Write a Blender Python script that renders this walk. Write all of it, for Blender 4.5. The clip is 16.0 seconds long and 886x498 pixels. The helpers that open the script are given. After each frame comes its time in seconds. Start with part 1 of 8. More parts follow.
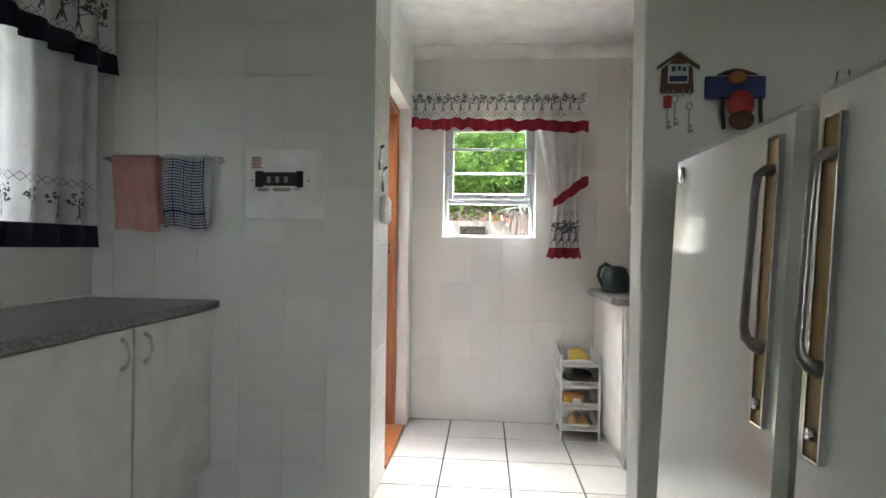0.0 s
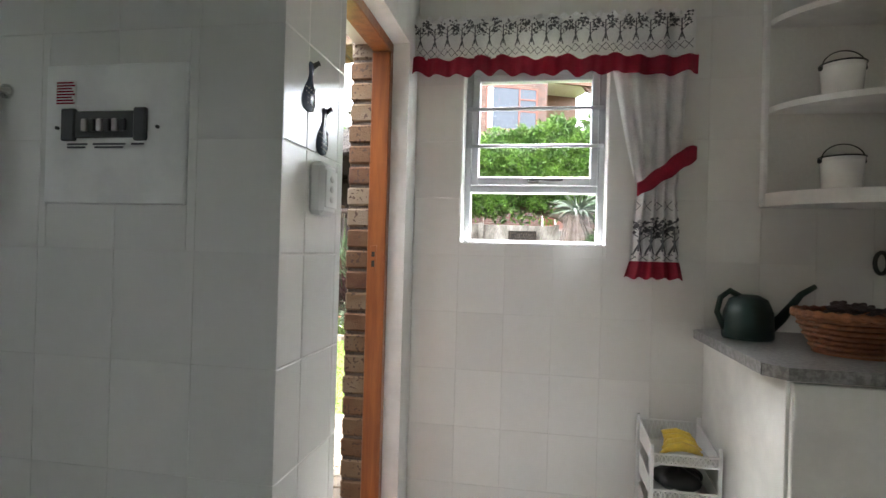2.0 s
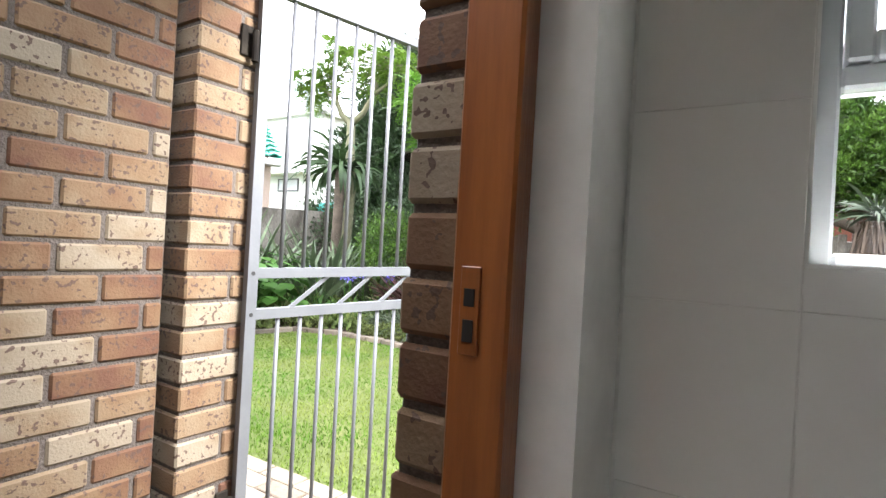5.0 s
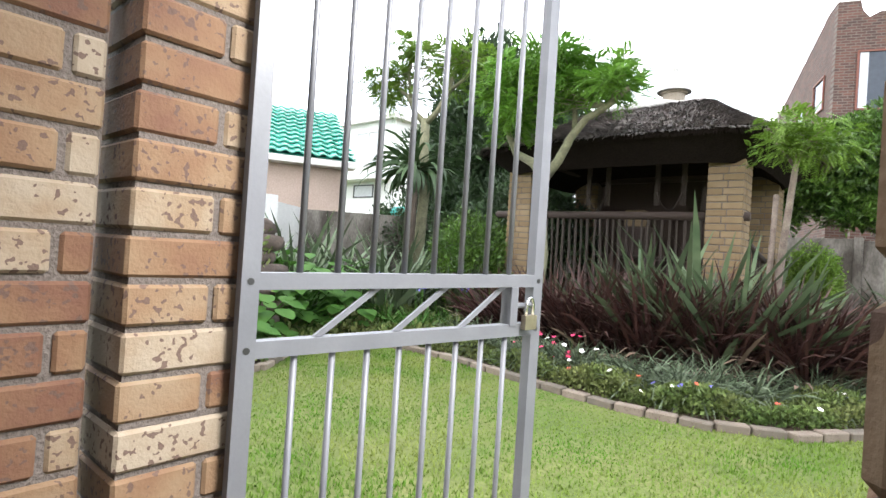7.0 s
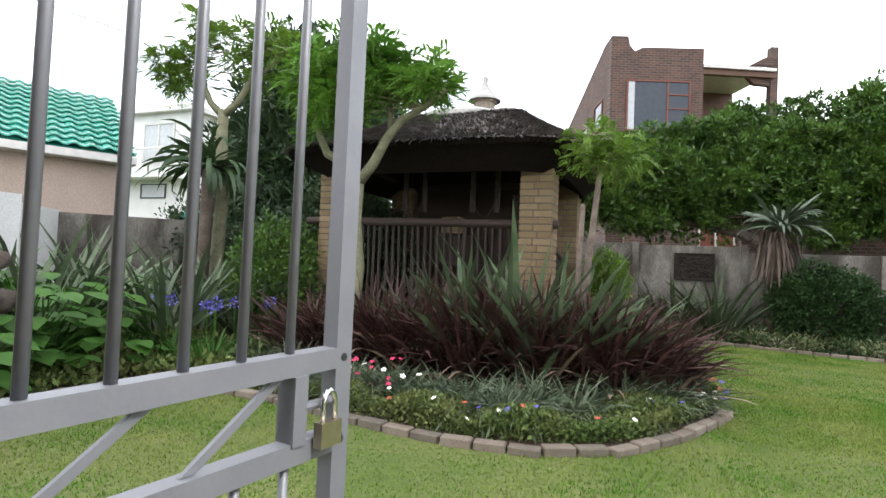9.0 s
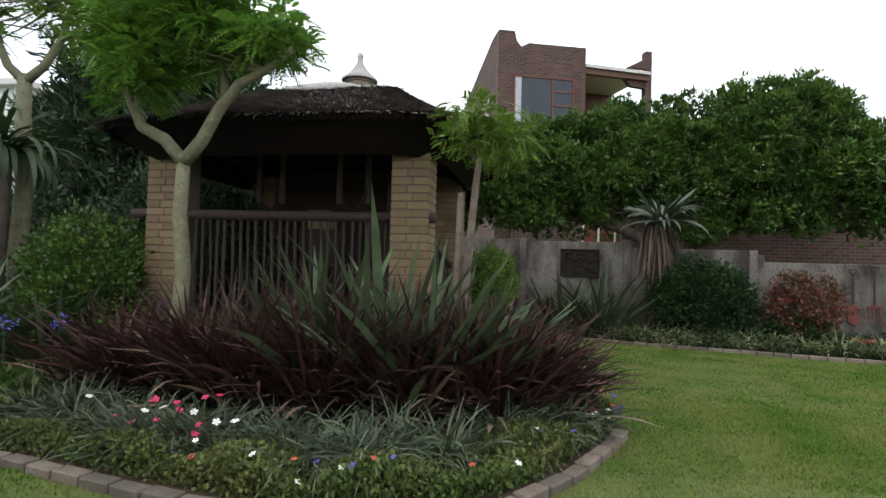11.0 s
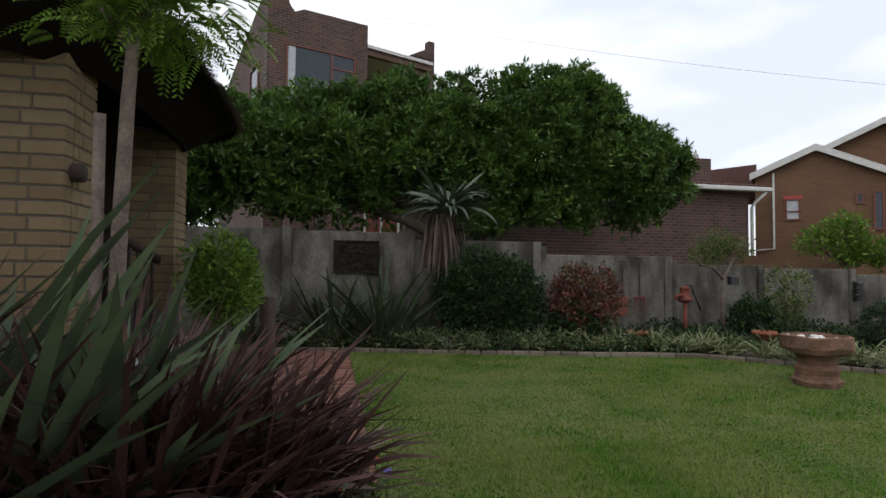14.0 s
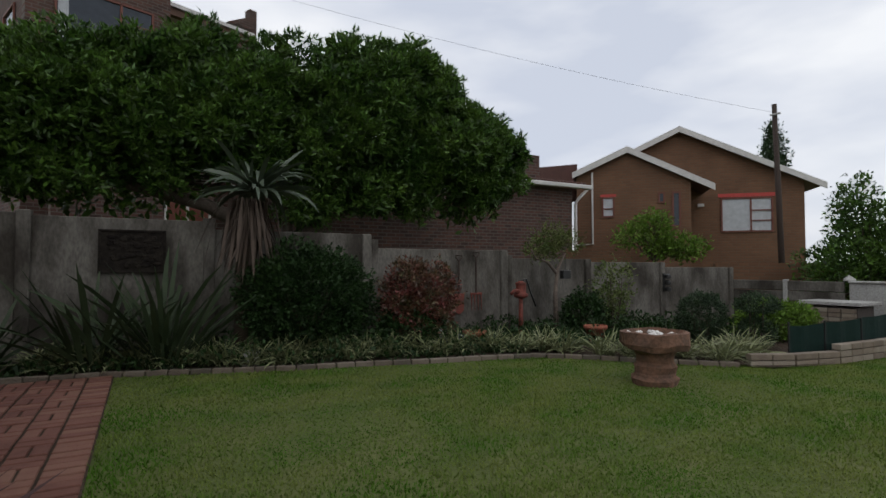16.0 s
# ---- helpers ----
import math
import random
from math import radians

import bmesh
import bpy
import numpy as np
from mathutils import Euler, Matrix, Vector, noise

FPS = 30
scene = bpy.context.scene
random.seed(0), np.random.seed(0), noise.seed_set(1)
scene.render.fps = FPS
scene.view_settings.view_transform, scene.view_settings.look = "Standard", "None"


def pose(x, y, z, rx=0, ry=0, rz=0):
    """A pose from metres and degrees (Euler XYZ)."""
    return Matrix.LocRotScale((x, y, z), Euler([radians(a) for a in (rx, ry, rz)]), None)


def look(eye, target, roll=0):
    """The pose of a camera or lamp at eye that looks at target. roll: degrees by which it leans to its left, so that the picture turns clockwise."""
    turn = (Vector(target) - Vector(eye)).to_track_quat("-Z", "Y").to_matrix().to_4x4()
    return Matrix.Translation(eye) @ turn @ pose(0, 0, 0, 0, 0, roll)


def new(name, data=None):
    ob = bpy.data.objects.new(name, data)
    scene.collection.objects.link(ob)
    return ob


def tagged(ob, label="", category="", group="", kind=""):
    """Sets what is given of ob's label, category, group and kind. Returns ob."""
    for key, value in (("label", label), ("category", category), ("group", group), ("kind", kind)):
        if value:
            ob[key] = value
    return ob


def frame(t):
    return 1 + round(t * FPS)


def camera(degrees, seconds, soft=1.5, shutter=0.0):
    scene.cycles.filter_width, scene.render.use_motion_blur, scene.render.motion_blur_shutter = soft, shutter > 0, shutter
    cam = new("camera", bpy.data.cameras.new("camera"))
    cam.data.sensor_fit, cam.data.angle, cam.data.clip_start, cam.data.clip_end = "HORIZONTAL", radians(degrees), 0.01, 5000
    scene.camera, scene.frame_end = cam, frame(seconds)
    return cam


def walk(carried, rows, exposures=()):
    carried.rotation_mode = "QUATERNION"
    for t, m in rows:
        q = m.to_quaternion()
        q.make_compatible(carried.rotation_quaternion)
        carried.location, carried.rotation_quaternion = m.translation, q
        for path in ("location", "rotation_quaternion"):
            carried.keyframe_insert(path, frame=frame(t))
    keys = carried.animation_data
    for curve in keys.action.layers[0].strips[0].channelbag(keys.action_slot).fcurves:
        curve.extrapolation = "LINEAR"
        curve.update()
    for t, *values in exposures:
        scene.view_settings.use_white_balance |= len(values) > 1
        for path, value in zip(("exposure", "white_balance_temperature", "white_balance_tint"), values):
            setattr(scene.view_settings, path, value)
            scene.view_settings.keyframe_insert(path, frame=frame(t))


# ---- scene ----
cam = camera(78.9, 16.0, 1.5)
METRES, EYE, TILT, LEAN, TURN = 8.6, 1.12, 0.0, 0.0, 4.4
ROWS = [
    (0.0, 0.0, 0.0, 0.0, 0.0, -0.23, -0.86),
    (0.5, 0.0029, 0.0362, 0.0011, -0.17, -0.13, -1.04),
    (1.0, 0.0063, 0.0716, 0.003, -0.26, 0.03, -1.2),
    (1.5, 0.0126, 0.1097, 0.0043, 1.86, 0.26, -1.31),
    (2.0, 0.0169, 0.1423, 0.0031, 5.52, 0.17, -1.59),
    (2.5, 0.021, 0.1791, 0.0043, 8.22, 0.3, -1.86),
    (3.0, 0.0205, 0.2145, 0.005, 10.77, 0.41, -2.18),
    (3.5, 0.0188, 0.2455, 0.0074, 15.5, 0.2, -2.54),
    (4.0, 0.0117, 0.2729, 0.0061, 19.88, 0.11, -2.86),
    (4.5, 0.0029, 0.2987, 0.0067, 24.42, 0.05, -3.06),
    (7.0, -0.063, 0.3959, 0.0027, 36.31, 0.44, -3.77),
    (7.5, -0.0724, 0.4105, 0.0012, 34.88, 0.7, -3.68),
    (8.0, -0.0823, 0.4251, 0.0061, 29.19, 1.18, -3.29),
    (8.5, -0.0898, 0.4432, 0.0109, 22.58, 1.58, -2.9),
    (9.0, -0.0944, 0.4637, 0.0141, 17.01, 1.86, -2.52),
    (11.5, -0.0813, 0.6199, 0.02, 4.25, 1.99, -1.45),
    (12.0, -0.0791, 0.6589, 0.0192, 1.77, 2.03, -1.34),
    (12.5, -0.0743, 0.6963, 0.0191, -2.56, 2.07, -1.23),
    (13.0, -0.0622, 0.7373, 0.0196, -6.46, 2.08, -1.07),
    (13.5, -0.0472, 0.7757, 0.0189, -10.9, 2.13, -0.88),
    (14.0, -0.0303, 0.811, 0.0164, -16.26, 2.23, -0.58),
    (14.5, -0.0101, 0.8432, 0.0149, -20.11, 2.22, -0.42),
    (15.0, 0.0094, 0.8725, 0.0124, -23.77, 2.22, -0.3),
    (15.5, 0.0257, 0.902, 0.0152, -28.53, 2.06, -0.13),
    (16.0, 0.0454, 0.9342, 0.0156, -33.41, 1.94, 0.04),
]
EXPOSURES = [(0.0, 2.85), (1.5, 2.63), (2.5, 2.3), (3.5, 1.98), (4.7, 1.55), (7.0, 0.8), (8.0, 0.66), (9.0, 0.2), (10.5, -0.42), (11.5, -0.65), (12.5, -0.8), (14.0, -1.22), (15.0, -1.48), (16.0, -1.7)]
walk(cam, [(t, pose(0, 0, EYE, TILT, LEAN, TURN) @ pose(METRES * x, METRES * y, METRES * z, 90 + pitch, roll, yaw)) for t, x, y, z, yaw, pitch, roll in ROWS], EXPOSURES)

# ---- world and light: a bright overcast day ----
world = bpy.data.worlds.new("overcast_sky")
scene.world = world
world.use_nodes = True
wn, wl = world.node_tree.nodes, world.node_tree.links
wn.clear()
w_out = wn.new("ShaderNodeOutputWorld")
w_bg = wn.new("ShaderNodeBackground")
w_sky = wn.new("ShaderNodeTexSky")
w_sky.sky_type = "NISHITA"
w_sky.sun_disc = False
w_sky.sun_elevation = radians(52)
w_sky.sun_rotation = radians(200)
w_sky.dust_density = 3.0
w_co = wn.new("ShaderNodeTexCoord")
w_map = wn.new("ShaderNodeMapping")
w_map.inputs["Scale"].default_value = (1.0, 1.0, 3.0)
w_noise = wn.new("ShaderNodeTexNoise")
w_noise.inputs["Scale"].default_value = 2.2
w_noise.inputs["Detail"].default_value = 5.0
w_ramp = wn.new("ShaderNodeValToRGB")
w_ramp.color_ramp.elements[0].position, w_ramp.color_ramp.elements[0].color = 0.35, (8.6, 9.2, 10.6, 1)
w_ramp.color_ramp.elements[1].position, w_ramp.color_ramp.elements[1].color = 0.62, (13.0, 13.2, 13.6, 1)
w_mix = wn.new("ShaderNodeMix")
w_mix.data_type = "RGBA"
w_mix.inputs["Factor"].default_value = 0.85
wl.new(w_co.outputs["Generated"], w_map.inputs["Vector"])
wl.new(w_map.outputs["Vector"], w_noise.inputs["Vector"])
wl.new(w_noise.outputs["Fac"], w_ramp.inputs["Fac"])
wl.new(w_sky.outputs["Color"], w_mix.inputs["A"])
wl.new(w_ramp.outputs["Color"], w_mix.inputs["B"])
wl.new(w_mix.outputs["Result"], w_bg.inputs["Color"])
w_bg.inputs["Strength"].default_value = 0.26
wl.new(w_bg.outputs["Background"], w_out.inputs["Surface"])


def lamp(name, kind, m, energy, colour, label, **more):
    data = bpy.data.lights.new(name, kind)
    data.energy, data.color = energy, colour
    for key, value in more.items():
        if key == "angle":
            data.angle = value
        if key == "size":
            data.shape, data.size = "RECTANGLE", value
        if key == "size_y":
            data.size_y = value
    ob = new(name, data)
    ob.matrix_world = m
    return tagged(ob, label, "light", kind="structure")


lamp("sun", "SUN", look((0, 0, 20), (7, 15, 0)), 0.5, (1.0, 0.96, 0.9), "weak sun behind thin cloud", angle=radians(25))
# added sky-light lamps: in the sink window and in an invented south window
lamp("window_light_west", "AREA", pose(-1.79, 1.32, 1.55, 0, -90, 0), 0.13, (0.86, 0.94, 1.0), "daylight in the sink window", size=0.9, size_y=1.12)
lamp("fill_light_south", "AREA", pose(0.75, -2.92, 1.5, 90, 0, 0), 0.05, (0.9, 0.96, 1.0), "added lamp in an invented south window", size=0.7, size_y=0.9)
# added lamp outside above the north window, out of view, brightens the nook
lamp("fill_light_north", "AREA", look((0.03, 4.15, 2.75), (0.1, 2.9, 0.9)), 205, (1.0, 0.985, 0.965), "added lamp above the north window, brightens the nook", size=0.9, size_y=0.6)

# ---- materials ----
def mat(name, colour, rough=0.6, second=None, scale=8.0, amount=0.5, bump=0.15, fine=60.0, metal=0.0, spec=0.5, vary=0.0, per="object", trans=0.0, stretch=(1, 1, 1), coat=0.0):
    """Two-scale noise material: colour to second by a broad noise, a fine grain in tone and relief, and a tone that varies piece by piece."""
    m = bpy.data.materials.new(name)
    m.use_nodes = True
    n, l = m.node_tree.nodes, m.node_tree.links
    n.clear()
    out = n.new("ShaderNodeOutputMaterial")
    b = n.new("ShaderNodeBsdfPrincipled")
    co = n.new("ShaderNodeTexCoord")
    mp = n.new("ShaderNodeMapping")
    mp.inputs["Scale"].default_value = stretch
    l.new(co.outputs["Object"], mp.inputs["Vector"])
    vec = mp.outputs["Vector"]
    if per == "object":
        info = n.new("ShaderNodeObjectInfo")
        rnd = info.outputs["Random"]
        mul = n.new("ShaderNodeMath"); mul.operation = "MULTIPLY"; mul.inputs[1].default_value = 37.0
        l.new(rnd, mul.inputs[0])
        add = n.new("ShaderNodeVectorMath"); add.operation = "ADD"
        l.new(vec, add.inputs[0]); l.new(mul.outputs[0], add.inputs[1])
        vec = add.outputs[0]
    else:
        geo = n.new("ShaderNodeNewGeometry")
        rnd = geo.outputs["Random Per Island"]
    a = n.new("ShaderNodeTexNoise"); a.inputs["Scale"].default_value = scale; a.inputs["Detail"].default_value = 4.0
    f = n.new("ShaderNodeTexNoise"); f.inputs["Scale"].default_value = fine; f.inputs["Detail"].default_value = 3.0
    l.new(vec, a.inputs["Vector"]); l.new(vec, f.inputs["Vector"])
    if second is None:
        second = tuple(c * 0.82 for c in colour)
    ramp = n.new("ShaderNodeValToRGB")
    ramp.color_ramp.elements[0].position, ramp.color_ramp.elements[1].position = 0.5 - 0.28 * (1.2 - amount), 0.5 + 0.28 * (1.2 - amount)
    ramp.color_ramp.elements[0].color, ramp.color_ramp.elements[1].color = (*colour, 1), (*second, 1)
    l.new(a.outputs["Fac"], ramp.inputs["Fac"])
    hsv = n.new("ShaderNodeHueSaturation")
    l.new(ramp.outputs["Color"], hsv.inputs["Color"])
    v1 = n.new("ShaderNodeMapRange")
    v1.inputs["From Min"].default_value, v1.inputs["From Max"].default_value = 0.0, 1.0
    v1.inputs["To Min"].default_value, v1.inputs["To Max"].default_value = 1 - vary, 1 + vary
    l.new(rnd, v1.inputs["Value"])
    v2 = n.new("ShaderNodeMapRange")
    v2.inputs["From Min"].default_value, v2.inputs["From Max"].default_value = 0.3, 0.7
    v2.inputs["To Min"].default_value, v2.inputs["To Max"].default_value = 1 - 0.25 * min(1, bump * 3), 1 + 0.2 * min(1, bump * 3)
    l.new(f.outputs["Fac"], v2.inputs["Value"])
    vm = n.new("ShaderNodeMath"); vm.operation = "MULTIPLY"
    l.new(v1.outputs[0], vm.inputs[0]); l.new(v2.outputs[0], vm.inputs[1])
    l.new(vm.outputs[0], hsv.inputs["Value"])
    l.new(hsv.outputs["Color"], b.inputs["Base Color"])
    b.inputs["Roughness"].default_value, b.inputs["Metallic"].default_value = rough, metal
    b.inputs["Specular IOR Level"].default_value = spec
    b.inputs["Coat Weight"].default_value = coat
    if bump > 0:
        bp = n.new("ShaderNodeBump"); bp.inputs["Strength"].default_value = min(1.0, bump); bp.inputs["Distance"].default_value = 0.01
        l.new(f.outputs["Fac"], bp.inputs["Height"]); l.new(bp.outputs["Normal"], b.inputs["Normal"])
    if trans > 0:
        t = n.new("ShaderNodeBsdfTranslucent")
        l.new(hsv.outputs["Color"], t.inputs["Color"])
        mx = n.new("ShaderNodeMixShader"); mx.inputs["Fac"].default_value = trans
        l.new(b.outputs[0], mx.inputs[1]); l.new(t.outputs[0], mx.inputs[2]); l.new(mx.outputs[0], out.inputs["Surface"])
    else:
        l.new(b.outputs[0], out.inputs["Surface"])
    return m


def brick_mat(name, tones, specks=0.5):
    """Fired face brick: one of several tones a brick, cloudy blends and dark iron specks."""
    m = bpy.data.materials.new(name)
    m.use_nodes = True
    n, l = m.node_tree.nodes, m.node_tree.links
    b = n["Principled BSDF"]
    info, co = n.new("ShaderNodeObjectInfo"), n.new("ShaderNodeTexCoord")
    mul = n.new("ShaderNodeMath"); mul.operation = "MULTIPLY"; mul.inputs[1].default_value = 53.0
    l.new(info.outputs["Random"], mul.inputs[0])
    add = n.new("ShaderNodeVectorMath"); add.operation = "ADD"
    l.new(co.outputs["Object"], add.inputs[0]); l.new(mul.outputs[0], add.inputs[1])
    big = n.new("ShaderNodeTexNoise"); big.inputs["Scale"].default_value = 9.0; big.inputs["Detail"].default_value = 3.0
    spk = n.new("ShaderNodeTexNoise"); spk.inputs["Scale"].default_value = 75.0; spk.inputs["Detail"].default_value = 1.0
    msk = n.new("ShaderNodeTexNoise"); msk.inputs["Scale"].default_value = 14.0
    fin = n.new("ShaderNodeTexNoise"); fin.inputs["Scale"].default_value = 130.0; fin.inputs["Detail"].default_value = 4.0
    for t in (big, spk, msk, fin):
        l.new(add.outputs[0], t.inputs["Vector"])
    s = n.new("ShaderNodeMath"); s.operation = "MULTIPLY_ADD"; s.inputs[1].default_value = 1.1; 
    l.new(big.outputs["Fac"], s.inputs[0])
    off = n.new("ShaderNodeMath"); off.operation = "ADD"; off.inputs[1].default_value = -0.5
    l.new(info.outputs["Random"], off.inputs[0]); l.new(off.outputs[0], s.inputs[2])
    ramp = n.new("ShaderNodeValToRGB")
    e = ramp.color_ramp.elements
    e[0].color, e[0].position = (*tones[0], 1), 0.0
    e[1].color, e[1].position = (*tones[-1], 1), 1.0
    for i, c in enumerate(tones[1:-1], 1):
        k = e.new(i / (len(tones) - 1)); k.color = (*c, 1)
    l.new(s.outputs[0], ramp.inputs["Fac"])
    lt = n.new("ShaderNodeMath"); lt.operation = "GREATER_THAN"; lt.inputs[1].default_value = 0.61
    gt = n.new("ShaderNodeMath"); gt.operation = "GREATER_THAN"; gt.inputs[1].default_value = 0.47
    an = n.new("ShaderNodeMath"); an.operation = "MULTIPLY"
    sc = n.new("ShaderNodeMath"); sc.operation = "MULTIPLY"; sc.inputs[1].default_value = specks
    l.new(spk.outputs["Fac"], lt.inputs[0]); l.new(msk.outputs["Fac"], gt.inputs[0])
    l.new(lt.outputs[0], an.inputs[0]); l.new(gt.outputs[0], an.inputs[1]); l.new(an.outputs[0], sc.inputs[0])
    mx = n.new("ShaderNodeMix"); mx.data_type = "RGBA"; mx.inputs["B"].default_value = (0.07, 0.04, 0.03, 1)
    l.new(sc.outputs[0], mx.inputs["Factor"]); l.new(ramp.outputs["Color"], mx.inputs["A"])
    l.new(mx.outputs["Result"], b.inputs["Base Color"])
    bp = n.new("ShaderNodeBump"); bp.inputs["Strength"].default_value = 0.35; bp.inputs["Distance"].default_value = 0.006
    l.new(fin.outputs["Fac"], bp.inputs["Height"]); l.new(bp.outputs["Normal"], b.inputs["Normal"])
    b.inputs["Roughness"].default_value = 0.85
    return m


def far_brick(name, c1, c2, mortar, axis):
    """Brick courses for walls far off; axis: the wall's own horizontal, x or y."""
    m = bpy.data.materials.new(name)
    m.use_nodes = True
    n, l = m.node_tree.nodes, m.node_tree.links
    b = n["Principled BSDF"]
    co, sep, com = n.new("ShaderNodeTexCoord"), n.new("ShaderNodeSeparateXYZ"), n.new("ShaderNodeCombineXYZ")
    l.new(co.outputs["Object"], sep.inputs[0])
    l.new(sep.outputs[axis.upper()], com.inputs["X"]); l.new(sep.outputs["Z"], com.inputs["Y"])
    br = n.new("ShaderNodeTexBrick")
    br.inputs["Scale"].default_value = 1.0
    br.inputs["Brick Width"].default_value, br.inputs["Row Height"].default_value, br.inputs["Mortar Size"].default_value = 0.23, 0.085, 0.011
    br.inputs["Color1"].default_value, br.inputs["Color2"].default_value, br.inputs["Mortar"].default_value = (*c1, 1), (*c2, 1), (*mortar, 1)
    no = n.new("ShaderNodeTexNoise"); no.inputs["Scale"].default_value = 1.3; no.inputs["Detail"].default_value = 6.0
    l.new(co.outputs["Object"], no.inputs["Vector"])
    l.new(com.outputs[0], br.inputs["Vector"])
    hs = n.new("ShaderNodeHueSaturation")
    mr = n.new("ShaderNodeMapRange"); mr.inputs["To Min"].default_value, mr.inputs["To Max"].default_value = 0.6, 1.4
    l.new(no.outputs["Fac"], mr.inputs["Value"]); l.new(mr.outputs[0], hs.inputs["Value"])
    l.new(br.outputs["Color"], hs.inputs["Color"]); l.new(hs.outputs["Color"], b.inputs["Base Color"])
    bp = n.new("ShaderNodeBump"); bp.inputs["Strength"].default_value = 0.6; bp.inputs["Distance"].default_value = 0.01; bp.invert = True
    l.new(br.outputs["Fac"], bp.inputs["Height"]); l.new(bp.outputs["Normal"], b.inputs["Normal"])
    b.inputs["Roughness"].default_value = 0.9
    return m


M_TILE = mat("glazed_wall_tile", (0.725, 0.72, 0.69), 0.16, (0.695, 0.69, 0.66), 3, 0.4, 0.015, 25, vary=0.04)
M_GROUT = mat("tile_grout", (0.74, 0.725, 0.69), 0.8, bump=0.1)
M_FLOORTILE = mat("glazed_floor_tile", (0.5635, 0.549, 0.5129), 0.22, (0.5201, 0.5057, 0.4696), 5, 0.5, 0.03, 40, vary=0.03)
M_FLOORGROUT = mat("dark_floor_grout", (0.06, 0.055, 0.05), 0.9)
M_PAINT = mat("white_wall_paint", (0.7392, 0.7392, 0.7056), 0.6, (0.6944, 0.6944, 0.6552), 2.5, 0.5, 0.04, 90)
M_CEIL = mat("ceiling_paint", (0.8, 0.8, 0.78), 0.8, bump=0.03)
M_GLOSS = mat("white_gloss_paint", (0.82, 0.82, 0.8), 0.3, bump=0.02)
M_ENAMEL = mat("fridge_enamel", (0.8702, 0.882, 0.835), 0.08, (0.835, 0.8467, 0.7997), 2, 0.4, 0.03, 120, coat=0.3)
M_MELAMINE = mat("white_melamine", (0.74, 0.74, 0.7), 0.35, bump=0.015)
M_WORKTOP = mat("grey_speckled_laminate", (0.1156, 0.1156, 0.1122), 0.35, (0.2244, 0.2244, 0.2176), 90, 0.75, 0.05, 160)
M_WOOD = mat("varnished_door_frame", (0.33, 0.105, 0.025), 0.32, (0.21, 0.06, 0.015), 6, 0.6, 0.08, 50, stretch=(6, 6, 0.5), coat=0.3)
M_ALU = mat("white_coated_aluminium", (0.46, 0.485, 0.51), 0.35, bump=0.01)
M_BLACK = mat("black_plastic", (0.018, 0.018, 0.018), 0.35, bump=0.03)
M_CHROME = mat("chrome", (0.75, 0.75, 0.75), 0.15, metal=1.0, bump=0.02)
M_PEWTER = mat("dull_cast_metal", (0.35, 0.33, 0.31), 0.35, metal=1.0, bump=0.1)
M_GOLDPLATE = mat("worn_wood_grain_inlay", (0.42, 0.25, 0.06), 0.35, (0.28, 0.15, 0.03), 12, 0.6, 0.05, stretch=(5, 5, 0.6))
M_WHITECLOTH = mat("white_sheer_cotton", (0.82, 0.82, 0.82), 0.9, trans=0.45, bump=0.2, fine=300)
# sheer cotton with lowered translucency, so less window light comes through
M_DIMSHEER = mat("dim_white_sheer", (0.76, 0.76, 0.78), 0.9, trans=0.15, bump=0.2, fine=300)
M_PRINT = mat("white_printed_cotton", (0.8, 0.8, 0.8), 0.9, trans=0.25, bump=0.2, fine=300)
M_REDCLOTH = mat("dark_red_cotton", (0.3, 0.012, 0.035), 0.85, (0.22, 0.008, 0.025), 20, trans=0.12, bump=0.25, fine=250)
M_NAVYCLOTH = mat("navy_cotton", (0.012, 0.013, 0.03), 0.9, bump=0.25, fine=250)
M_INK = mat("dark_print", (0.1, 0.1, 0.115), 0.9, bump=0.0)
M_PINK = mat("faded_pink_towel", (0.6, 0.3, 0.27), 0.95, bump=0.5, fine=220)
M_GINGHAM = mat("white_tea_towel", (0.66, 0.67, 0.69), 0.95, bump=0.4, fine=250)
M_BLUECHECK = mat("dark_blue_thread", (0.03, 0.04, 0.09), 0.95)
M_GREENCAN = mat("dark_green_plastic", (0.012, 0.035, 0.03), 0.4, bump=0.05)
M_WICKER = mat("orange_brown_wicker", (0.27, 0.1, 0.035), 0.6, (0.16, 0.055, 0.02), 40, bump=0.3)
M_PINECONE = mat("brown_cone", (0.06, 0.04, 0.035), 0.8, bump=0.4)
M_RACK = mat("white_rack_plastic", (0.76, 0.76, 0.74), 0.45, bump=0.02)
M_BANANA = mat("yellow_banana_skin", (0.62, 0.45, 0.05), 0.5, (0.5, 0.33, 0.04), 20)
M_ONION = mat("onion_skin", (0.55, 0.36, 0.16), 0.45, (0.42, 0.25, 0.1), 15)
M_CARD = mat("orange_carton", (0.5, 0.22, 0.05), 0.6)
M_POTWHITE = mat("white_enamel", (0.8, 0.79, 0.75), 0.2, bump=0.01)
M_CERAMIC = mat("blue_grey_glazed_ceramic", (0.12, 0.14, 0.18), 0.22, (0.05, 0.065, 0.1), 14, bump=0.03)
M_DARKWOOD = mat("brown_stained_wood", (0.11, 0.05, 0.025), 0.6, bump=0.2, stretch=(4, 4, 1))
M_BLUECARD = mat("navy_card", (0.02, 0.03, 0.12), 0.6)
M_REDPLASTIC = mat("red_leather_fob", (0.45, 0.04, 0.03), 0.5)
M_KEY = mat("steel_key", (0.4, 0.38, 0.35), 0.4, metal=1.0)
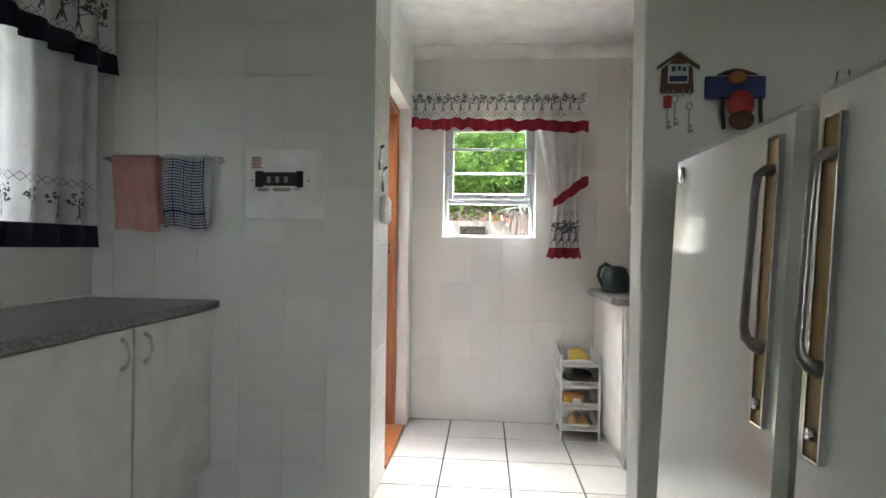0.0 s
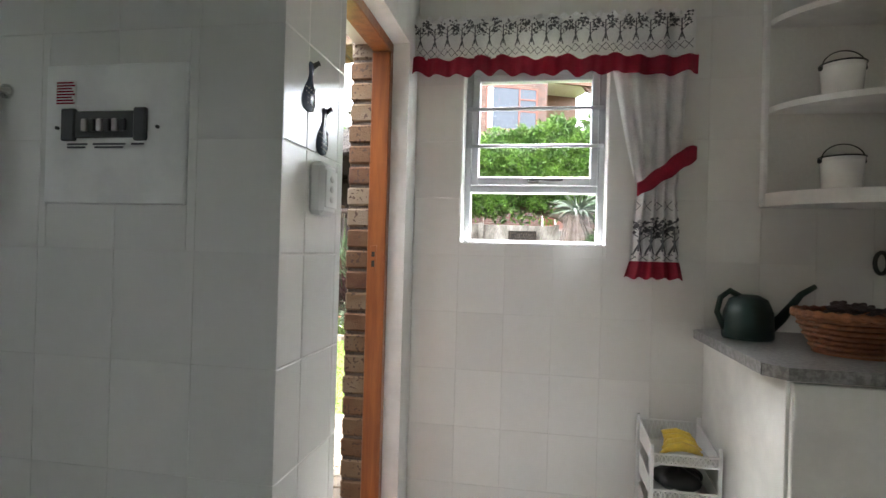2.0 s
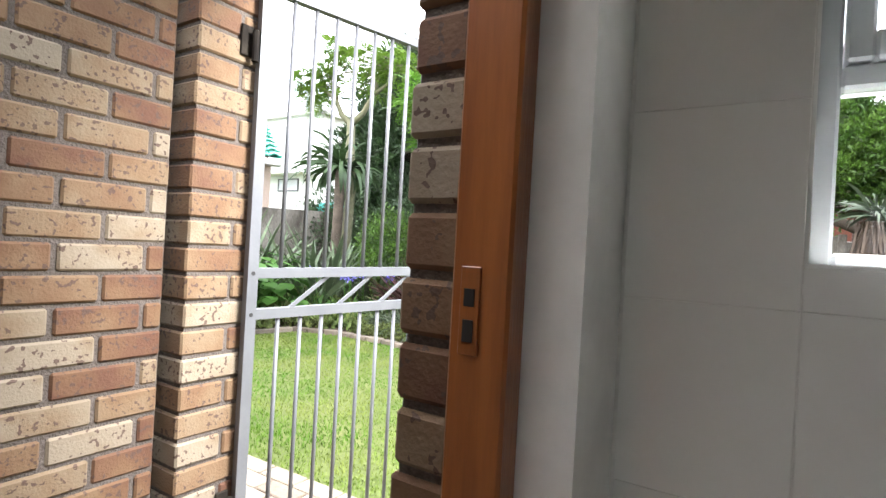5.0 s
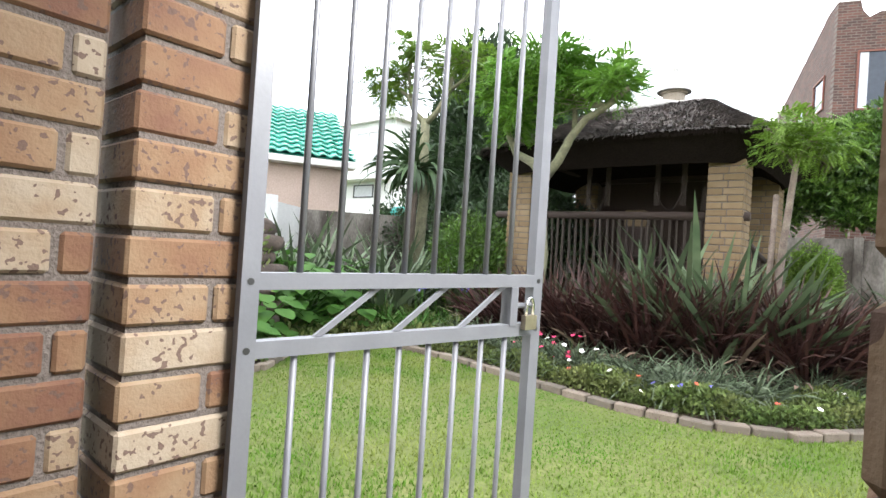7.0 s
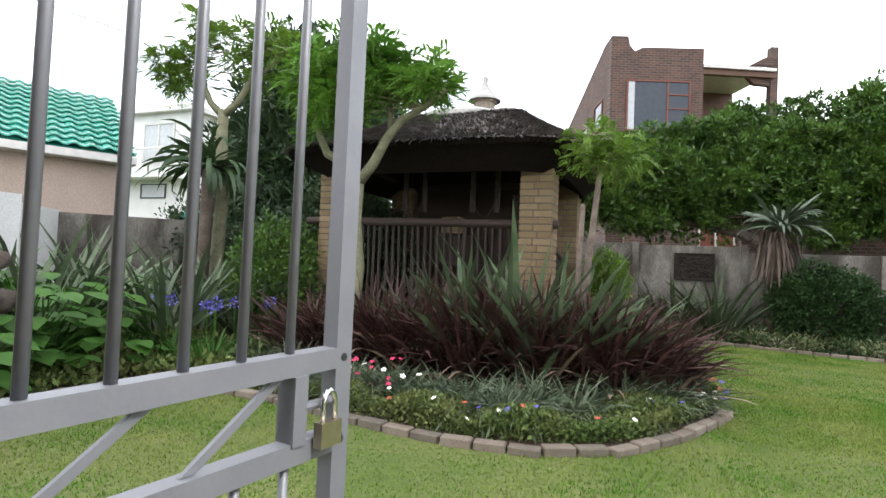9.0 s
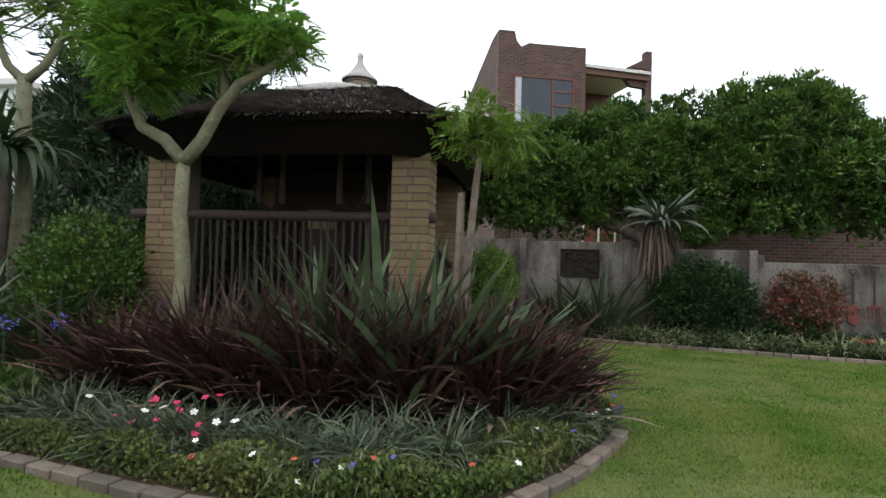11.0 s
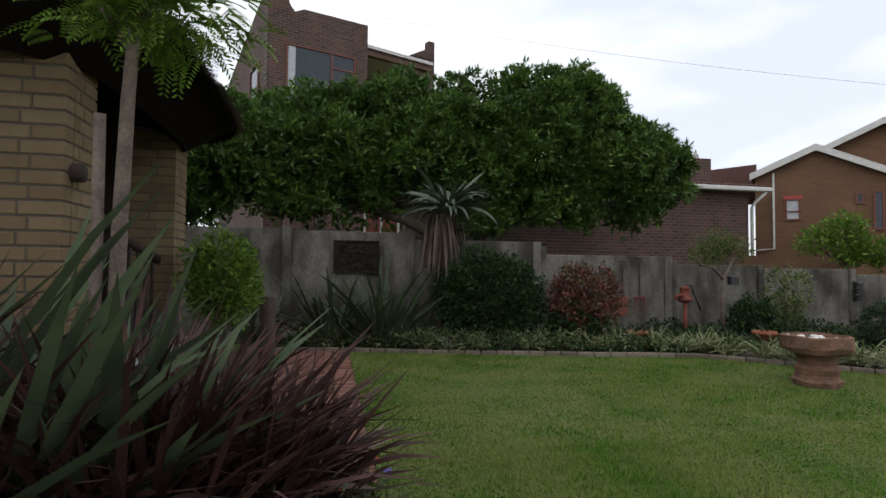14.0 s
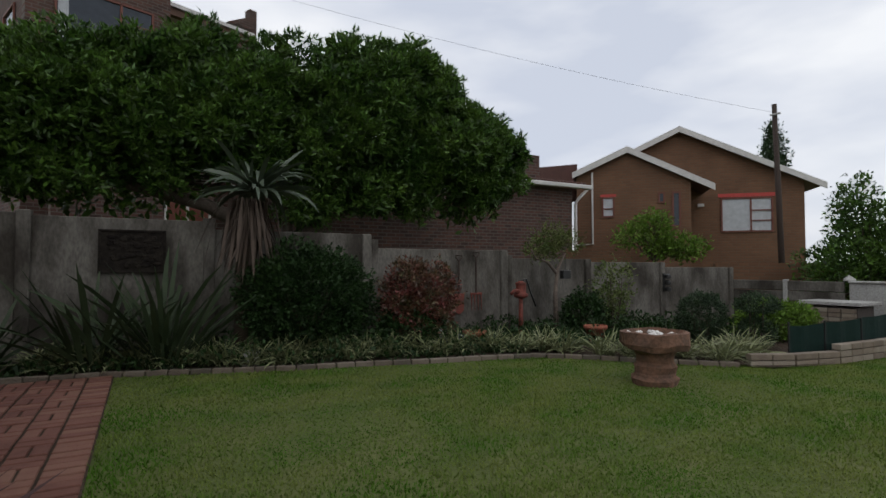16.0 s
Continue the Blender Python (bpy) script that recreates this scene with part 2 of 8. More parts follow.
M_BRICK = brick_mat("speckled_face_brick", [(0.095, 0.04, 0.022), (0.13, 0.068, 0.034), (0.16, 0.1, 0.055), (0.18, 0.128, 0.08), (0.22, 0.178, 0.13)], 0.9)
M_MORTAR = mat("grey_mortar", (0.112, 0.092, 0.08), 0.95, bump=0.6, fine=140)
M_LAPABRICK = brick_mat("sand_coloured_brick", [(0.1381, 0.0921, 0.046), (0.1658, 0.1151, 0.0576), (0.1934, 0.1381, 0.076)], 0.1)
M_PAVER = brick_mat("red_brick_paver", [(0.117, 0.0429, 0.0289), (0.1638, 0.0663, 0.0445), (0.195, 0.0936, 0.0624)], 0.2)
M_SANDPAVER = brick_mat("weathered_tan_brick", [(0.156, 0.1209, 0.0897), (0.2184, 0.1755, 0.1287), (0.2652, 0.2262, 0.1755)], 0.3)
M_EDGEBRICK = brick_mat("dark_edging_brick", [(0.085, 0.0723, 0.0553), (0.136, 0.1062, 0.0808), (0.187, 0.153, 0.119)], 0.5)
M_GALV = mat("galvanised_steel", (0.1253, 0.1276, 0.1392), 0.45, (0.1021, 0.1044, 0.116), 9, 0.4, 0.04, 120, metal=0.1)
M_BRASS = mat("brass_padlock", (0.5, 0.43, 0.32), 0.35, metal=1.0)
M_LAWN = mat("lawn_soil", (0.07, 0.1, 0.025), 0.95, (0.12, 0.13, 0.045), 1.4, 0.5, 0.7, 45, spec=0.2)
M_GRASS = mat("grass_blade", (0.07, 0.155, 0.014), 0.8, (0.17, 0.21, 0.05), 1.5, 0.75, 0.0, vary=0.08, per="island", trans=0.3, spec=0.12)
M_SOIL = mat("bed_soil", (0.039, 0.025, 0.0172), 0.95, (0.0663, 0.0468, 0.0312), 6, 0.5, 0.9, 40, spec=0.2)
M_CONCRETE = mat("weathered_concrete", (0.156, 0.1443, 0.1248), 0.9, (0.0468, 0.0406, 0.0328), 2.4, 0.75, 0.5, 35, stretch=(1, 1, 0.45), spec=0.2)
M_CONCRETEPALE = mat("pale_painted_concrete", (0.4056, 0.3978, 0.3744), 0.85, (0.2964, 0.2886, 0.2652), 2.0, 0.4, 0.3, 35)
M_THATCH = mat("grey_brown_thatch", (0.1188, 0.1074, 0.1018), 0.95, (0.2714, 0.2432, 0.2205), 5, 0.5, 0.3, 70, vary=0.45, per="island", spec=0.2)
# near-black copy of the thatch: the shade under the roof is in its colour
M_THATCHSHADED = mat("thatch_underside", (0.016, 0.012, 0.01), 0.95, bump=0.6, fine=50, spec=0.05)
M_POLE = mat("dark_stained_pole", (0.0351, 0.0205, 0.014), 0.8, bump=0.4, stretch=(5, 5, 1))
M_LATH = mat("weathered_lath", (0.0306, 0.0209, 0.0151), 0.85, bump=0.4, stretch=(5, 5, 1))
M_BARK = mat("pale_smooth_bark", (0.1716, 0.1677, 0.0975), 0.85, (0.1092, 0.1053, 0.0624), 9, 0.5, 0.5, 40)
M_BARKDARK = mat("rough_brown_bark", (0.1014, 0.078, 0.0585), 0.9, (0.0585, 0.0429, 0.0312), 7, 0.5, 0.7, 30)
M_STEMGREY = mat("grey_stem", (0.195, 0.156, 0.1248), 0.9, (0.117, 0.0858, 0.0702), 12, bump=0.5)
M_LEAF = mat("hedge_leaf", (0.027, 0.07, 0.011), 0.42, (0.09, 0.165, 0.025), 2.2, 0.5, 0.0, vary=0.6, per="island", trans=0.25, spec=0.35)
M_LEAFBRIGHT = mat("feathery_bright_leaf", (0.0673, 0.1749, 0.0198), 0.5, (0.1166, 0.2242, 0.0314), 2, 0.5, 0.0, vary=0.4, per="island", trans=0.35, spec=0.2)
M_LEAFDARK = mat("dark_conifer_leaf", (0.018, 0.042, 0.014), 0.6, (0.036, 0.07, 0.02), 2, 0.5, 0.0, vary=0.45, per="island", trans=0.15)
M_BUSH = mat("clipped_bush_leaf", (0.015, 0.0374, 0.0105), 0.5, (0.0262, 0.0561, 0.0135), 3, 0.5, 0.0, vary=0.45, per="island", trans=0.15, spec=0.2)
M_LIME = mat("lime_green_leaf", (0.0877, 0.1681, 0.019), 0.5, (0.1316, 0.212, 0.0329), 3, 0.5, 0.0, vary=0.4, per="island", trans=0.3, spec=0.2)
M_FLAXRED = mat("bronze_flax_blade", (0.0351, 0.0164, 0.0152), 0.5, (0.0702, 0.0328, 0.0269), 4, 0.5, 0.0, vary=0.5, per="island", trans=0.1, spec=0.25)
M_FLAXPALE = mat("dry_flax_blade", (0.234, 0.1716, 0.1248), 0.6, (0.156, 0.1014, 0.0702), 5, vary=0.35, per="island", trans=0.1)
M_FLAXGREEN = mat("grey_green_flax_blade", (0.0488, 0.078, 0.039), 0.45, (0.0975, 0.1268, 0.0682), 5, 0.5, 0.0, vary=0.4, per="object", trans=0.15, spec=0.2)
M_FLAXDARK = mat("dark_flax_blade", (0.0273, 0.0429, 0.0203), 0.5, (0.0468, 0.0663, 0.0312), 5, 0.5, 0.0, vary=0.35, per="island", trans=0.1, spec=0.2)
M_LIRIOPE = mat("silver_green_strap_leaf", (0.055, 0.08, 0.042), 0.5, (0.12, 0.145, 0.095), 4, 0.5, 0.0, vary=0.5, per="island", trans=0.2, spec=0.2)
M_TURF = mat("yellow_green_strap_leaf", (0.156, 0.1794, 0.078), 0.5, (0.2652, 0.2808, 0.156), 4, 0.5, 0.0, vary=0.45, per="island", trans=0.2, spec=0.2)
M_GROUNDLEAF = mat("ground_cover_leaf", (0.0659, 0.1115, 0.0264), 0.6, (0.1318, 0.147, 0.0486), 3, 0.5, 0.0, vary=0.45, per="island", trans=0.2, spec=0.2)
M_BIGLEAF = mat("broad_soft_leaf", (0.0365, 0.1061, 0.0159), 0.6, (0.0597, 0.1392, 0.0232), 6, 0.5, 0.0, vary=0.3, per="island", trans=0.3, spec=0.2)
M_ALOE = mat("blue_grey_aloe_leaf", (0.0445, 0.0655, 0.0398), 0.5, (0.0702, 0.0913, 0.0562), 6, 0.5, 0.0, vary=0.3, per="island")
M_DRYALOE = mat("dry_aloe_leaf", (0.0811, 0.0568, 0.0406), 0.85, (0.0487, 0.0324, 0.0223), 6, 0.5, 0.0, vary=0.4, per="island")
M_REDLEAF = mat("red_tipped_leaf", (0.156, 0.0351, 0.0312), 0.5, (0.078, 0.0702, 0.0273), 5, 0.7, 0.0, vary=0.45, per="island", trans=0.2)
M_PETALWHITE = mat("white_petal", (0.8, 0.78, 0.74), 0.6, bump=0.0)
M_PETALRED = mat("crimson_petal", (0.55, 0.02, 0.1), 0.6, bump=0.0, vary=0.3, per="island")
M_PETALBLUE = mat("violet_petal", (0.1, 0.08, 0.4), 0.6, bump=0.0)
M_PETALORANGE = mat("orange_red_petal", (0.45, 0.07, 0.03), 0.6, bump=0.0)
M_IRON = mat("rusty_red_iron", (0.2016, 0.0403, 0.0252), 0.75, (0.1008, 0.0303, 0.0201), 15, bump=0.4)
M_IRONBLACK = mat("black_iron_relief", (0.012, 0.01, 0.009), 0.8, spec=0.06, bump=0.5, fine=30, scale=12, second=(0.03, 0.025, 0.02))
M_TERRACOTTA = mat("terracotta", (0.32, 0.1, 0.055), 0.8, bump=0.3)
M_STONE = mat("rough_red_stone", (0.1845, 0.0959, 0.059), 0.95, (0.0959, 0.0554, 0.0369), 9, 0.6, 0.8, 30)
M_ROCK = mat("weathered_brown_rock", (0.1014, 0.0741, 0.0585), 0.95, (0.0429, 0.0328, 0.0265), 7, 0.55, 0.9, 28)
M_GREENROOF = mat("glazed_green_roof_tile", (0.0144, 0.216, 0.144), 0.25, (0.0288, 0.2736, 0.1944), 3, 0.5, 0.05, vary=0.1, per="island")
M_PINKPLASTER = mat("pale_pink_plaster", (0.4056, 0.312, 0.2574), 0.9, (0.351, 0.273, 0.2262), 1.5, 0.4, 0.2, 30)
M_WHITEPLASTER = mat("white_plaster", (0.66, 0.66, 0.64), 0.85, (0.55, 0.55, 0.53), 1.2, 0.4, 0.15, 30)
M_GUTTER = mat("white_gutter_paint", (0.589, 0.57, 0.5415), 0.5, bump=0.03)
M_TURQ = mat("turquoise_plastic_tank", (0.02, 0.3, 0.25), 0.4)
M_DARKGLASS = mat("dark_window_glass", (0.039, 0.0484, 0.0624), 0.12, bump=0.0, spec=0.3)
M_NET = mat("white_net_curtain", (0.468, 0.4836, 0.4992), 0.8, bump=0.05)
M_REDFRAME = mat("red_brown_window_frame", (0.156, 0.0468, 0.0273), 0.6)
M_BROWNROOF = mat("brown_roof_tile", (0.1014, 0.0429, 0.0312), 0.7, bump=0.4)
M_SHADECLOTH = mat("dark_green_shade_net", (0.01, 0.028, 0.022), 0.95, bump=0.4, fine=120, spec=0.2)
M_RUSTPOLE = mat("brown_timber_pole", (0.05, 0.033, 0.025), 0.85, bump=0.5, stretch=(4, 4, 1))
M_WIRE = mat("black_cable", (0.03, 0.03, 0.03), 0.6)
M_BH_X = far_brick("red_brown_brick", (0.104, 0.047, 0.034), (0.05, 0.028, 0.022), (0.11, 0.09, 0.076), "x")
M_BH_Y = far_brick("red_brown_brick_side", (0.1, 0.046, 0.034), (0.05, 0.028, 0.022), (0.105, 0.086, 0.074), "y")
M_RH = far_brick("golden_brown_brick", (0.156, 0.078, 0.0406), (0.1287, 0.0624, 0.0328), (0.1248, 0.078, 0.0468), "x")
M_PURPLE = mat("grey_violet_pot", (0.12, 0.11, 0.17), 0.6)

M_GLASS = bpy.data.materials.new("clear_window_glass")
M_GLASS.use_nodes = True
_n, _l = M_GLASS.node_tree.nodes, M_GLASS.node_tree.links
_n.clear()
_o, _t, _g, _m, _f = (_n.new(k) for k in ("ShaderNodeOutputMaterial", "ShaderNodeBsdfTransparent", "ShaderNodeBsdfGlossy", "ShaderNodeMixShader", "ShaderNodeFresnel"))
_g.inputs["Roughness"].default_value = 0.01
_f.inputs["IOR"].default_value = 1.18
_l.new(_f.outputs[0], _m.inputs[0]); _l.new(_t.outputs[0], _m.inputs[1]); _l.new(_g.outputs[0], _m.inputs[2]); _l.new(_m.outputs[0], _o.inputs[0])

# ---- geometry helpers ----
ORIGIN = {}


class G:
    """A growing mesh: vertices and faces in world metres."""

    def __init__(self):
        self.v, self.f = [], []

    def add(self, vs, fs):
        k = len(self.v)
        self.v.extend(tuple(p) for p in vs)
        self.f.extend(tuple(i + k for i in q) for q in fs)
        return self

    def box(self, x0, y0, z0, x1, y1, z1, c=0.0):
        x0, x1 = min(x0, x1), max(x0, x1)
        y0, y1 = min(y0, y1), max(y0, y1)
        z0, z1 = min(z0, z1), max(z0, z1)
        if c <= 0:
            return self.add([(x0, y0, z0), (x1, y0, z0), (x1, y1, z0), (x0, y1, z0), (x0, y0, z1), (x1, y0, z1), (x1, y1, z1), (x0, y1, z1)],
                            [(0, 3, 2, 1), (4, 5, 6, 7), (0, 1, 5, 4), (1, 2, 6, 5), (2, 3, 7, 6), (3, 0, 4, 7)])
        c = min(c, (x1 - x0) * 0.45, (y1 - y0) * 0.45, (z1 - z0) * 0.45)
        rings = []
        for z, i in ((z0, c), (z0 + c, 0), (z1 - c, 0), (z1, c)):
            a, b, d, e = x0 + i, x1 - i, y0 + i, y1 - i
            if i:
                rings.append([(a, d, z), (b, d, z), (b, d, z), (b, e, z), (b, e, z), (a, e, z), (a, e, z), (a, d, z)])
            else:
                rings.append([(a + c, d, z), (b - c, d, z), (b, d + c, z), (b, e - c, z), (b - c, e, z), (a + c, e, z), (a, e - c, z), (a, d + c, z)])
        vs = [p for r in rings for p in r]
        fs = [(0, 5, 3, 1), (24, 25, 27, 29)]
        for k in range(3):
            for j in range(8):
                fs.append((8 * k + j, 8 * k + (j + 1) % 8, 8 * k + 8 + (j + 1) % 8, 8 * k + 8 + j))
        return self.add(vs, fs)

    def tube(self, pts, radii, n=8, caps=True):
        pts = [Vector(p) for p in pts]
        if not hasattr(radii, "__len__"):
            radii = [radii] * len(pts)
        vs, fs = [], []
        ref = None
        for i, p in enumerate(pts):
            d = (pts[min(i + 1, len(pts) - 1)] - pts[max(i - 1, 0)]).normalized()
            if ref is None or abs(ref.dot(d)) > 0.95:
                ref = Vector((0, 0, 1)) if abs(d.z) < 0.9 else Vector((1, 0, 0))
            s = d.cross(ref).normalized()
            u = s.cross(d).normalized()
            ref = u
            for j in range(n):
                a = 2 * math.pi * j / n
                vs.append(p + (s * math.cos(a) + u * math.sin(a)) * radii[i])
        for i in range(len(pts) - 1):
            for j in range(n):
                fs.append((i * n + j, i * n + (j + 1) % n, (i + 1) * n + (j + 1) % n, (i + 1) * n + j))
        if caps:
            fs.append(tuple(range(n - 1, -1, -1)))
            fs.append(tuple(range((len(pts) - 1) * n, len(pts) * n)))
        return self.add(vs, fs)

    def lathe(self, profile, at, n=24, a0=0.0, a1=2 * math.pi):
        full = abs(a1 - a0 - 2 * math.pi) < 1e-6
        m = n if full else n + 1
        vs, fs = [], []
        for r, z in profile:
            for j in range(m):
                a = a0 + (a1 - a0) * j / n
                vs.append((at[0] + r * math.cos(a), at[1] + r * math.sin(a), at[2] + z))
        for i in range(len(profile) - 1):
            for j in range(n):
                k = (j + 1) % m
                fs.append((i * m + j, i * m + k, (i + 1) * m + k, (i + 1) * m + j))
        return self.add(vs, fs)

    def prism(self, poly, h0, h1, to=lambda a, b, h: (a, b, h)):
        n = len(poly)
        vs = [to(a, b, h0) for a, b in poly] + [to(a, b, h1) for a, b in poly]
        fs = [tuple(range(n - 1, -1, -1)), tuple(range(n, 2 * n))] + [(i, (i + 1) % n, n + (i + 1) % n, n + i) for i in range(n)]
        return self.add(vs, fs)

    def grid(self, fn, nu, nv):
        vs = [fn(i / nu, j / nv) for j in range(nv + 1) for i in range(nu + 1)]
        fs = [(j * (nu + 1) + i, j * (nu + 1) + i + 1, (j + 1) * (nu + 1) + i + 1, (j + 1) * (nu + 1) + i) for j in range(nv) for i in range(nu)]
        return self.add(vs, fs)

    def ball(self, at, r, n=10):
        rx, ry, rz = r if hasattr(r, "__len__") else (r, r, r)
        return self.grid(lambda u, w: (at[0] + rx * math.sin(math.pi * w) * math.cos(2 * math.pi * u), at[1] + ry * math.sin(math.pi * w) * math.sin(2 * math.pi * u), at[2] + rz * math.cos(math.pi * w)), n, n // 2 + 1)


def mesh_of(name, g, material, origin=(0, 0, 0), smooth=False):
    me = bpy.data.meshes.new(name)
    o = np.array(origin, dtype=np.float32)
    v = np.asarray(g.v, dtype=np.float32).reshape(-1, 3) - o
    me.from_pydata(v, [], g.f) if len(g.f) < 20000 else fast_faces(me, v, g.f)
    me.materials.append(material)
    me.update()
    if smooth:
        me.shade_smooth()
    return me


def fast_faces(me, v, faces):
    counts = np.array([len(q) for q in faces], dtype=np.int32)
    loops = np.concatenate([np.asarray(q, dtype=np.int32) for q in faces])
    raw_mesh(me, v, loops, counts)


def raw_mesh(me, v, loops, counts):
    me.vertices.add(len(v)); me.vertices.foreach_set("co", np.ascontiguousarray(v, dtype=np.float32).ravel())
    me.loops.add(len(loops)); me.loops.foreach_set("vertex_index", loops.astype(np.int32))
    starts = np.concatenate([[0], np.cumsum(counts)[:-1]]).astype(np.int32)
    me.polygons.add(len(counts)); me.polygons.foreach_set("loop_start", starts)
    me.update(calc_edges=True)


def thing(name, at, label, category, group="", kind=""):
    ob = new(name)
    ob.location = at
    ob.empty_display_size = 0.1
    ORIGIN[ob.name] = Vector(at)
    return tagged(ob, label, category, group, kind)


def part(name, g, material, parent, label="", smooth=False):
    o = ORIGIN[parent.name]
    ob = new(name, mesh_of(name, g, material, o, smooth))
    ob.parent = parent
    ORIGIN[ob.name] = o
    return tagged(ob, label)


def single(name, g, material, label, category, group="", kind="", smooth=False, at=(0, 0, 0)):
    ob = new(name, mesh_of(name, g, material, at, smooth))
    ob.location = at
    ORIGIN[ob.name] = Vector(at)
    return tagged(ob, label, category, group, kind)


def structure(name, g, material, label):
    return single(name, g, material, label, "structure", kind="structure")


PIECES = {}


def piece(name, size, material, parent, m, chamfer=0.003):
    """One small block of a wall or floor, of a shared mesh, centred at m."""
    key = (name, tuple(round(s, 3) for s in size), material.name)
    if key not in PIECES:
        x, y, z = (s / 2 for s in size)
        PIECES[key] = mesh_of(name, G().box(-x, -y, -z, x, y, z, chamfer), material)
    ob = new(name, PIECES[key])
    ob.parent = parent
    ob.matrix_basis = Matrix.Translation(-ORIGIN[parent.name]) @ m
    return ob


def cut(rects, hole):
    """Rectangles (u0, v0, u1, v1) with the hole cut out of them."""
    out = []
    a, b, c, d = hole
    for u0, v0, u1, v1 in rects:
        if u1 <= a or u0 >= c or v1 <= b or v0 >= d:
            out.append((u0, v0, u1, v1))
            continue
        if u0 < a: out.append((u0, v0, a, v1))
        if u1 > c: out.append((c, v0, u1, v1))
        m0, m1 = max(u0, a), min(u1, c)
        if v0 < b: out.append((m0, v0, m1, b))
        if v1 > d: out.append((m0, d, m1, v1))
    return out


def tiles(name, parent, material, to, u_range, v_range, start, pitch, joint, thick, holes=(), chamfer=0.0015, bed=None):
    """Tiles over a rectangle of a plane; to(u, v) gives the pose of a tile's centre, whose x runs along u, z along v, y into the wall."""
    u_lines = [start[0] + k * pitch[0] for k in range(-60, 60)]
    v_lines = [start[1] + k * pitch[1] for k in range(-60, 60)]
    for u0 in u_lines:
        for v0 in v_lines:
            r = (max(u0, u_range[0]), max(v0, v_range[0]), min(u0 + pitch[0], u_range[1]), min(v0 + pitch[1], v_range[1]))
            if r[2] - r[0] < 0.012 or r[3] - r[1] < 0.012:
                continue
            rs = [r]
            for h in holes:
                rs = cut(rs, h)
            for a, b, c, d in rs:
                if c - a < 0.012 or d - b < 0.012:
                    continue
                piece(name, (c - a - joint, thick, d - b - (joint if bed is None else bed)), material, parent, to((a + c) / 2, (b + d) / 2), chamfer)


def bricks(parent, material, to, length, z0, z1, shift=0.0, size=(0.222, 0.1, 0.073), joint=0.012, seed=1, name="brick", skip=lambda u, z: False):
    """Running bond: to(u, z) gives the pose of a brick's centre, u along the wall."""
    rnd = random.Random(seed)
    row, z = 0, z0
    while z + size[2] <= z1 + 0.02:
        u = -((size[0] + joint) / 2 if row % 2 else 0) - shift
        while u < length:
            a, b = max(u, 0), min(u + size[0], length)
            if b - a > 0.03 and not skip((a + b) / 2, z + size[2] / 2):
                jitter = pose(0, rnd.uniform(-0.002, 0.002), 0, rnd.uniform(-0.6, 0.6), rnd.uniform(-0.4, 0.4), 0)
                piece(name, (round(b - a, 2), size[1], size[2]), material, parent, to((a + b) / 2, z + size[2] / 2) @ jitter, 0.006)
            u += size[0] + joint
        z += size[2] + joint
        row += 1


# ---- plants ----
def leaves(points, normals, size, ratio=0.5, seed=1, fold=0.15, tilt=0.7):
    """Many small leaves, four corners each, round the points given. Returns vertices, loops, counts."""
    r = np.random.RandomState(seed)
    n = len(points)
    d = normals + r.normal(0, tilt, (n, 3))
    d /= np.linalg.norm(d, axis=1)[:, None] + 1e-9
    s = np.cross(d, r.normal(0, 1, (n, 3)))
    s /= np.linalg.norm(s, axis=1)[:, None] + 1e-9
    w = np.cross(d, s)
    L = size * r.uniform(0.6, 1.35, (n, 1))
    v = np.stack([points - d * 0.0, points + d * L * 0.5 + s * L * ratio * 0.5 + w * L * fold, points + d * L, points + d * L * 0.5 - s * L * ratio * 0.5 + w * L * fold], axis=1)
    return v.reshape(-1, 3), np.arange(4 * n), np.full(n, 4)


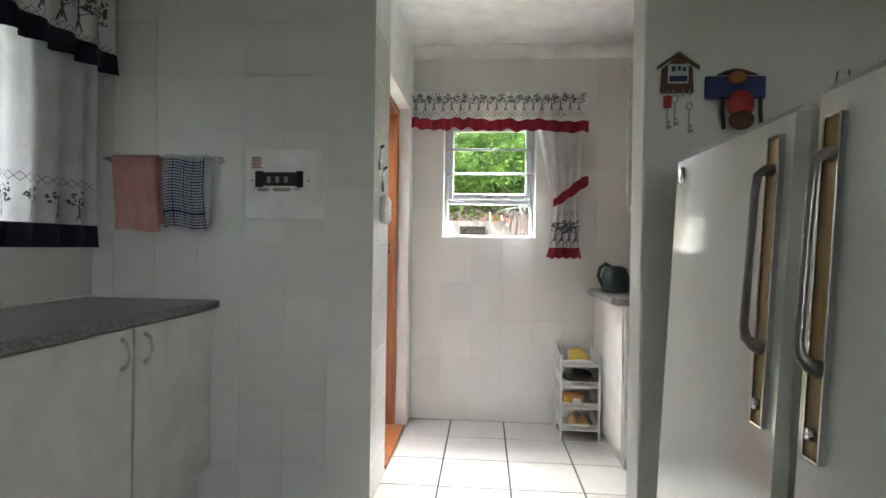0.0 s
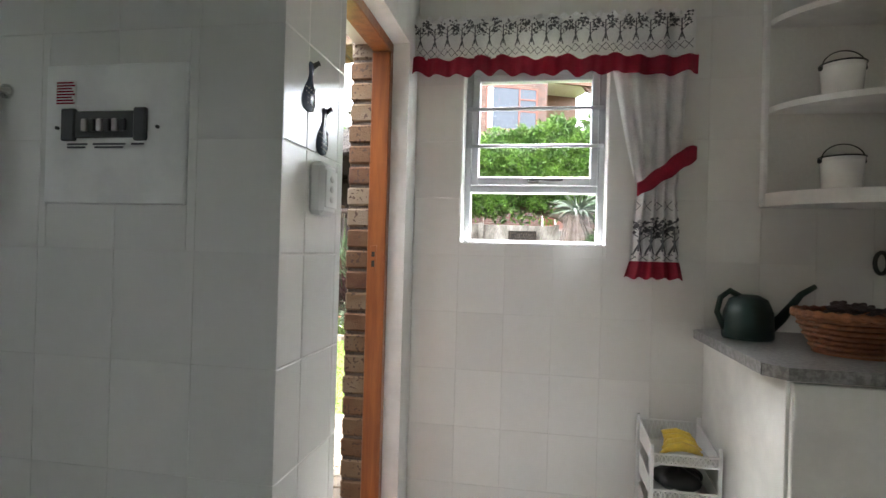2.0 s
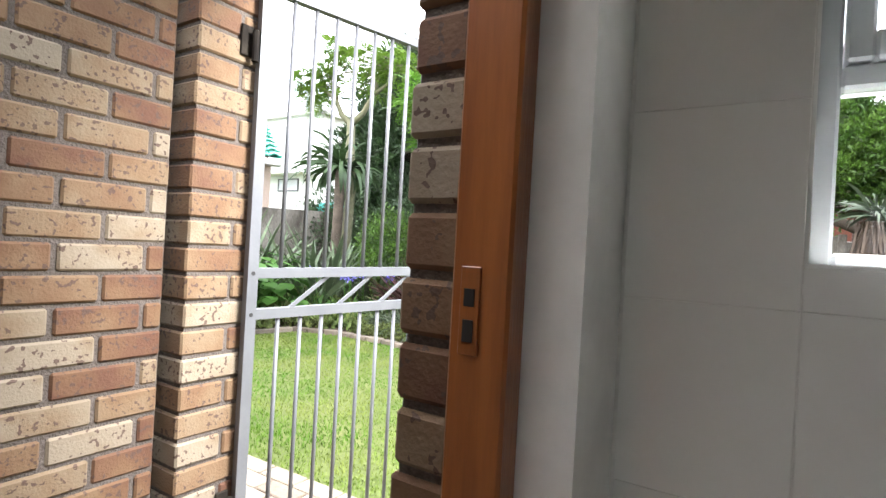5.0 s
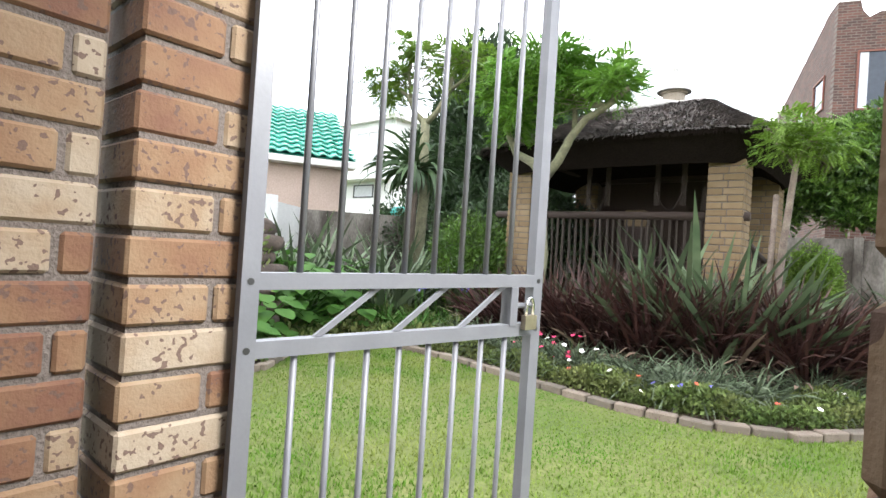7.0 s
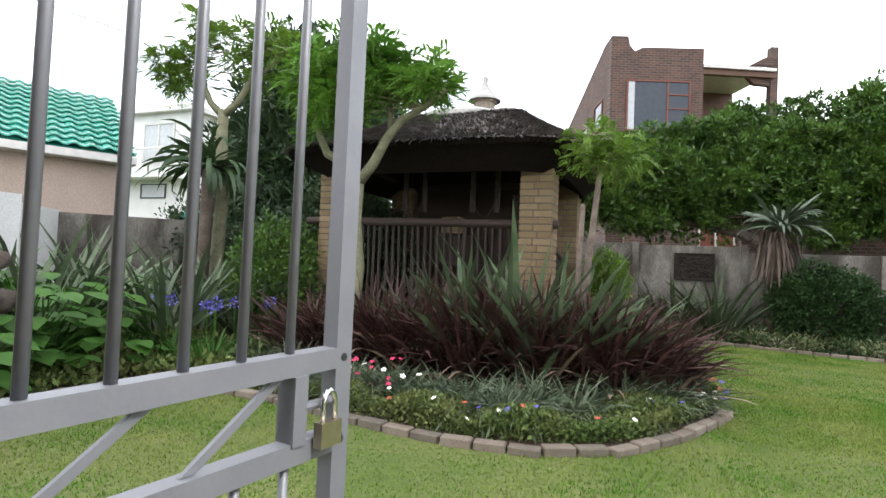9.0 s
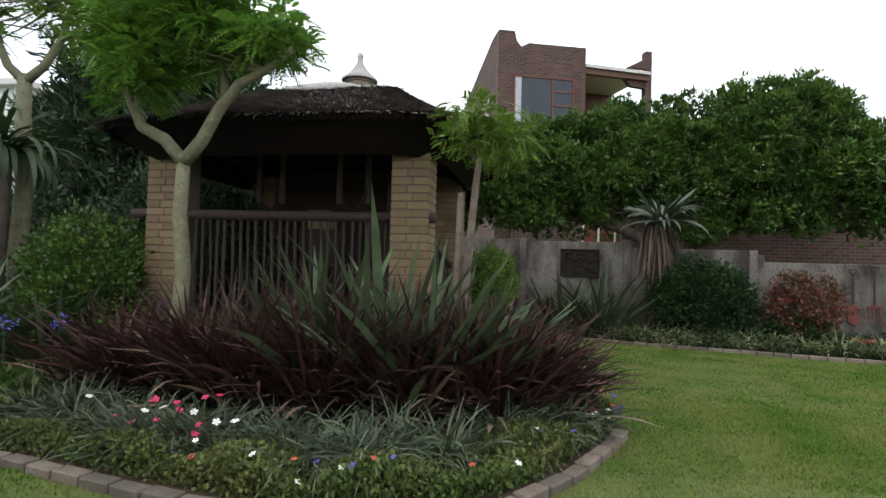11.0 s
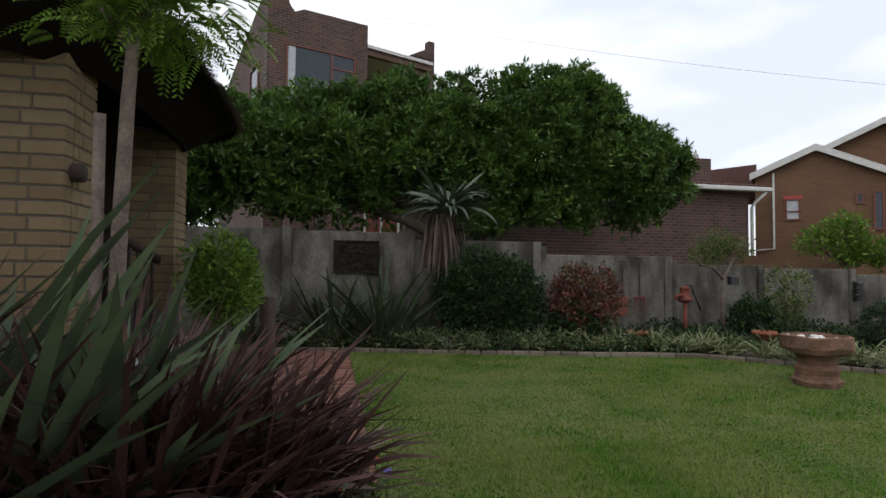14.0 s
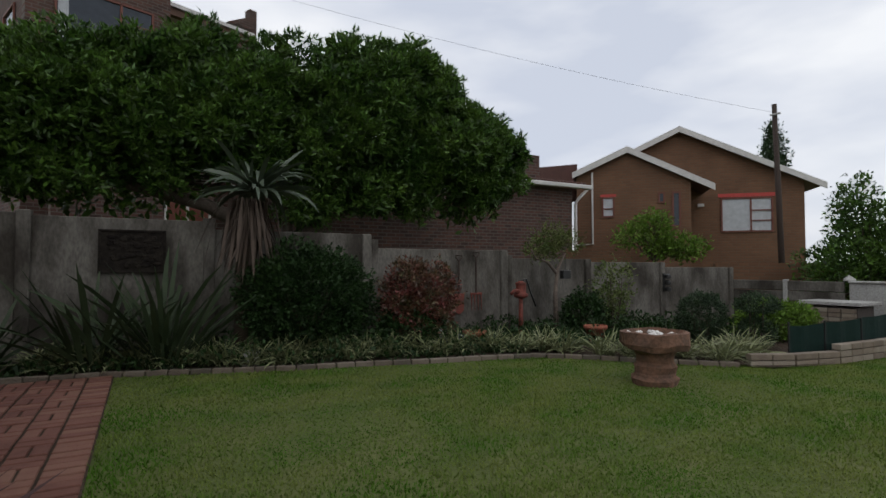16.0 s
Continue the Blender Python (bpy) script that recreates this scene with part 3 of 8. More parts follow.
def blades(at, count, length, width, spread, droop, seed, base=0.08, segs=5, lift=0.0, hang=0.0, lo=0.0):
    """Strap leaves that rise from one crown and arch over. Returns vertices, loops, counts."""
    r = np.random.RandomState(seed)
    az = r.uniform(0, 2 * np.pi, count)
    lean = np.radians(lo) + np.radians(spread - lo) * np.sqrt(r.uniform(0.02, 1, count))
    L = length * r.uniform(0.55, 1.1, count)
    W = width * r.uniform(0.7, 1.2, count)
    dr = droop * r.uniform(0.2, 1.3, count)
    t = np.linspace(0, 1, segs + 1)
    ang = lean[:, None] + dr[:, None] * t[None, :] ** 1.7
    step = L[:, None] / segs
    hx = np.concatenate([np.zeros((count, 1)), np.cumsum(np.sin(ang[:, 1:]) * step, axis=1)], axis=1)
    hz = np.concatenate([np.zeros((count, 1)), np.cumsum(np.cos(ang[:, 1:]) * step, axis=1)], axis=1)
    bx = at[0] + r.normal(0, base, count) + np.cos(az) * base * 0.5
    by = at[1] + r.normal(0, base, count) + np.sin(az) * base * 0.5
    cx, cy = np.cos(az)[:, None], np.sin(az)[:, None]
    x, y, z = bx[:, None] + hx * cx, by[:, None] + hx * cy, at[2] + lift + hz
    z = np.maximum(z, at[2] + 0.01 - hang)
    prof = np.minimum(1.0, 0.45 + 1.6 * t) * np.where(t < 0.55, 1.0, np.sqrt(np.maximum(0, 1 - (np.maximum(0, t - 0.55) / 0.45) ** 1.6)) + 0.02)
    hw = W[:, None] * prof[None, :] / 2
    turn = r.normal(0, 0.5, count)[:, None]
    px, py, pz = -cy * np.cos(turn), cx * np.cos(turn), np.sin(turn)
    a = np.stack([x + px * hw, y + py * hw, z + pz * hw], axis=2)
    b = np.stack([x - px * hw, y - py * hw, z - pz * hw], axis=2)
    v = np.stack([a, b], axis=2).reshape(-1, 3)
    k = np.arange(count)[:, None] * (2 * (segs + 1)) + np.arange(segs)[None, :] * 2
    loops = np.stack([k, k + 1, k + 3, k + 2], axis=2).reshape(-1)
    return v, loops, np.full(count * segs, 4)


def join_raw(chunks):
    vs, ls, cs, k = [], [], [], 0
    for v, l, c in chunks:
        vs.append(v); ls.append(l + k); cs.append(c)
        k += len(v)
    return np.concatenate(vs), np.concatenate(ls), np.concatenate(cs)


def raw_object(name, raw, material, parent=None, at=None, smooth=False):
    o = np.array(ORIGIN[parent.name] if parent else (at or (0, 0, 0)))
    me = bpy.data.meshes.new(name)
    raw_mesh(me, raw[0] - o, raw[1], raw[2])
    me.materials.append(material)
    if smooth:
        me.shade_smooth()
    ob = new(name, me)
    if parent:
        ob.parent = parent
    else:
        ob.location = tuple(o)
    ORIGIN[ob.name] = Vector(o)
    return ob


def blob_points(blobs, n, seed, shell=0.55, rough=0.25):
    """Points and outward normals in the outer shells of several ellipsoids, (x, y, z, rx, ry, rz)."""
    r = np.random.RandomState(seed)
    b = np.array(blobs, dtype=float)
    area = (b[:, 3] * b[:, 4] + b[:, 4] * b[:, 5] + b[:, 3] * b[:, 5])
    pick = r.choice(len(b), n, p=area / area.sum())
    d = r.normal(0, 1, (n, 3))
    d /= np.linalg.norm(d, axis=1)[:, None]
    rad = 1 - shell * r.uniform(0, 1, n) ** 1.6
    wob = 1 + rough * np.sin(d[:, 0] * 5 + pick * 1.7) * np.cos(d[:, 1] * 6 + pick) * np.sin(d[:, 2] * 5 + 2 * pick)
    p = b[pick, :3] + d * b[pick, 3:] * (rad * wob)[:, None]
    return p, d


def tufts(blobs, clumps, per, radius, size, seed, ratio=0.5, shell=0.55, rough=0.25, tilt=0.8, up=0.25):
    """Leaves gathered in small tufts over the blobs, so that gaps and a ragged outline stay."""
    r = np.random.RandomState(seed + 7)
    p, d = blob_points(blobs, clumps, seed, shell, rough)
    q = np.repeat(p, per, axis=0) + r.normal(0, radius, (clumps * per, 3))
    nd = np.repeat(d, per, axis=0) + np.array([0, 0, up])
    return leaves(q, nd, size, ratio, seed + 3, tilt=tilt)


def fronds(blobs, subs, n, length, pairs, leaflet, seed, droop=0.35):
    """Feathery sprays: paired leaflets along a drooping rib, gathered on small masses of the blobs."""
    r = np.random.RandomState(seed)
    c, _ = blob_points(blobs, subs, seed + 1, 0.75, 0.3)
    lumps = [(p[0], p[1], p[2], 0.2 + 0.1 * r.rand(), 0.2 + 0.1 * r.rand(), 0.1 + 0.06 * r.rand()) for p in c]
    p, d = blob_points(lumps, n, seed + 2, 0.9, 0.2)
    d = d * np.array([1, 1, 0.6]) + r.normal(0, 0.4, (n, 3)) + np.array([0, 0, 0.15])
    d /= np.linalg.norm(d, axis=1)[:, None]
    L = length * r.uniform(0.6, 1.25, (n, 1, 1))
    t = np.linspace(0.12, 1, pairs)[None, :, None]
    base = p[:, None] + d[:, None] * L * t - np.array([0, 0, 1.0]) * droop * L * t ** 2
    side = np.cross(d, np.array([0, 0, 1.0]) + r.normal(0, 0.35, (n, 3)))
    side /= np.linalg.norm(side, axis=1)[:, None] + 1e-9
    quads = []
    for k in (-1, 1):
        tip = base + (side[:, None] * k + d[:, None] * 0.45 - np.array([0, 0, 0.2])) * leaflet * (1.05 - 0.6 * np.abs(t - 0.4))
        w = d[:, None] * leaflet * 0.2
        quads.append(np.stack([base - w * 0.4, (base + tip) / 2 + w, tip, (base + tip) / 2 - w], axis=2).reshape(-1, 3))
    v = np.concatenate(quads)
    return v, np.arange(len(v)), np.full(len(v) // 4, 4)


def inside(poly, x, y):
    """Which of the points x, y (arrays) lie in the polygon."""
    c = np.zeros(len(x), dtype=bool)
    n = len(poly)
    for i in range(n):
        (x0, y0), (x1, y1) = poly[i], poly[(i + 1) % n]
        hit = ((y0 > y) != (y1 > y)) & (x < (x1 - x0) * (y - y0) / ((y1 - y0) or 1e-9) + x0)
        c ^= hit
    return c

# ---- kitchen shell ----
CEIL = 2.4
floor = structure("floor", G().box(-1.9, -3.1, -0.12, 1.5, 3.7, -0.008), M_FLOORGROUT, "white glazed floor tiles with dark grout")
structure("ceiling", G().box(-2.1, -3.3, CEIL, 1.7, 2.52, CEIL + 0.12).box(-0.70, 2.5201, CEIL, 1.7, 3.76, CEIL + 0.12), M_CEIL, "plain white ceiling board")
structure("cornice", G().grid(lambda u, w: (-0.474 + 1.83 * u, 3.48 - 0.07 * math.sin(w * math.pi / 2), CEIL - 0.07 + 0.07 * (1 - math.cos(w * math.pi / 2))), 2, 8), M_CEIL, "coved white plaster cornice")

WIN = (-0.275, 1.18, 0.325, 1.955)
wall_north = structure("wall_north", G().box(-0.70, 3.4815, 0, WIN[0], 3.76, CEIL).box(WIN[2], 3.4815, 0, 1.4, 3.76, CEIL).box(WIN[0], 3.4815, 0, WIN[2], 3.76, WIN[1]).box(WIN[0], 3.4815, WIN[3], WIN[2], 3.76, CEIL), M_GROUT, "white tiled wall with a small window")
wall_kitchen = structure("wall_kitchen", G().box(-1.74, 2.2715, 0, -0.4755, 2.5, CEIL).box(-0.70, 2.5, 0, -0.4755, 2.62, CEIL), M_GROUT, "white tiled kitchen wall")
structure("wall_doorway", G().box(-0.613, 3.33, 0, -0.474, 3.481, CEIL).box(-0.70, 2.62, 1.975, -0.474, 3.33, CEIL), M_GLOSS, "white door reveal and head")
structure("wall_partition", G().box(0.50, 1.76, 0, 1.4, 1.90, CEIL, 0.006), M_PAINT, "short white partition wall beside the fridges")
structure("wall_east", G().box(1.4, -3.0, 0, 1.6, 3.76, CEIL), M_PAINT, "plain white side wall")
SW = (0.75, 1.13, 1.86, 1.98)
structure("wall_west", G().box(-1.99, -3.0, 0, -1.74, SW[0], CEIL).box(-1.99, SW[2], 0, -1.74, 2.5, CEIL).box(-1.99, SW[0], 0, -1.74, SW[2], SW[1]).box(-1.99, SW[0], SW[3], -1.74, SW[2], CEIL), M_PAINT, "white kitchen wall with the sink window")
# unseen closing wall: brown colour cuts bounce light, the opening lets some in
structure("wall_south", G().box(-1.74, -3.2, 0, 0.4, -2.95, CEIL).box(1.1, -3.2, 0, 1.4, -2.95, CEIL).box(0.4, -3.2, 0, 1.1, -2.95, 1.05).box(0.4, -3.2, 1.95, 1.1, -2.95, CEIL), M_DARKWOOD, "unseen rear wall with an added window, brown to cut bounce light")

# north window: white aluminium, a top-hung sash over a fixed pane
window_1 = thing("window_1", (0.025, 3.60, WIN[1]), "white aluminium window with burglar bars", "window", kind="structure")
a, b, c, d = WIN
g = G()
for x0, z0, x1, z1 in ((a, b, a + 0.03, d), (c - 0.03, b, c, d), (a + 0.03, b, c - 0.03, b + 0.02), (a + 0.03, d - 0.035, c - 0.03, d), (a + 0.03, 1.405, c - 0.03, 1.435)):
    g.box(x0, 3.585, z0, x1, 3.635, z1, 0.004)
part("window_frame", g, M_ALU, window_1)
g = G()
for x0, z0, x1, z1 in ((a + 0.032, 1.437, a + 0.062, d - 0.037), (c - 0.062, 1.437, c - 0.032, d - 0.037), (a + 0.062, 1.437, c - 0.062, 1.475), (a + 0.062, d - 0.067, c - 0.062, d - 0.037)):
    g.box(x0, 3.578, z0, x1, 3.622, z1, 0.004)
part("sash", g, M_ALU, window_1)
for z0, z1 in ((b + 0.02, 1.405), (1.475, d - 0.067)):
    pane = part("pane", G().box(a + 0.03, 3.606, z0, c - 0.03, 3.610, z1), M_GLASS, window_1)
    pane.visible_shadow = False
for z in (1.605, 1.765):
    part("burglar_bar", G().tube([(a + 0.012, 3.565, z), (c - 0.012, 3.565, z)], 0.008, 8), M_ALU, window_1, "thin white bar", True)
part("catch", G().box(0.0, 3.545, 1.448, 0.05, 3.578, 1.468, 0.004).box(0.03, 3.535, 1.452, 0.15, 3.547, 1.466, 0.004), M_BLACK, window_1, "black casement catch")
structure("window_sill", G().box(a + 0.001, 3.4835, b - 0.002, c - 0.001, 3.5845, b + 0.004), M_GLOSS, "white plastered reveal sill")
g = G().box(a - 0.001, 3.4835, b, a + 0.004, 3.5845, d).box(c - 0.004, 3.4835, b, c + 0.001, 3.5845, d).box(a, 3.4835, d - 0.004, c, 3.5845, d + 0.001)
structure("window_reveal", g, M_GLOSS, "white plastered window reveal")
pane = structure("window_2", G().box(-1.90, SW[0], SW[1], -1.895, SW[2], SW[3]), M_GLASS, "sink window pane behind sheer curtains")
pane.visible_shadow = False
g = G()
for y0, z0, y1, z1 in ((SW[0], SW[1], SW[0] + 0.04, SW[3]), (SW[2] - 0.04, SW[1], SW[2], SW[3]), (SW[0] + 0.04, SW[1], SW[2] - 0.04, SW[1] + 0.04), (SW[0] + 0.04, SW[3] - 0.04, SW[2] - 0.04, SW[3])):
    g.box(-1.92, y0, z0, -1.88, y1, z1, 0.004)
structure("window_frame_west", g, M_ALU, "white aluminium frame")

# door frame: varnished hardwood, the opening stands free
door_1 = thing("door_1", (-0.575, 2.97, 0), "varnished orange-brown door frame, doorway open", "door frame", kind="structure")
jamb = part("jamb", G().box(-0.615, 3.285, 0, -0.54, 3.329, 1.93, 0.004), M_WOOD, door_1)
part("strike_plate", G().box(-0.60, 3.2815, 1.06, -0.575, 3.2855, 1.16, 0.001), M_WOOD, jamb, "varnished strike recess")
# two black slabs stand in for the shaded depth of the slots
part("keyhole", G().box(-0.594, 3.280, 1.075, -0.581, 3.282, 1.10).box(-0.594, 3.280, 1.115, -0.581, 3.282, 1.135), M_BLACK, jamb)
part("jamb", G().box(-0.615, 2.621, 0, -0.54, 2.665, 1.93, 0.004), M_WOOD, door_1)
part("head", G().box(-0.615, 2.621, 1.93, -0.54, 3.329, 1.974, 0.004), M_WOOD, door_1)
part("threshold", G().box(-0.70, 2.665, 0.0, -0.474, 3.285, 0.022, 0.004), M_WOOD, door_1)

# ---- porch passage between two brick walls ----
wall_porch = structure("wall_porch", G().box(-2.0, 2.5, 0, -1.888, 3.672, 2.42).box(-2.06, 3.708, 0, -1.82, 3.927, 2.42), M_MORTAR, "speckled face-brick screen wall with a pier")
wall_jamb = structure("wall_jamb", G().box(-0.706, 3.329, 0, -0.616, 3.60, 2.42).box(-0.802, 3.608, 0, -0.70, 3.81, 2.42).box(-0.70, 3.76, 0, -0.45, 3.81, 2.42), M_MORTAR, "speckled face-brick door jamb and pier")
structure("wall_porch_south", G().box(-1.888, 2.5, 0, -0.70, 2.52, 2.42), M_MORTAR, "rear brick face of the kitchen wall")

# ---- kitchen units by the sink window ----
kitchen_worktop = thing("worktop", (-1.45, 0, 0.842), "grey speckled laminate worktop on white cabinets", "worktop")
part("board", G().box(-1.738, -2.2, 0.842, -1.162, 2.274, 0.874, 0.004), M_WORKTOP, kitchen_worktop)
part("edge_strip", G().box(-1.161, -2.2, 0.842, -1.15, 2.274, 0.873, 0.004), M_WORKTOP, kitchen_worktop, "rolled laminate edge")
part("backsplash_seal", G().box(-1.735, -2.2, 0.8745, -1.722, 2.27, 0.886, 0.003), M_GLOSS, kitchen_worktop)
for y0, y1, hy, tag in ((1.744, 2.270, 1.80, "white melamine base cabinet by the tiled wall"), (1.18, 1.738, 1.68, "white melamine base cabinet under the sink window"), (0.616, 1.174, 1.12, "white melamine base cabinet under the sink window")):
    cab = thing("base_cabinet", (-1.45, (y0 + y1) / 2, 0), tag, "cabinet", "kitchen base cabinets")
    part("body", G().box(-1.738, y0 + 0.009, 0.15, -1.20, y1 - 0.009, 0.841), M_MELAMINE, cab)
    part("plinth", G().box(-1.738, y0, 0.0, -1.24, y1, 0.149), M_MELAMINE, cab)
    dr = part("door", G().box(-1.199, y0 + 0.003, 0.155, -1.18, y1 - 0.003, 0.83, 0.003), M_MELAMINE, cab)
    part("handle", G().tube([(-1.18, hy, 0.80), (-1.158, hy, 0.79), (-1.148, hy, 0.75), (-1.158, hy, 0.71), (-1.18, hy, 0.70)], [0.009, 0.008, 0.007, 0.008, 0.009], 8), M_GLOSS, dr, "curved white bow handle", True)

# sink curtain
def drape(fn, nu=60, nv=10):
    return G().grid(fn, nu, nv)


def west_cloth(y, z, seed=0.0, base=-1.705, amp=0.016):
    return (base + amp * math.sin(y * 48 + seed + 0.6 * math.sin(z * 3)), y, z)


sink_curtain = thing("sink_curtain", (-1.705, 1.6, 1.1), "white sheer kitchen curtain with a printed border and navy frill", "curtain")
# panel runs on out of view over the whole window, to hold back daylight
part("sheer_panel", drape(lambda u, w: west_cloth(0.7 + 1.54 * u, 1.38 + 0.72 * w), 90, 6), M_DIMSHEER, sink_curtain, "white sheer cotton", True)
part("border", drape(lambda u, w: west_cloth(0.7 + 1.54 * u, 1.19 + 0.19 * w), 90, 3), M_DIMSHEER, sink_curtain, "printed cotton border", True)
part("frill", drape(lambda u, w: west_cloth(0.7 + 1.54 * u, 1.095 + 0.094 * w, 0, -1.702, 0.026 - 0.01 * w), 110, 3), M_NAVYCLOTH, sink_curtain, "gathered navy frill", True)
sink_valance = thing("sink_valance", (-1.63, 1.6, 1.86), "white printed valance with a navy frill above the sink", "valance")
part("border", drape(lambda u, w: west_cloth(0.7 + 1.54 * u, 1.93 + 0.26 * w, 1, -1.635, 0.012), 90, 4), M_DIMSHEER, sink_valance, "printed cotton", True)
part("frill", drape(lambda u, w: west_cloth(0.7 + 1.54 * u, 1.845 + 0.09 * w, 1, -1.628, 0.026 - 0.012 * w), 110, 3), M_NAVYCLOTH, sink_valance, "gathered navy frill", True)


def motif(put, u, z0, h, seed):
    """A little printed tree on cloth: put(u, z) gives a point just off the cloth."""
    r = random.Random(seed)
    g = G()
    w = h * 0.022

    def stroke(u0, z0, u1, z1, w):
        n = 3
        for k in range(n):
            p = [(u0 + (u1 - u0) * (k + e) / n, z0 + (z1 - z0) * (k + e) / n) for e in (0, 1)]
            g.add([put(p[0][0] - w, p[0][1]), put(p[0][0] + w, p[0][1]), put(p[1][0] + w, p[1][1]), put(p[1][0] - w, p[1][1])], [(0, 1, 2, 3)])
    stroke(u, z0, u, z0 + h * 0.75, w)
    stroke(u - h * 0.1, z0 - h * 0.1, u + h * 0.04, z0 + h * 0.35, w)
    stroke(u + h * 0.1, z0 - h * 0.08, u - h * 0.03, z0 + h * 0.35, w)
    for k in range(5):
        s = -1 if k % 2 else 1
        zz = z0 + h * (0.3 + 0.1 * k)
        stroke(u, zz, u + s * h * r.uniform(0.2, 0.34), zz + h * 0.2, w * 0.8)
        for j in range(6):
            uu, vv = u + s * h * r.uniform(0.08, 0.36), zz + h * r.uniform(0.1, 0.32)
            q = h * r.uniform(0.035, 0.065)
            g.add([put(uu - q, vv), put(uu, vv - q), put(uu + q, vv), put(uu, vv + q)], [(0, 1, 2, 3)])
    return g


def lattice(put, u0, u1, z0, z1, step):
    """A printed trellis band."""
    g = G()
    n = int((u1 - u0) / step)
    for k in range(n):
        a = u0 + k * (u1 - u0) / n
        b = a + (u1 - u0) / n
        w = 0.0016
        for p, q in (((a, z0), (b, z1)), ((a, z1), (b, z0))):
            m = ((p[0] + q[0]) / 2, (p[1] + q[1]) / 2)
            for s, e in ((p, m), (m, q)):
                g.add([put(s[0], s[1] - w), put(s[0], s[1] + w), put(e[0], e[1] + w), put(e[0], e[1] - w)], [(0, 1, 2, 3)])
    return g


def prints(parent, put, us, z0, h, bands, u0, u1, seed=1):
    for i, u in enumerate(us):
        part("printed_tree", motif(put, u, z0, h, seed + i), M_INK, parent, "dark printed tree")
    for a, b in bands:
        part("printed_trellis", lattice(put, u0, u1, a, b, (b - a) * 0.9), M_INK, parent, "dark printed trellis")


put_w = lambda base, amp, s: (lambda y, z: (west_cloth(y, z, s, base, amp)[0] + 0.003, y, z))
prints(sink_curtain, put_w(-1.705, 0.016, 0), [1.55 + 0.115 * k for k in range(6)], 1.215, 0.11, [(1.34, 1.375)], 1.4, 2.23)
prints(sink_valance, put_w(-1.635, 0.012, 1), [1.55 + 0.1 * k for k in range(7)], 1.98, 0.16, [(1.935, 1.965)], 1.4, 2.23)

# ---- towel rail and towels on the tiled wall ----
rail = thing("towel_rail", (-1.36, 2.22, 1.48), "chrome towel rail on the tiled wall", "towel rail")
part("rod", G().tube([(-1.64, 2.215, 1.482), (-1.15, 2.215, 1.482)], 0.006, 8), M_CHROME, rail, "", True)
for x in (-1.15, -1.64):
    part("bracket", G().tube([(x, 2.277, 1.482), (x, 2.262, 1.482), (x, 2.255, 1.482), (x, 2.205, 1.482)], [0.017, 0.017, 0.008, 0.008], 10), M_CHROME, rail, "", True)


def towel(name, x0, x1, z1, z0, material, label, seed):
    """A folded towel that hangs over the rail in front and behind."""
    t = thing(name, ((x0 + x1) / 2, 2.215, z0), label, "towel")

    def at(u, s):
        x = x0 + (x1 - x0) * u + 0.006 * math.sin(seed + 9 * s)
        wob = 0.006 * math.sin(u * 11 + seed) + 0.003 * math.sin(u * 23 + s * 5)
        if s < 0.45:
            return (x + (0.02 * (0.45 - s)), 2.196 + wob, z0 + (z1 - z0) * s / 0.45 + 0.008 * math.sin(u * 6))
        if s < 0.55:
            a = (s - 0.45) / 0.1 * math.pi
            return (x, 2.215 - 0.019 * math.cos(a) + wob * 0.4, z1 + 0.012 * math.sin(a))
        return (x + 0.03 * (s - 0.55), 2.234 + wob * 0.5, z1 - (z1 - z0 - 0.03) * (s - 0.55) / 0.45)
    part("cloth", G().grid(at, 24, 30), material, t, "", True)
    return t, at


towel("hand_towel", -1.60, -1.395, 1.485, 1.17, M_PINK, "faded pink hand towel folded over the rail", 1.0)
tt, at = towel("tea_towel", -1.375, -1.185, 1.487, 1.175, M_GINGHAM, "white tea towel with a fine dark blue check", 2.4)
g = G()
for k in range(17):
    u = (k + 0.5) / 17
    w = 0.006 if k % 4 else 0.01
    for j in range(14):
        s0, s1 = 0.01 + 0.44 * j / 14, 0.01 + 0.44 * (j + 1) / 14
        q = [at(u - w, s0), at(u + w, s0), at(u + w, s1), at(u - w, s1)]
        g.add([(x, y - 0.0015, z) for x, y, z in q], [(0, 1, 2, 3)])
for k in range(24):
    s = 0.02 + 0.42 * k / 24
    h = 0.0032 if k != 5 else 0.007
    for j in range(12):
        q = [at(j / 12, s - h), at((j + 1) / 12, s - h), at((j + 1) / 12, s + h), at(j / 12, s + h)]
        g.add([(x, y - 0.0018, z) for x, y, z in q], [(0, 1, 2, 3)])
tagged(part("check", g, M_BLUECHECK, tt, "woven dark blue lines"), kind="stuff")

# ---- distribution board ----
board = thing("distribution_board", (-0.85, 2.27, 1.23), "white flush distribution board with black breakers", "fuse box")
part("cover", G().box(-1.04, 2.262, 1.228, -0.69, 2.275, 1.535, 0.003), M_GLOSS, board)
part("breaker_window", G().box(-0.985, 2.254, 1.372, -0.785, 2.263, 1.43, 0.002).box(-0.99, 2.25, 1.365, -0.955, 2.262, 1.436, 0.003).box(-0.81, 2.25, 1.365, -0.78, 2.262, 1.436, 0.003), M_BLACK, board, "black plastic breaker window")
for k in range(6):
    part("breaker_switch", G().box(-0.935 + 0.019 * k, 2.246, 1.385, -0.922 + 0.019 * k, 2.2545, 1.412, 0.002), M_BLACK if k % 2 else M_PEWTER, board)
part("warning_label", G().box(-1.012, 2.2605, 1.445, -0.962, 2.2622, 1.5), M_PETALWHITE, board, "white sticker")
g = G()
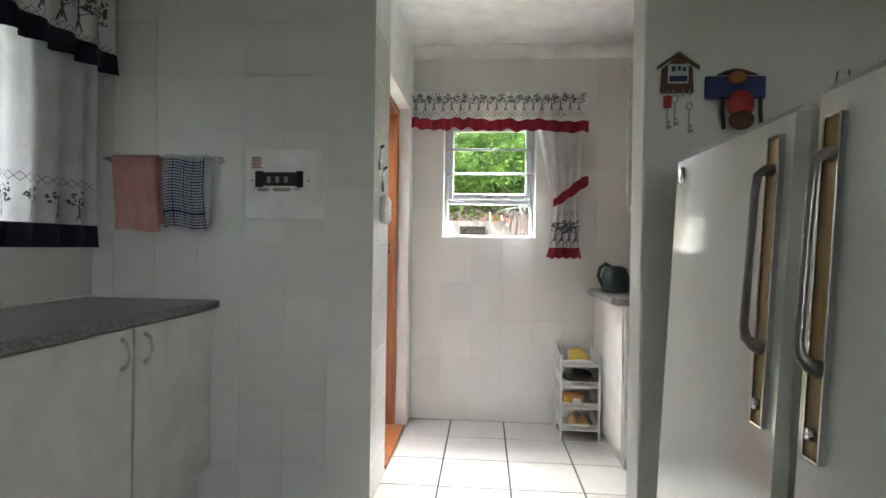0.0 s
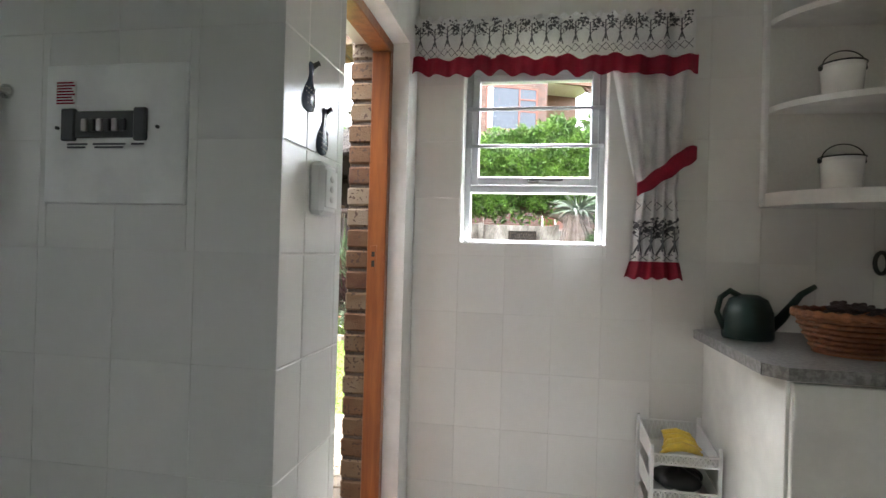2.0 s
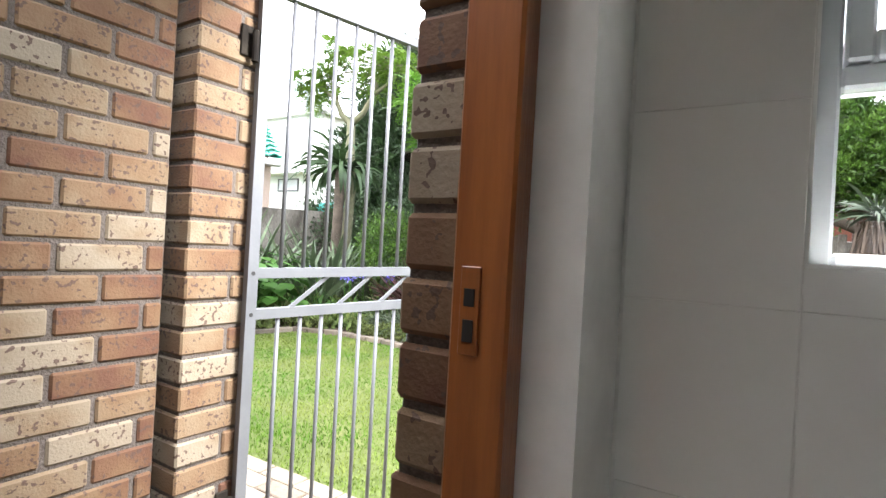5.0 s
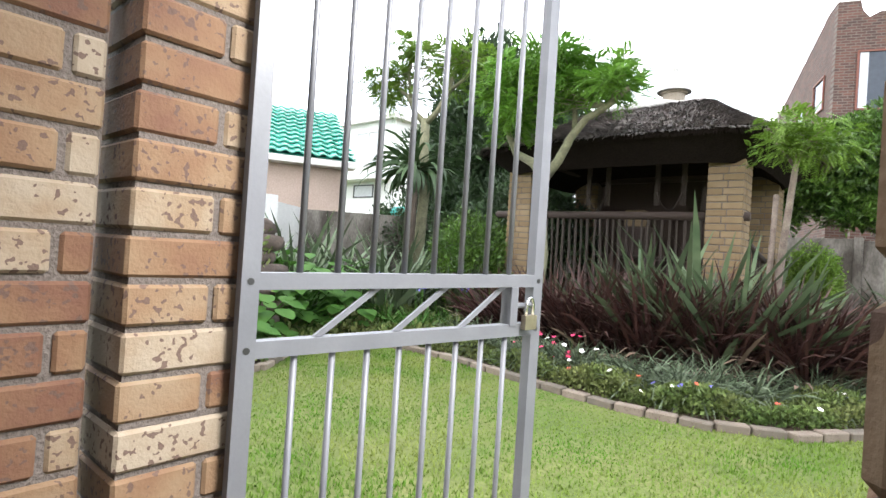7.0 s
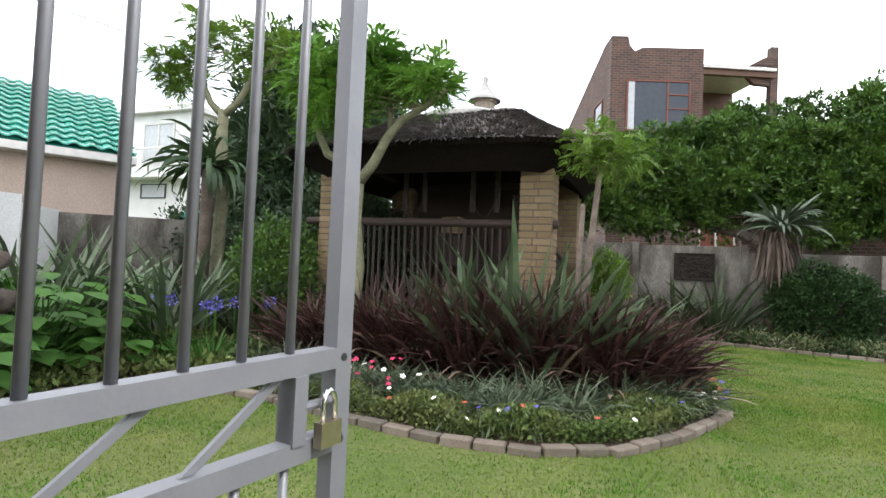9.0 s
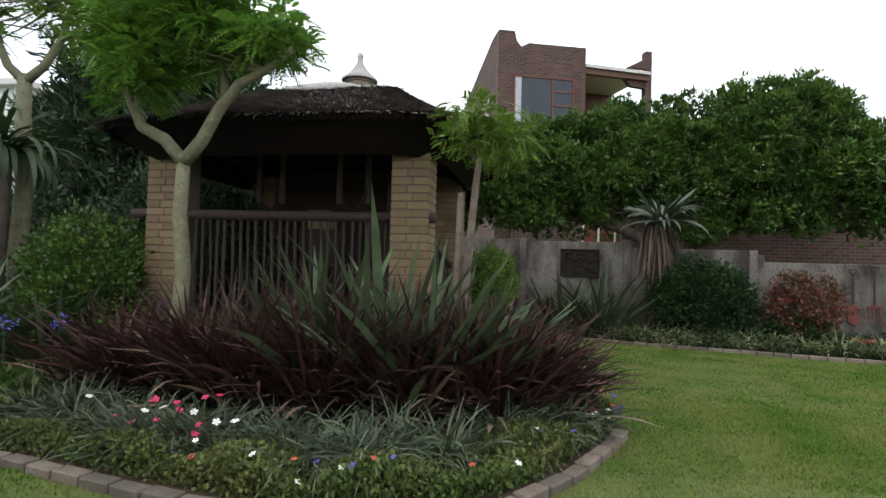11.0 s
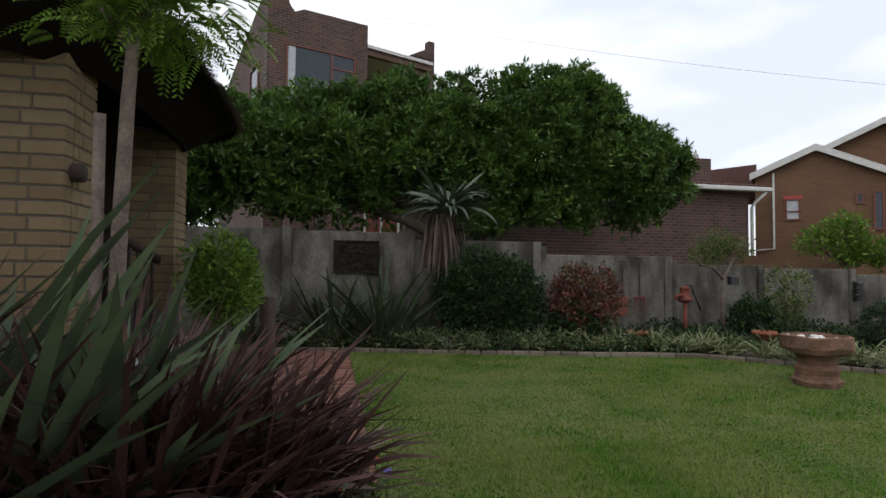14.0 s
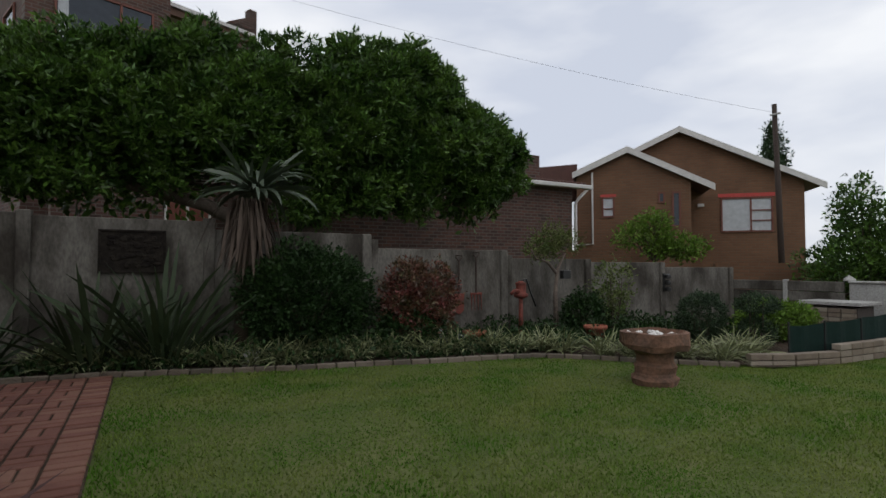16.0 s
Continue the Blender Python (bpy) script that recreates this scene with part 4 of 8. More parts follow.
for k in range(8):
    g.box(-1.010, 2.2595, 1.448 + 0.0065 * k, -0.964 - 0.004 * (k % 3), 2.2607, 1.4515 + 0.0065 * k)
part("label_text", g, M_REDCLOTH, board, "red unreadable print")
g = G()
for x0, x1, z in ((-0.98, -0.93, 1.357), (-0.915, -0.835, 1.357), (-0.82, -0.79, 1.357), (-0.98, -0.935, 1.350), (-0.91, -0.84, 1.350)):
    g.box(x0, 2.2598, z, x1, 2.2622, z + 0.004)
part("label_strip", g, M_INK, board, "small unreadable print")
for x in (-1.006, -0.757):
    part("screw", G().tube([(x, 2.262, 1.395), (x, 2.257, 1.395)], 0.004, 8), M_BLACK, board)

# ---- switch plate and ceramic ducks on the doorway tiles ----
plate = thing("switch_plate", (-0.474, 2.46, 1.225), "white three-gang light switch plate", "light switch")
part("base", G().box(-0.476, 2.402, 1.222, -0.438, 2.488, 1.346, 0.01), M_GLOSS, plate)
part("cover", G().box(-0.4395, 2.414, 1.24, -0.4345, 2.483, 1.328, 0.0015), M_GLOSS, plate)
for k in range(3):
    part("rocker", G().ball((-0.4345, 2.447, 1.26 + 0.024 * k), (0.006, 0.011, 0.0085), 12), M_GLOSS, plate, "", True)


def duck(y, z, s):
    """A flat ceramic duck plaque, tail down."""
    g = G()
    prof = [(-0.50, 0.05), (-0.46, 0.20), (-0.36, 0.27), (-0.22, 0.28), (-0.08, 0.23), (0.06, 0.15), (0.16, 0.10), (0.26, 0.09), (0.34, 0.12), (0.42, 0.13), (0.48, 0.09), (0.5, 0.0)]
    rings = []
    for zz, r in prof:
        rings.append([(-0.474 + 0.35 * s * r * math.sin(a) * 0.8, y + s * (1.0 * r * math.cos(a) + 0.06 * math.sin(zz * 3)), z + s * zz) for a in [math.pi * j / 8 for j in range(9)]])
    vs = [p for q in rings for p in q]
    fs = [(i * 9 + j, i * 9 + j + 1, (i + 1) * 9 + j + 1, (i + 1) * 9 + j) for i in range(len(prof) - 1) for j in range(8)]
    g.add(vs, fs)
    t = thing("wall_duck", (-0.474, y, z), "blue-grey glazed ceramic duck plaque on the tiles", "wall ornament", "wall ducks")
    part("body", g, M_CERAMIC, t, "", True)
    dots = G()
    for k in range(26):
        zz, a = -0.42 + 0.016 * k, 0.45 + 0.45 * (k % 6)
        r = 0.22
        dots.ball((-0.474 + 0.35 * s * r * math.sin(a) * 0.9, y + s * (1.0 * r * math.cos(a) + 0.06 * math.sin(zz * 3)), z + s * zz), s * 0.018, 6)
    tagged(part("glaze_spot", dots, M_PETALWHITE, t, "white glaze dots"), kind="stuff")
    part("beak", G().tube([(-0.47, y + s * 0.1, z + s * 0.42), (-0.462, y + s * 0.16, z + s * 0.5), (-0.46, y + s * 0.2, z + s * 0.46)], [0.007, 0.006, 0.002], 6), M_BLACK, t)


duck(2.395, 1.515, 0.12)
duck(2.478, 1.43, 0.12)

# ---- fridges ----
def fridge(name, y0, y1, top, label, plate_y, grip_side):
    f = thing(name, (0.55, (y0 + y1) / 2, 0), label, "fridge", "kitchen fridges")
    part("cabinet", G().box(0.60, y0, 0.03, 1.2, y1, top, 0.018), M_ENAMEL, f)
    dr = part("door", G().box(0.55, y0 + 0.002, 0.06, 0.597, y1 - 0.002, top + 0.003, 0.018), M_ENAMEL, f)
    part("door_seal", G().box(0.594, y0 + 0.012, 0.07, 0.603, y1 - 0.012, top - 0.012), M_PEWTER, f, "grey rubber seal")
    hp = part("handle_plate", G().box(0.543, plate_y - 0.022, 0.785, 0.551, plate_y + 0.022, 1.322, 0.002), M_GOLDPLATE, dr, "worn wood-grain inlay plate")
    g = G()
    for yy in (plate_y - 0.023, plate_y + 0.019):
        g.box(0.539, yy, 0.783, 0.552, yy + 0.004, 1.324, 0.001)
    g.box(0.539, plate_y - 0.022, 1.322, 0.552, plate_y + 0.022, 1.326).box(0.539, plate_y - 0.022, 0.781, 0.552, plate_y + 0.022, 0.785)
    part("plate_trim", g, M_CHROME, dr, "chrome plate trim")
    y = plate_y + 0.004 * grip_side
    part("handle", G().tube([(0.545, y, 1.262), (0.53, y, 1.262), (0.517, y, 1.252), (0.514, y, 1.22), (0.512, y, 1.1), (0.510, y, 0.965), (0.514, y, 0.945), (0.528, y, 0.932), (0.545, y, 0.926)], [0.013, 0.010, 0.008, 0.0075, 0.007, 0.008, 0.010, 0.012, 0.015], 10), M_PEWTER, dr, "dull cast metal bow handle", True)
    part("lock", G().tube([(0.543, plate_y, 0.822), (0.534, plate_y, 0.822)], 0.011, 14), M_CHROME, dr, "", True)
    for yy in (y0 + 0.06, y1 - 0.06):
        part("foot", G().tube([(0.66, yy, 0.0), (0.66, yy, 0.035)], 0.02, 10), M_BLACK, f)
    f.location, f.rotation_euler = (0.486, (y0 + y1) / 2, 0.012), (0, radians(2.7), 0)
    return f, dr


fa, fad = fridge("fridge", 0.985, 1.61, 1.375, "old white enamel fridge with a long metal handle", 1.055, 1)
part("badge", G().tube([(0.551, 1.545, 1.318), (0.543, 1.545, 1.318), (0.541, 1.545, 1.318)], [0.024, 0.024, 0.019], 20), M_CHROME, fad, "round chrome badge", True)
fridge("freezer", 0.34, 0.955, 1.385, "old white enamel freezer with a long metal handle", 0.885, -1)
for x, y, h, r in ((0.70, 1.12, 0.10, 0.028), (0.73, 0.80, 0.21, 0.045)):
    jar = thing("glass_jar", (x, y, 1.379 if y > 1 else 1.389), "clear glass bottle standing on the fridge", "bottle", "bottles on the fridge")
    z = 1.379 if y > 1 else 1.389
    part("glass", G().lathe([(0.001, 0.001), (r, 0.001), (r, h * 0.6), (r * 0.45, h * 0.78), (r * 0.4, h), (r * 0.35, h), (r * 0.38, h * 0.78), (r * 0.9, h * 0.6), (r * 0.9, 0.006), (0.001, 0.006)], (x, y, z), 20), M_GLASS, jar, "", True)

# ---- key holders on the partition ----
kh = thing("key_holder", (0.598, 1.755, 1.62), "house-shaped wooden key holder with hanging keys", "key holder")
part("back", G().prism([(0.548, 1.617), (0.648, 1.617), (0.644, 1.695), (0.598, 1.733), (0.552, 1.695)], 1.748, 1.7595, lambda a, b, h: (a, h, b)), M_DARKWOOD, kh)
part("roof_board", G().prism([(0.534, 1.688), (0.598, 1.731), (0.662, 1.688), (0.662, 1.698), (0.598, 1.742), (0.534, 1.698)], 1.738, 1.7478, lambda a, b, h: (a, h, b)), M_DARKWOOD, kh)
part("picture", G().box(0.568, 1.744, 1.645, 0.630, 1.7475, 1.705), M_NET, kh, "small pale blue picture")
part("picture_scene", G().box(0.572, 1.742, 1.650, 0.626, 1.7435, 1.668).box(0.578, 1.742, 1.682, 0.59, 1.7435, 1.697).box(0.597, 1.742, 1.685, 0.606, 1.7435, 1.698).box(0.612, 1.742, 1.682, 0.622, 1.7435, 1.695), M_BLUECARD, kh, "blue printed scene")
for k, x in enumerate((0.565, 0.583, 0.612, 0.632)):
    part("hook", G().tube([(x, 1.747, 1.622), (x, 1.735, 1.618), (x, 1.729, 1.61), (x, 1.735, 1.603)], 0.0018, 6), M_KEY, kh)
part("fob", G().box(0.553, 1.735, 1.565, 0.578, 1.743, 1.605, 0.004), M_REDPLASTIC, kh, "red key fob")
for x, z in ((0.566, 1.50), (0.588, 1.51), (0.632, 1.488)):
    g = G()
    g.tube([(x + 0.009 * math.cos(a), 1.74, z + 0.085 + 0.012 * math.sin(a)) for a in [2 * math.pi * j / 10 for j in range(11)]], 0.0022, 5)
    g.box(x - 0.002, 1.738, z, x + 0.002, 1.742, z + 0.075).box(x + 0.002, 1.738, z + 0.002, x + 0.012, 1.742, z + 0.012).box(x + 0.002, 1.738, z + 0.018, x + 0.009, 1.742, z + 0.025)
    part("key", g, M_KEY, kh, "old steel key")
wk = thing("cap_ornament", (0.775, 1.755, 1.5), "navy board with a small red and brown cap ornament", "wall ornament")
part("back", G().box(0.684, 1.748, 1.598, 0.866, 1.7595, 1.668, 0.002), M_BLUECARD, wk)
part("top_trim", G().grid(lambda u, w: (0.712 + 0.125 * u, 1.744 - 0.012 * math.sin(w * math.pi), 1.668 + 0.022 * math.sin(u * math.pi) * w), 12, 4), M_DARKWOOD, wk)
part("cap", G().ball((0.785, 1.735, 1.575), (0.042, 0.022, 0.045), 14), M_REDPLASTIC, wk, "red padded cap", True)
part("brim", G().ball((0.785, 1.728, 1.525), (0.038, 0.026, 0.03), 12), M_DARKWOOD, wk, "", True)
part("straw", G().ball((0.775, 1.738, 1.66), (0.028, 0.014, 0.02), 10), M_CARD, wk, "", True)
for x in (0.735, 0.848):
    part("strap", G().tube([(x, 1.744, 1.60), (x - 0.004, 1.736, 1.55), (x + 0.003, 1.74, 1.50)], 0.006, 6), M_BLACK, wk)

# ---- north window dressing ----
def north_cloth(x, z, seed=0.0, base=3.425, amp=0.012, f=60):
    return (x, base + amp * math.sin(x * f + seed + 0.8 * math.sin(z * 5)), z)


valance = thing("valance", (0.07, 3.42, 1.85), "white valance printed with trees, dark red frill", "valance")
part("border", drape(lambda u, w: north_cloth(-0.468 + 1.088 * u, 1.93 + 0.165 * w - 0.012 * u, 0, 3.40, 0.011), 140, 4), M_PRINT, valance, "printed white cotton", True)
part("frill", drape(lambda u, w: north_cloth(-0.470 + 1.105 * u, 1.862 - 0.018 * u + 0.07 * w + 0.007 * math.sin(u * 27 + 1.5 * math.sin(u * 11)) + (1 - w) * 0.006 * math.sin(u * 61 + math.sin(u * 23)), 0, 3.385, 0.024 - 0.008 * w, 72), 160, 3), M_REDCLOTH, valance, "gathered dark red frill", True)
put_n = lambda x, z: (x, north_cloth(x, z, 0, 3.40, 0.011)[1] - 0.003, z)
prints(valance, put_n, [-0.445 + 0.0565 * k for k in range(19)], 1.985, 0.1, [(1.94, 1.972)], -0.46, 0.61)
part("heading", drape(lambda u, w: north_cloth(-0.468 + 1.088 * u, 2.083 + 0.02 * w - 0.012 * u + 0.006 * math.sin(u * 150) * w, 2, 3.405, 0.012, 130), 160, 2), M_PRINT, valance, "gathered heading", True)
part("rod", G().tube([(-0.465, 3.41, 2.085), (0.62, 3.41, 2.072)], 0.006, 6), M_GLOSS, valance)

cur = thing("tied_curtain", (0.5, 3.43, 1.06), "white curtain tied back with a dark red sash", "curtain")


def cur_edges(z):
    """Left and right edge of the gathered curtain at height z."""
    if z > 1.42:
        t = (z - 1.42) / 0.44
        return 0.432 - 0.105 * t ** 0.8, 0.585 + 0.02 * t
    t = (1.42 - z) / 0.36
    return 0.432 - 0.03 * t, 0.58 + 0.015 * math.sin(t * 2)


def cur_at(u, z, off=0.0):
    a, b = cur_edges(z)
    amp = 0.012 if z > 1.5 else 0.016
    return (a + (b - a) * u, 3.435 - off + amp * math.sin(u * 26 + math.sin(z * 6)), z)


part("sheer_panel", drape(lambda u, w: cur_at(u, 1.37 + 0.50 * w), 60, 14), M_WHITECLOTH, cur, "white sheer cotton", True)
part("border", drape(lambda u, w: cur_at(u, 1.125 + 0.245 * w), 60, 8), M_PRINT, cur, "printed cotton", True)
part("frill", drape(lambda u, w: (lambda p: (p[0] + (u - 0.5) * 0.03 * (1 - w), p[1] - 0.004, p[2]))(cur_at(u, 1.06 + 0.066 * w + 0.005 * math.sin(u * 30) * (1 - w))), 70, 3), M_REDCLOTH, cur, "gathered dark red frill", True)
put_c = lambda u, z: (lambda p: (p[0], p[1] - 0.004, p[2]))(cur_at(min(1, max(0, u)), z))
for i, u in enumerate((0.14, 0.38, 0.62, 0.86)):
    part("printed_tree", motif(lambda uu, z: put_c(u + (uu - u) * 6.3, z), u, 1.165, 0.13, 40 + i), M_INK, cur, "dark printed tree")
for z0, z1 in ((1.325, 1.36), (1.13, 1.155)):
    part("printed_trellis", lattice(lambda uu, z: put_c(uu, z), 0.02, 0.98, z0, z1, 0.16), M_INK, cur, "dark printed trellis")
part("sash", G().grid(lambda u, w: (0.425 + 0.215 * u, 3.412 - 0.02 * math.sin(u * math.pi), 1.375 + 0.145 * u ** 1.1 + (0.055 + 0.03 * u - 0.035 * max(0, u - 0.8) * 5) * w + 0.004 * math.sin(u * 19 + w * 3)), 24, 5), M_REDCLOTH, cur, "dark red tie-back sash", True)

# ---- corner unit in the nook ----
unit = thing("corner_cabinet", (1.03, 3.1, 0), "white corner base cabinet in the nook", "cabinet")
part("body", G().box(0.70, 2.772, 0.10, 1.398, 3.478, 0.838, 0.002), M_MELAMINE, unit)
part("door", G().box(0.708, 2.752, 0.105, 1.10, 2.771, 0.83, 0.003), M_MELAMINE, unit)
part("plinth", G().box(0.725, 2.80, 0.0, 1.398, 3.478, 0.099), M_MELAMINE, unit)
nook_top = thing("nook_worktop", (1.03, 3.1, 0.839), "grey laminate corner worktop on the white cabinet", "worktop")
part("board", G().prism([(0.70, 3.478), (0.655, 3.43), (0.65, 2.79), (0.69, 2.735), (1.398, 2.735), (1.398, 3.478)], 0.839, 0.872), M_WORKTOP, nook_top)
part("edge_strip", G().box(0.6475, 2.795, 0.8395, 0.6498, 3.425, 0.8715), M_WORKTOP, nook_top, "rolled laminate edge")
shelf = thing("corner_shelf", (1.4, 3.478, 1.36), "white corner shelf unit with rounded shelves", "shelf")
for z, r, h in ((1.345, 0.51, 0.05), (1.70, 0.50, 0.022), (2.03, 0.50, 0.022), (2.285, 0.51, 0.02)):
    arc = [(1.398, 3.476)] + [(1.398 + r * math.cos(a), 3.476 + r * 0.62 * math.sin(a)) for a in [math.pi + (math.pi / 2) * j / 16 for j in range(17)]]
    part("shelf_board", G().prism(arc, z, z + h), M_GLOSS, shelf)
part("side_board", G().box(0.884, 3.44, 1.345, 0.898, 3.4775, 2.30, 0.002), M_GLOSS, shelf)
part("back_board", G().box(0.90, 3.466, 1.396, 1.39, 3.4775, 2.284), M_PAINT, shelf)
part("back_board", G().box(1.386, 3.1, 1.396, 1.398, 3.465, 2.284), M_PAINT, shelf)


def pail(x, y, z, r, h):
    p = thing("enamel_pail", (x, y, z), "small white enamel pail with a black wire handle", "pail", "pails on the corner shelf")
    part("body", G().lathe([(0.001, 0), (r * 0.86, 0), (r * 0.9, 0.01), (r, h), (r * 1.04, h), (r * 1.0, h - 0.004), (r * 0.86, 0.006), (0.001, 0.006)], (x, y, z), 28), M_POTWHITE, p, "", True)
    part("rim", G().tube([(x + r * 1.04 * math.cos(a), y + r * 1.04 * math.sin(a), z + h) for a in [2 * math.pi * j / 28 for j in range(29)]], 0.003, 6, False), M_BLACK, p, "black rim", True)
    part("handle", G().tube([(x + r * 1.05 * math.cos(a), y - 0.01, z + h - 0.01 + r * 0.85 * math.sin(a)) for a in [math.pi * j / 14 for j in range(15)]], 0.0022, 6), M_BLACK, p, "", True)
    for s in (-1, 1):
        part("ear", G().ball((x + s * r * 1.06, y, z + h - 0.012), 0.008, 8), M_BLACK, p)


pail(1.075, 3.30, 1.722, 0.066, 0.105)
pail(1.08, 3.30, 1.395, 0.066, 0.11)
jug = thing("enamel_jug", (1.08, 3.32, 2.052), "white enamel jug with a black handle", "jug")
part("body", G().lathe([(0.001, 0), (0.072, 0), (0.074, 0.01), (0.06, 0.11), (0.052, 0.15), (0.062, 0.185), (0.058, 0.185), (0.048, 0.15), (0.001, 0.02)], (1.08, 3.32, 2.052), 28), M_POTWHITE, jug, "", True)
part("spout", G().tube([(1.03, 3.315, 2.20), (1.01, 3.31, 2.225), (0.99, 3.305, 2.24)], [0.03, 0.02, 0.01], 10), M_POTWHITE, jug, "", True)
part("handle", G().tube([(1.135, 3.32, 2.225), (1.17, 3.32, 2.235), (1.185, 3.32, 2.20), (1.165, 3.32, 2.14), (1.15, 3.32, 2.10)], [0.008, 0.009, 0.009, 0.008, 0.006], 8), M_BLACK, jug, "", True)

can = thing("watering_can", (0.76, 3.25, 0.873), "dark green plastic watering can on the worktop", "watering can")
part("body", G().lathe([(0.001, 0.0), (0.078, 0.0), (0.082, 0.01), (0.078, 0.09), (0.06, 0.135), (0.03, 0.15), (0.001, 0.15)], (0.775, 3.25, 0.873), 24), M_GREENCAN, can, "", True)
part("spout", G().tube([(0.83, 3.25, 0.90), (0.88, 3.25, 0.945), (0.94, 3.25, 1.03), (0.985, 3.25, 1.06)], [0.024, 0.017, 0.011, 0.009], 10), M_GREENCAN, can, "", True)
part("handle", G().tube([(0.76, 3.25, 1.01), (0.715, 3.25, 1.035), (0.685, 3.25, 1.01), (0.675, 3.25, 0.96), (0.70, 3.25, 0.905)], [0.011, 0.011, 0.01, 0.01, 0.011], 8), M_GREENCAN, can, "", True)

bas = thing("wicker_basket", (0.99, 3.02, 0.873), "brown wicker basket of pine cones on the worktop", "basket")
g = G()
for k in range(7):
    z, r = 0.88 + 0.016 * k, 0.105 + 0.008 * k
    g.tube([(0.99 + (r + 0.004 * math.cos(a * 12 + k * math.pi)) * math.cos(a), 3.02 + (r + 0.004 * math.cos(a * 12 + k * math.pi)) * 0.85 * math.sin(a), z) for a in [2 * math.pi * j / 48 for j in range(49)]], 0.0075, 5, False)
part("weave", g, M_WICKER, bas, "", True)
g = G()
for k in range(2):
    g.tube([(0.99 + 0.162 * math.cos(a), 3.02 + 0.14 * math.sin(a), 0.99 + 0.006 * math.sin(a * 14 + k * 3.1)) for a in [2 * math.pi * j / 56 for j in range(57)]], 0.009, 6, False)
part("rim", g, M_WICKER, bas, "", True)
part("base", G().lathe([(0.001, 0.0), (0.11, 0.0), (0.11, 0.008), (0.001, 0.008)], (0.99, 3.02, 0.873), 24), M_WICKER, bas)
for i, (x, y, z) in enumerate(((0.93, 3.0, 0.975), (1.0, 2.985, 0.98), (1.06, 3.02, 0.97), (0.97, 3.07, 0.985), (1.03, 3.08, 0.98))):
    pc = thing("pine_cone", (x, y, z - 0.04), "dark brown pine cone in the basket", "pine cone", "cones in the basket")
    g = G()
    for k in range(40):
        a, t = k * 2.4, k / 40
        r = 0.036 * math.sin(0.25 + 2.7 * t)
        q = (x + r * math.cos(a), y + r * math.sin(a), z - 0.04 + 0.08 * t)
        g.ball(q, (0.011, 0.011, 0.006), 6)
    part("scale", g, M_PINECONE, pc)

sc = thing("scissors", (1.33, 3.47, 1.1), "black-handled scissors hanging under the corner shelf", "scissors")
for k in (-1, 1):
    part("blade", G().prism([(1.33 + 0.004 * k, 1.33), (1.33 + 0.013 * k, 1.25), (1.33 + 0.010 * k, 1.19), (1.33 - 0.004 * k, 1.2)], 3.464 + 0.002 * k, 3.467 + 0.002 * k, lambda a, b, h: (a, h, b)), M_PEWTER, sc)
    part("grip", G().tube([(1.33 + 0.026 * k + 0.022 * math.cos(a), 3.468, 1.145 + 0.04 * math.sin(a)) for a in [2 * math.pi * j / 14 for j in range(15)]], 0.008, 7, False), M_BLACK, sc, "black plastic grip", True)

# ---- vegetable rack ----
rack = thing("vegetable_rack", (0.6, 3.32, 0), "white four-tier plastic vegetable rack on the tiles", "rack")
RX0, RX1, RY0, RY1 = 0.452, 0.69, 3.19, 3.455
for x in (RX0 + 0.008, RX1 - 0.008):
    for y in (RY0 + 0.008, RY1 - 0.008):
        part("post", G().box(x - 0.007, y - 0.007, 0, x + 0.007, y + 0.007, 0.53 if y > 3.3 else 0.5, 0.002), M_RACK, rack)
for k, z in enumerate((0.055, 0.18, 0.305, 0.43)):
    tray = part("tray", G().box(RX0 + 0.016, RY0 + 0.004, z, RX1 - 0.016, RY1 - 0.016, z + 0.006), M_RACK, rack)
    g = G()
    for y in (RY0, RY1 - 0.006):
        for zz in ((z, z + 0.034) if y < 3.3 else (z, z + 0.075)):
            g.box(RX0 + 0.012, y, zz, RX1 - 0.012, y + 0.005, zz + 0.007, 0.001)
        n = 13
        for j in range(n):
            x = RX0 + 0.016 + (RX1 - RX0 - 0.032) * j / n
            w = (RX1 - RX0 - 0.032) / n
            h = 0.03 if y < 3.3 else 0.07
            for s in (0, 1):
                g.tube([(x + w * s, y + 0.0025, z + 0.005), (x + w * (1 - s), y + 0.0025, z + 0.005 + h)], 0.002, 4)
    for x in (RX0 + 0.012, RX1 - 0.016):
        g.add([(x, RY0, z), (x, RY1 - 0.012, z), (x, RY1 - 0.012, z + 0.085), (x, RY0 + 0.02, z + 0.05), (x, RY0, z + 0.036)] + [(x + 0.004, RY0, z), (x + 0.004, RY1 - 0.012, z), (x + 0.004, RY1 - 0.012, z + 0.085), (x + 0.004, RY0 + 0.02, z + 0.05), (x + 0.004, RY0, z + 0.036)],
              [(0, 1, 2, 3, 4), (9, 8, 7, 6, 5), (0, 5, 6, 1), (1, 6, 7, 2), (2, 7, 8, 3), (3, 8, 9, 4), (4, 9, 5, 0)])
    part("lattice_side", g, M_RACK, tray)
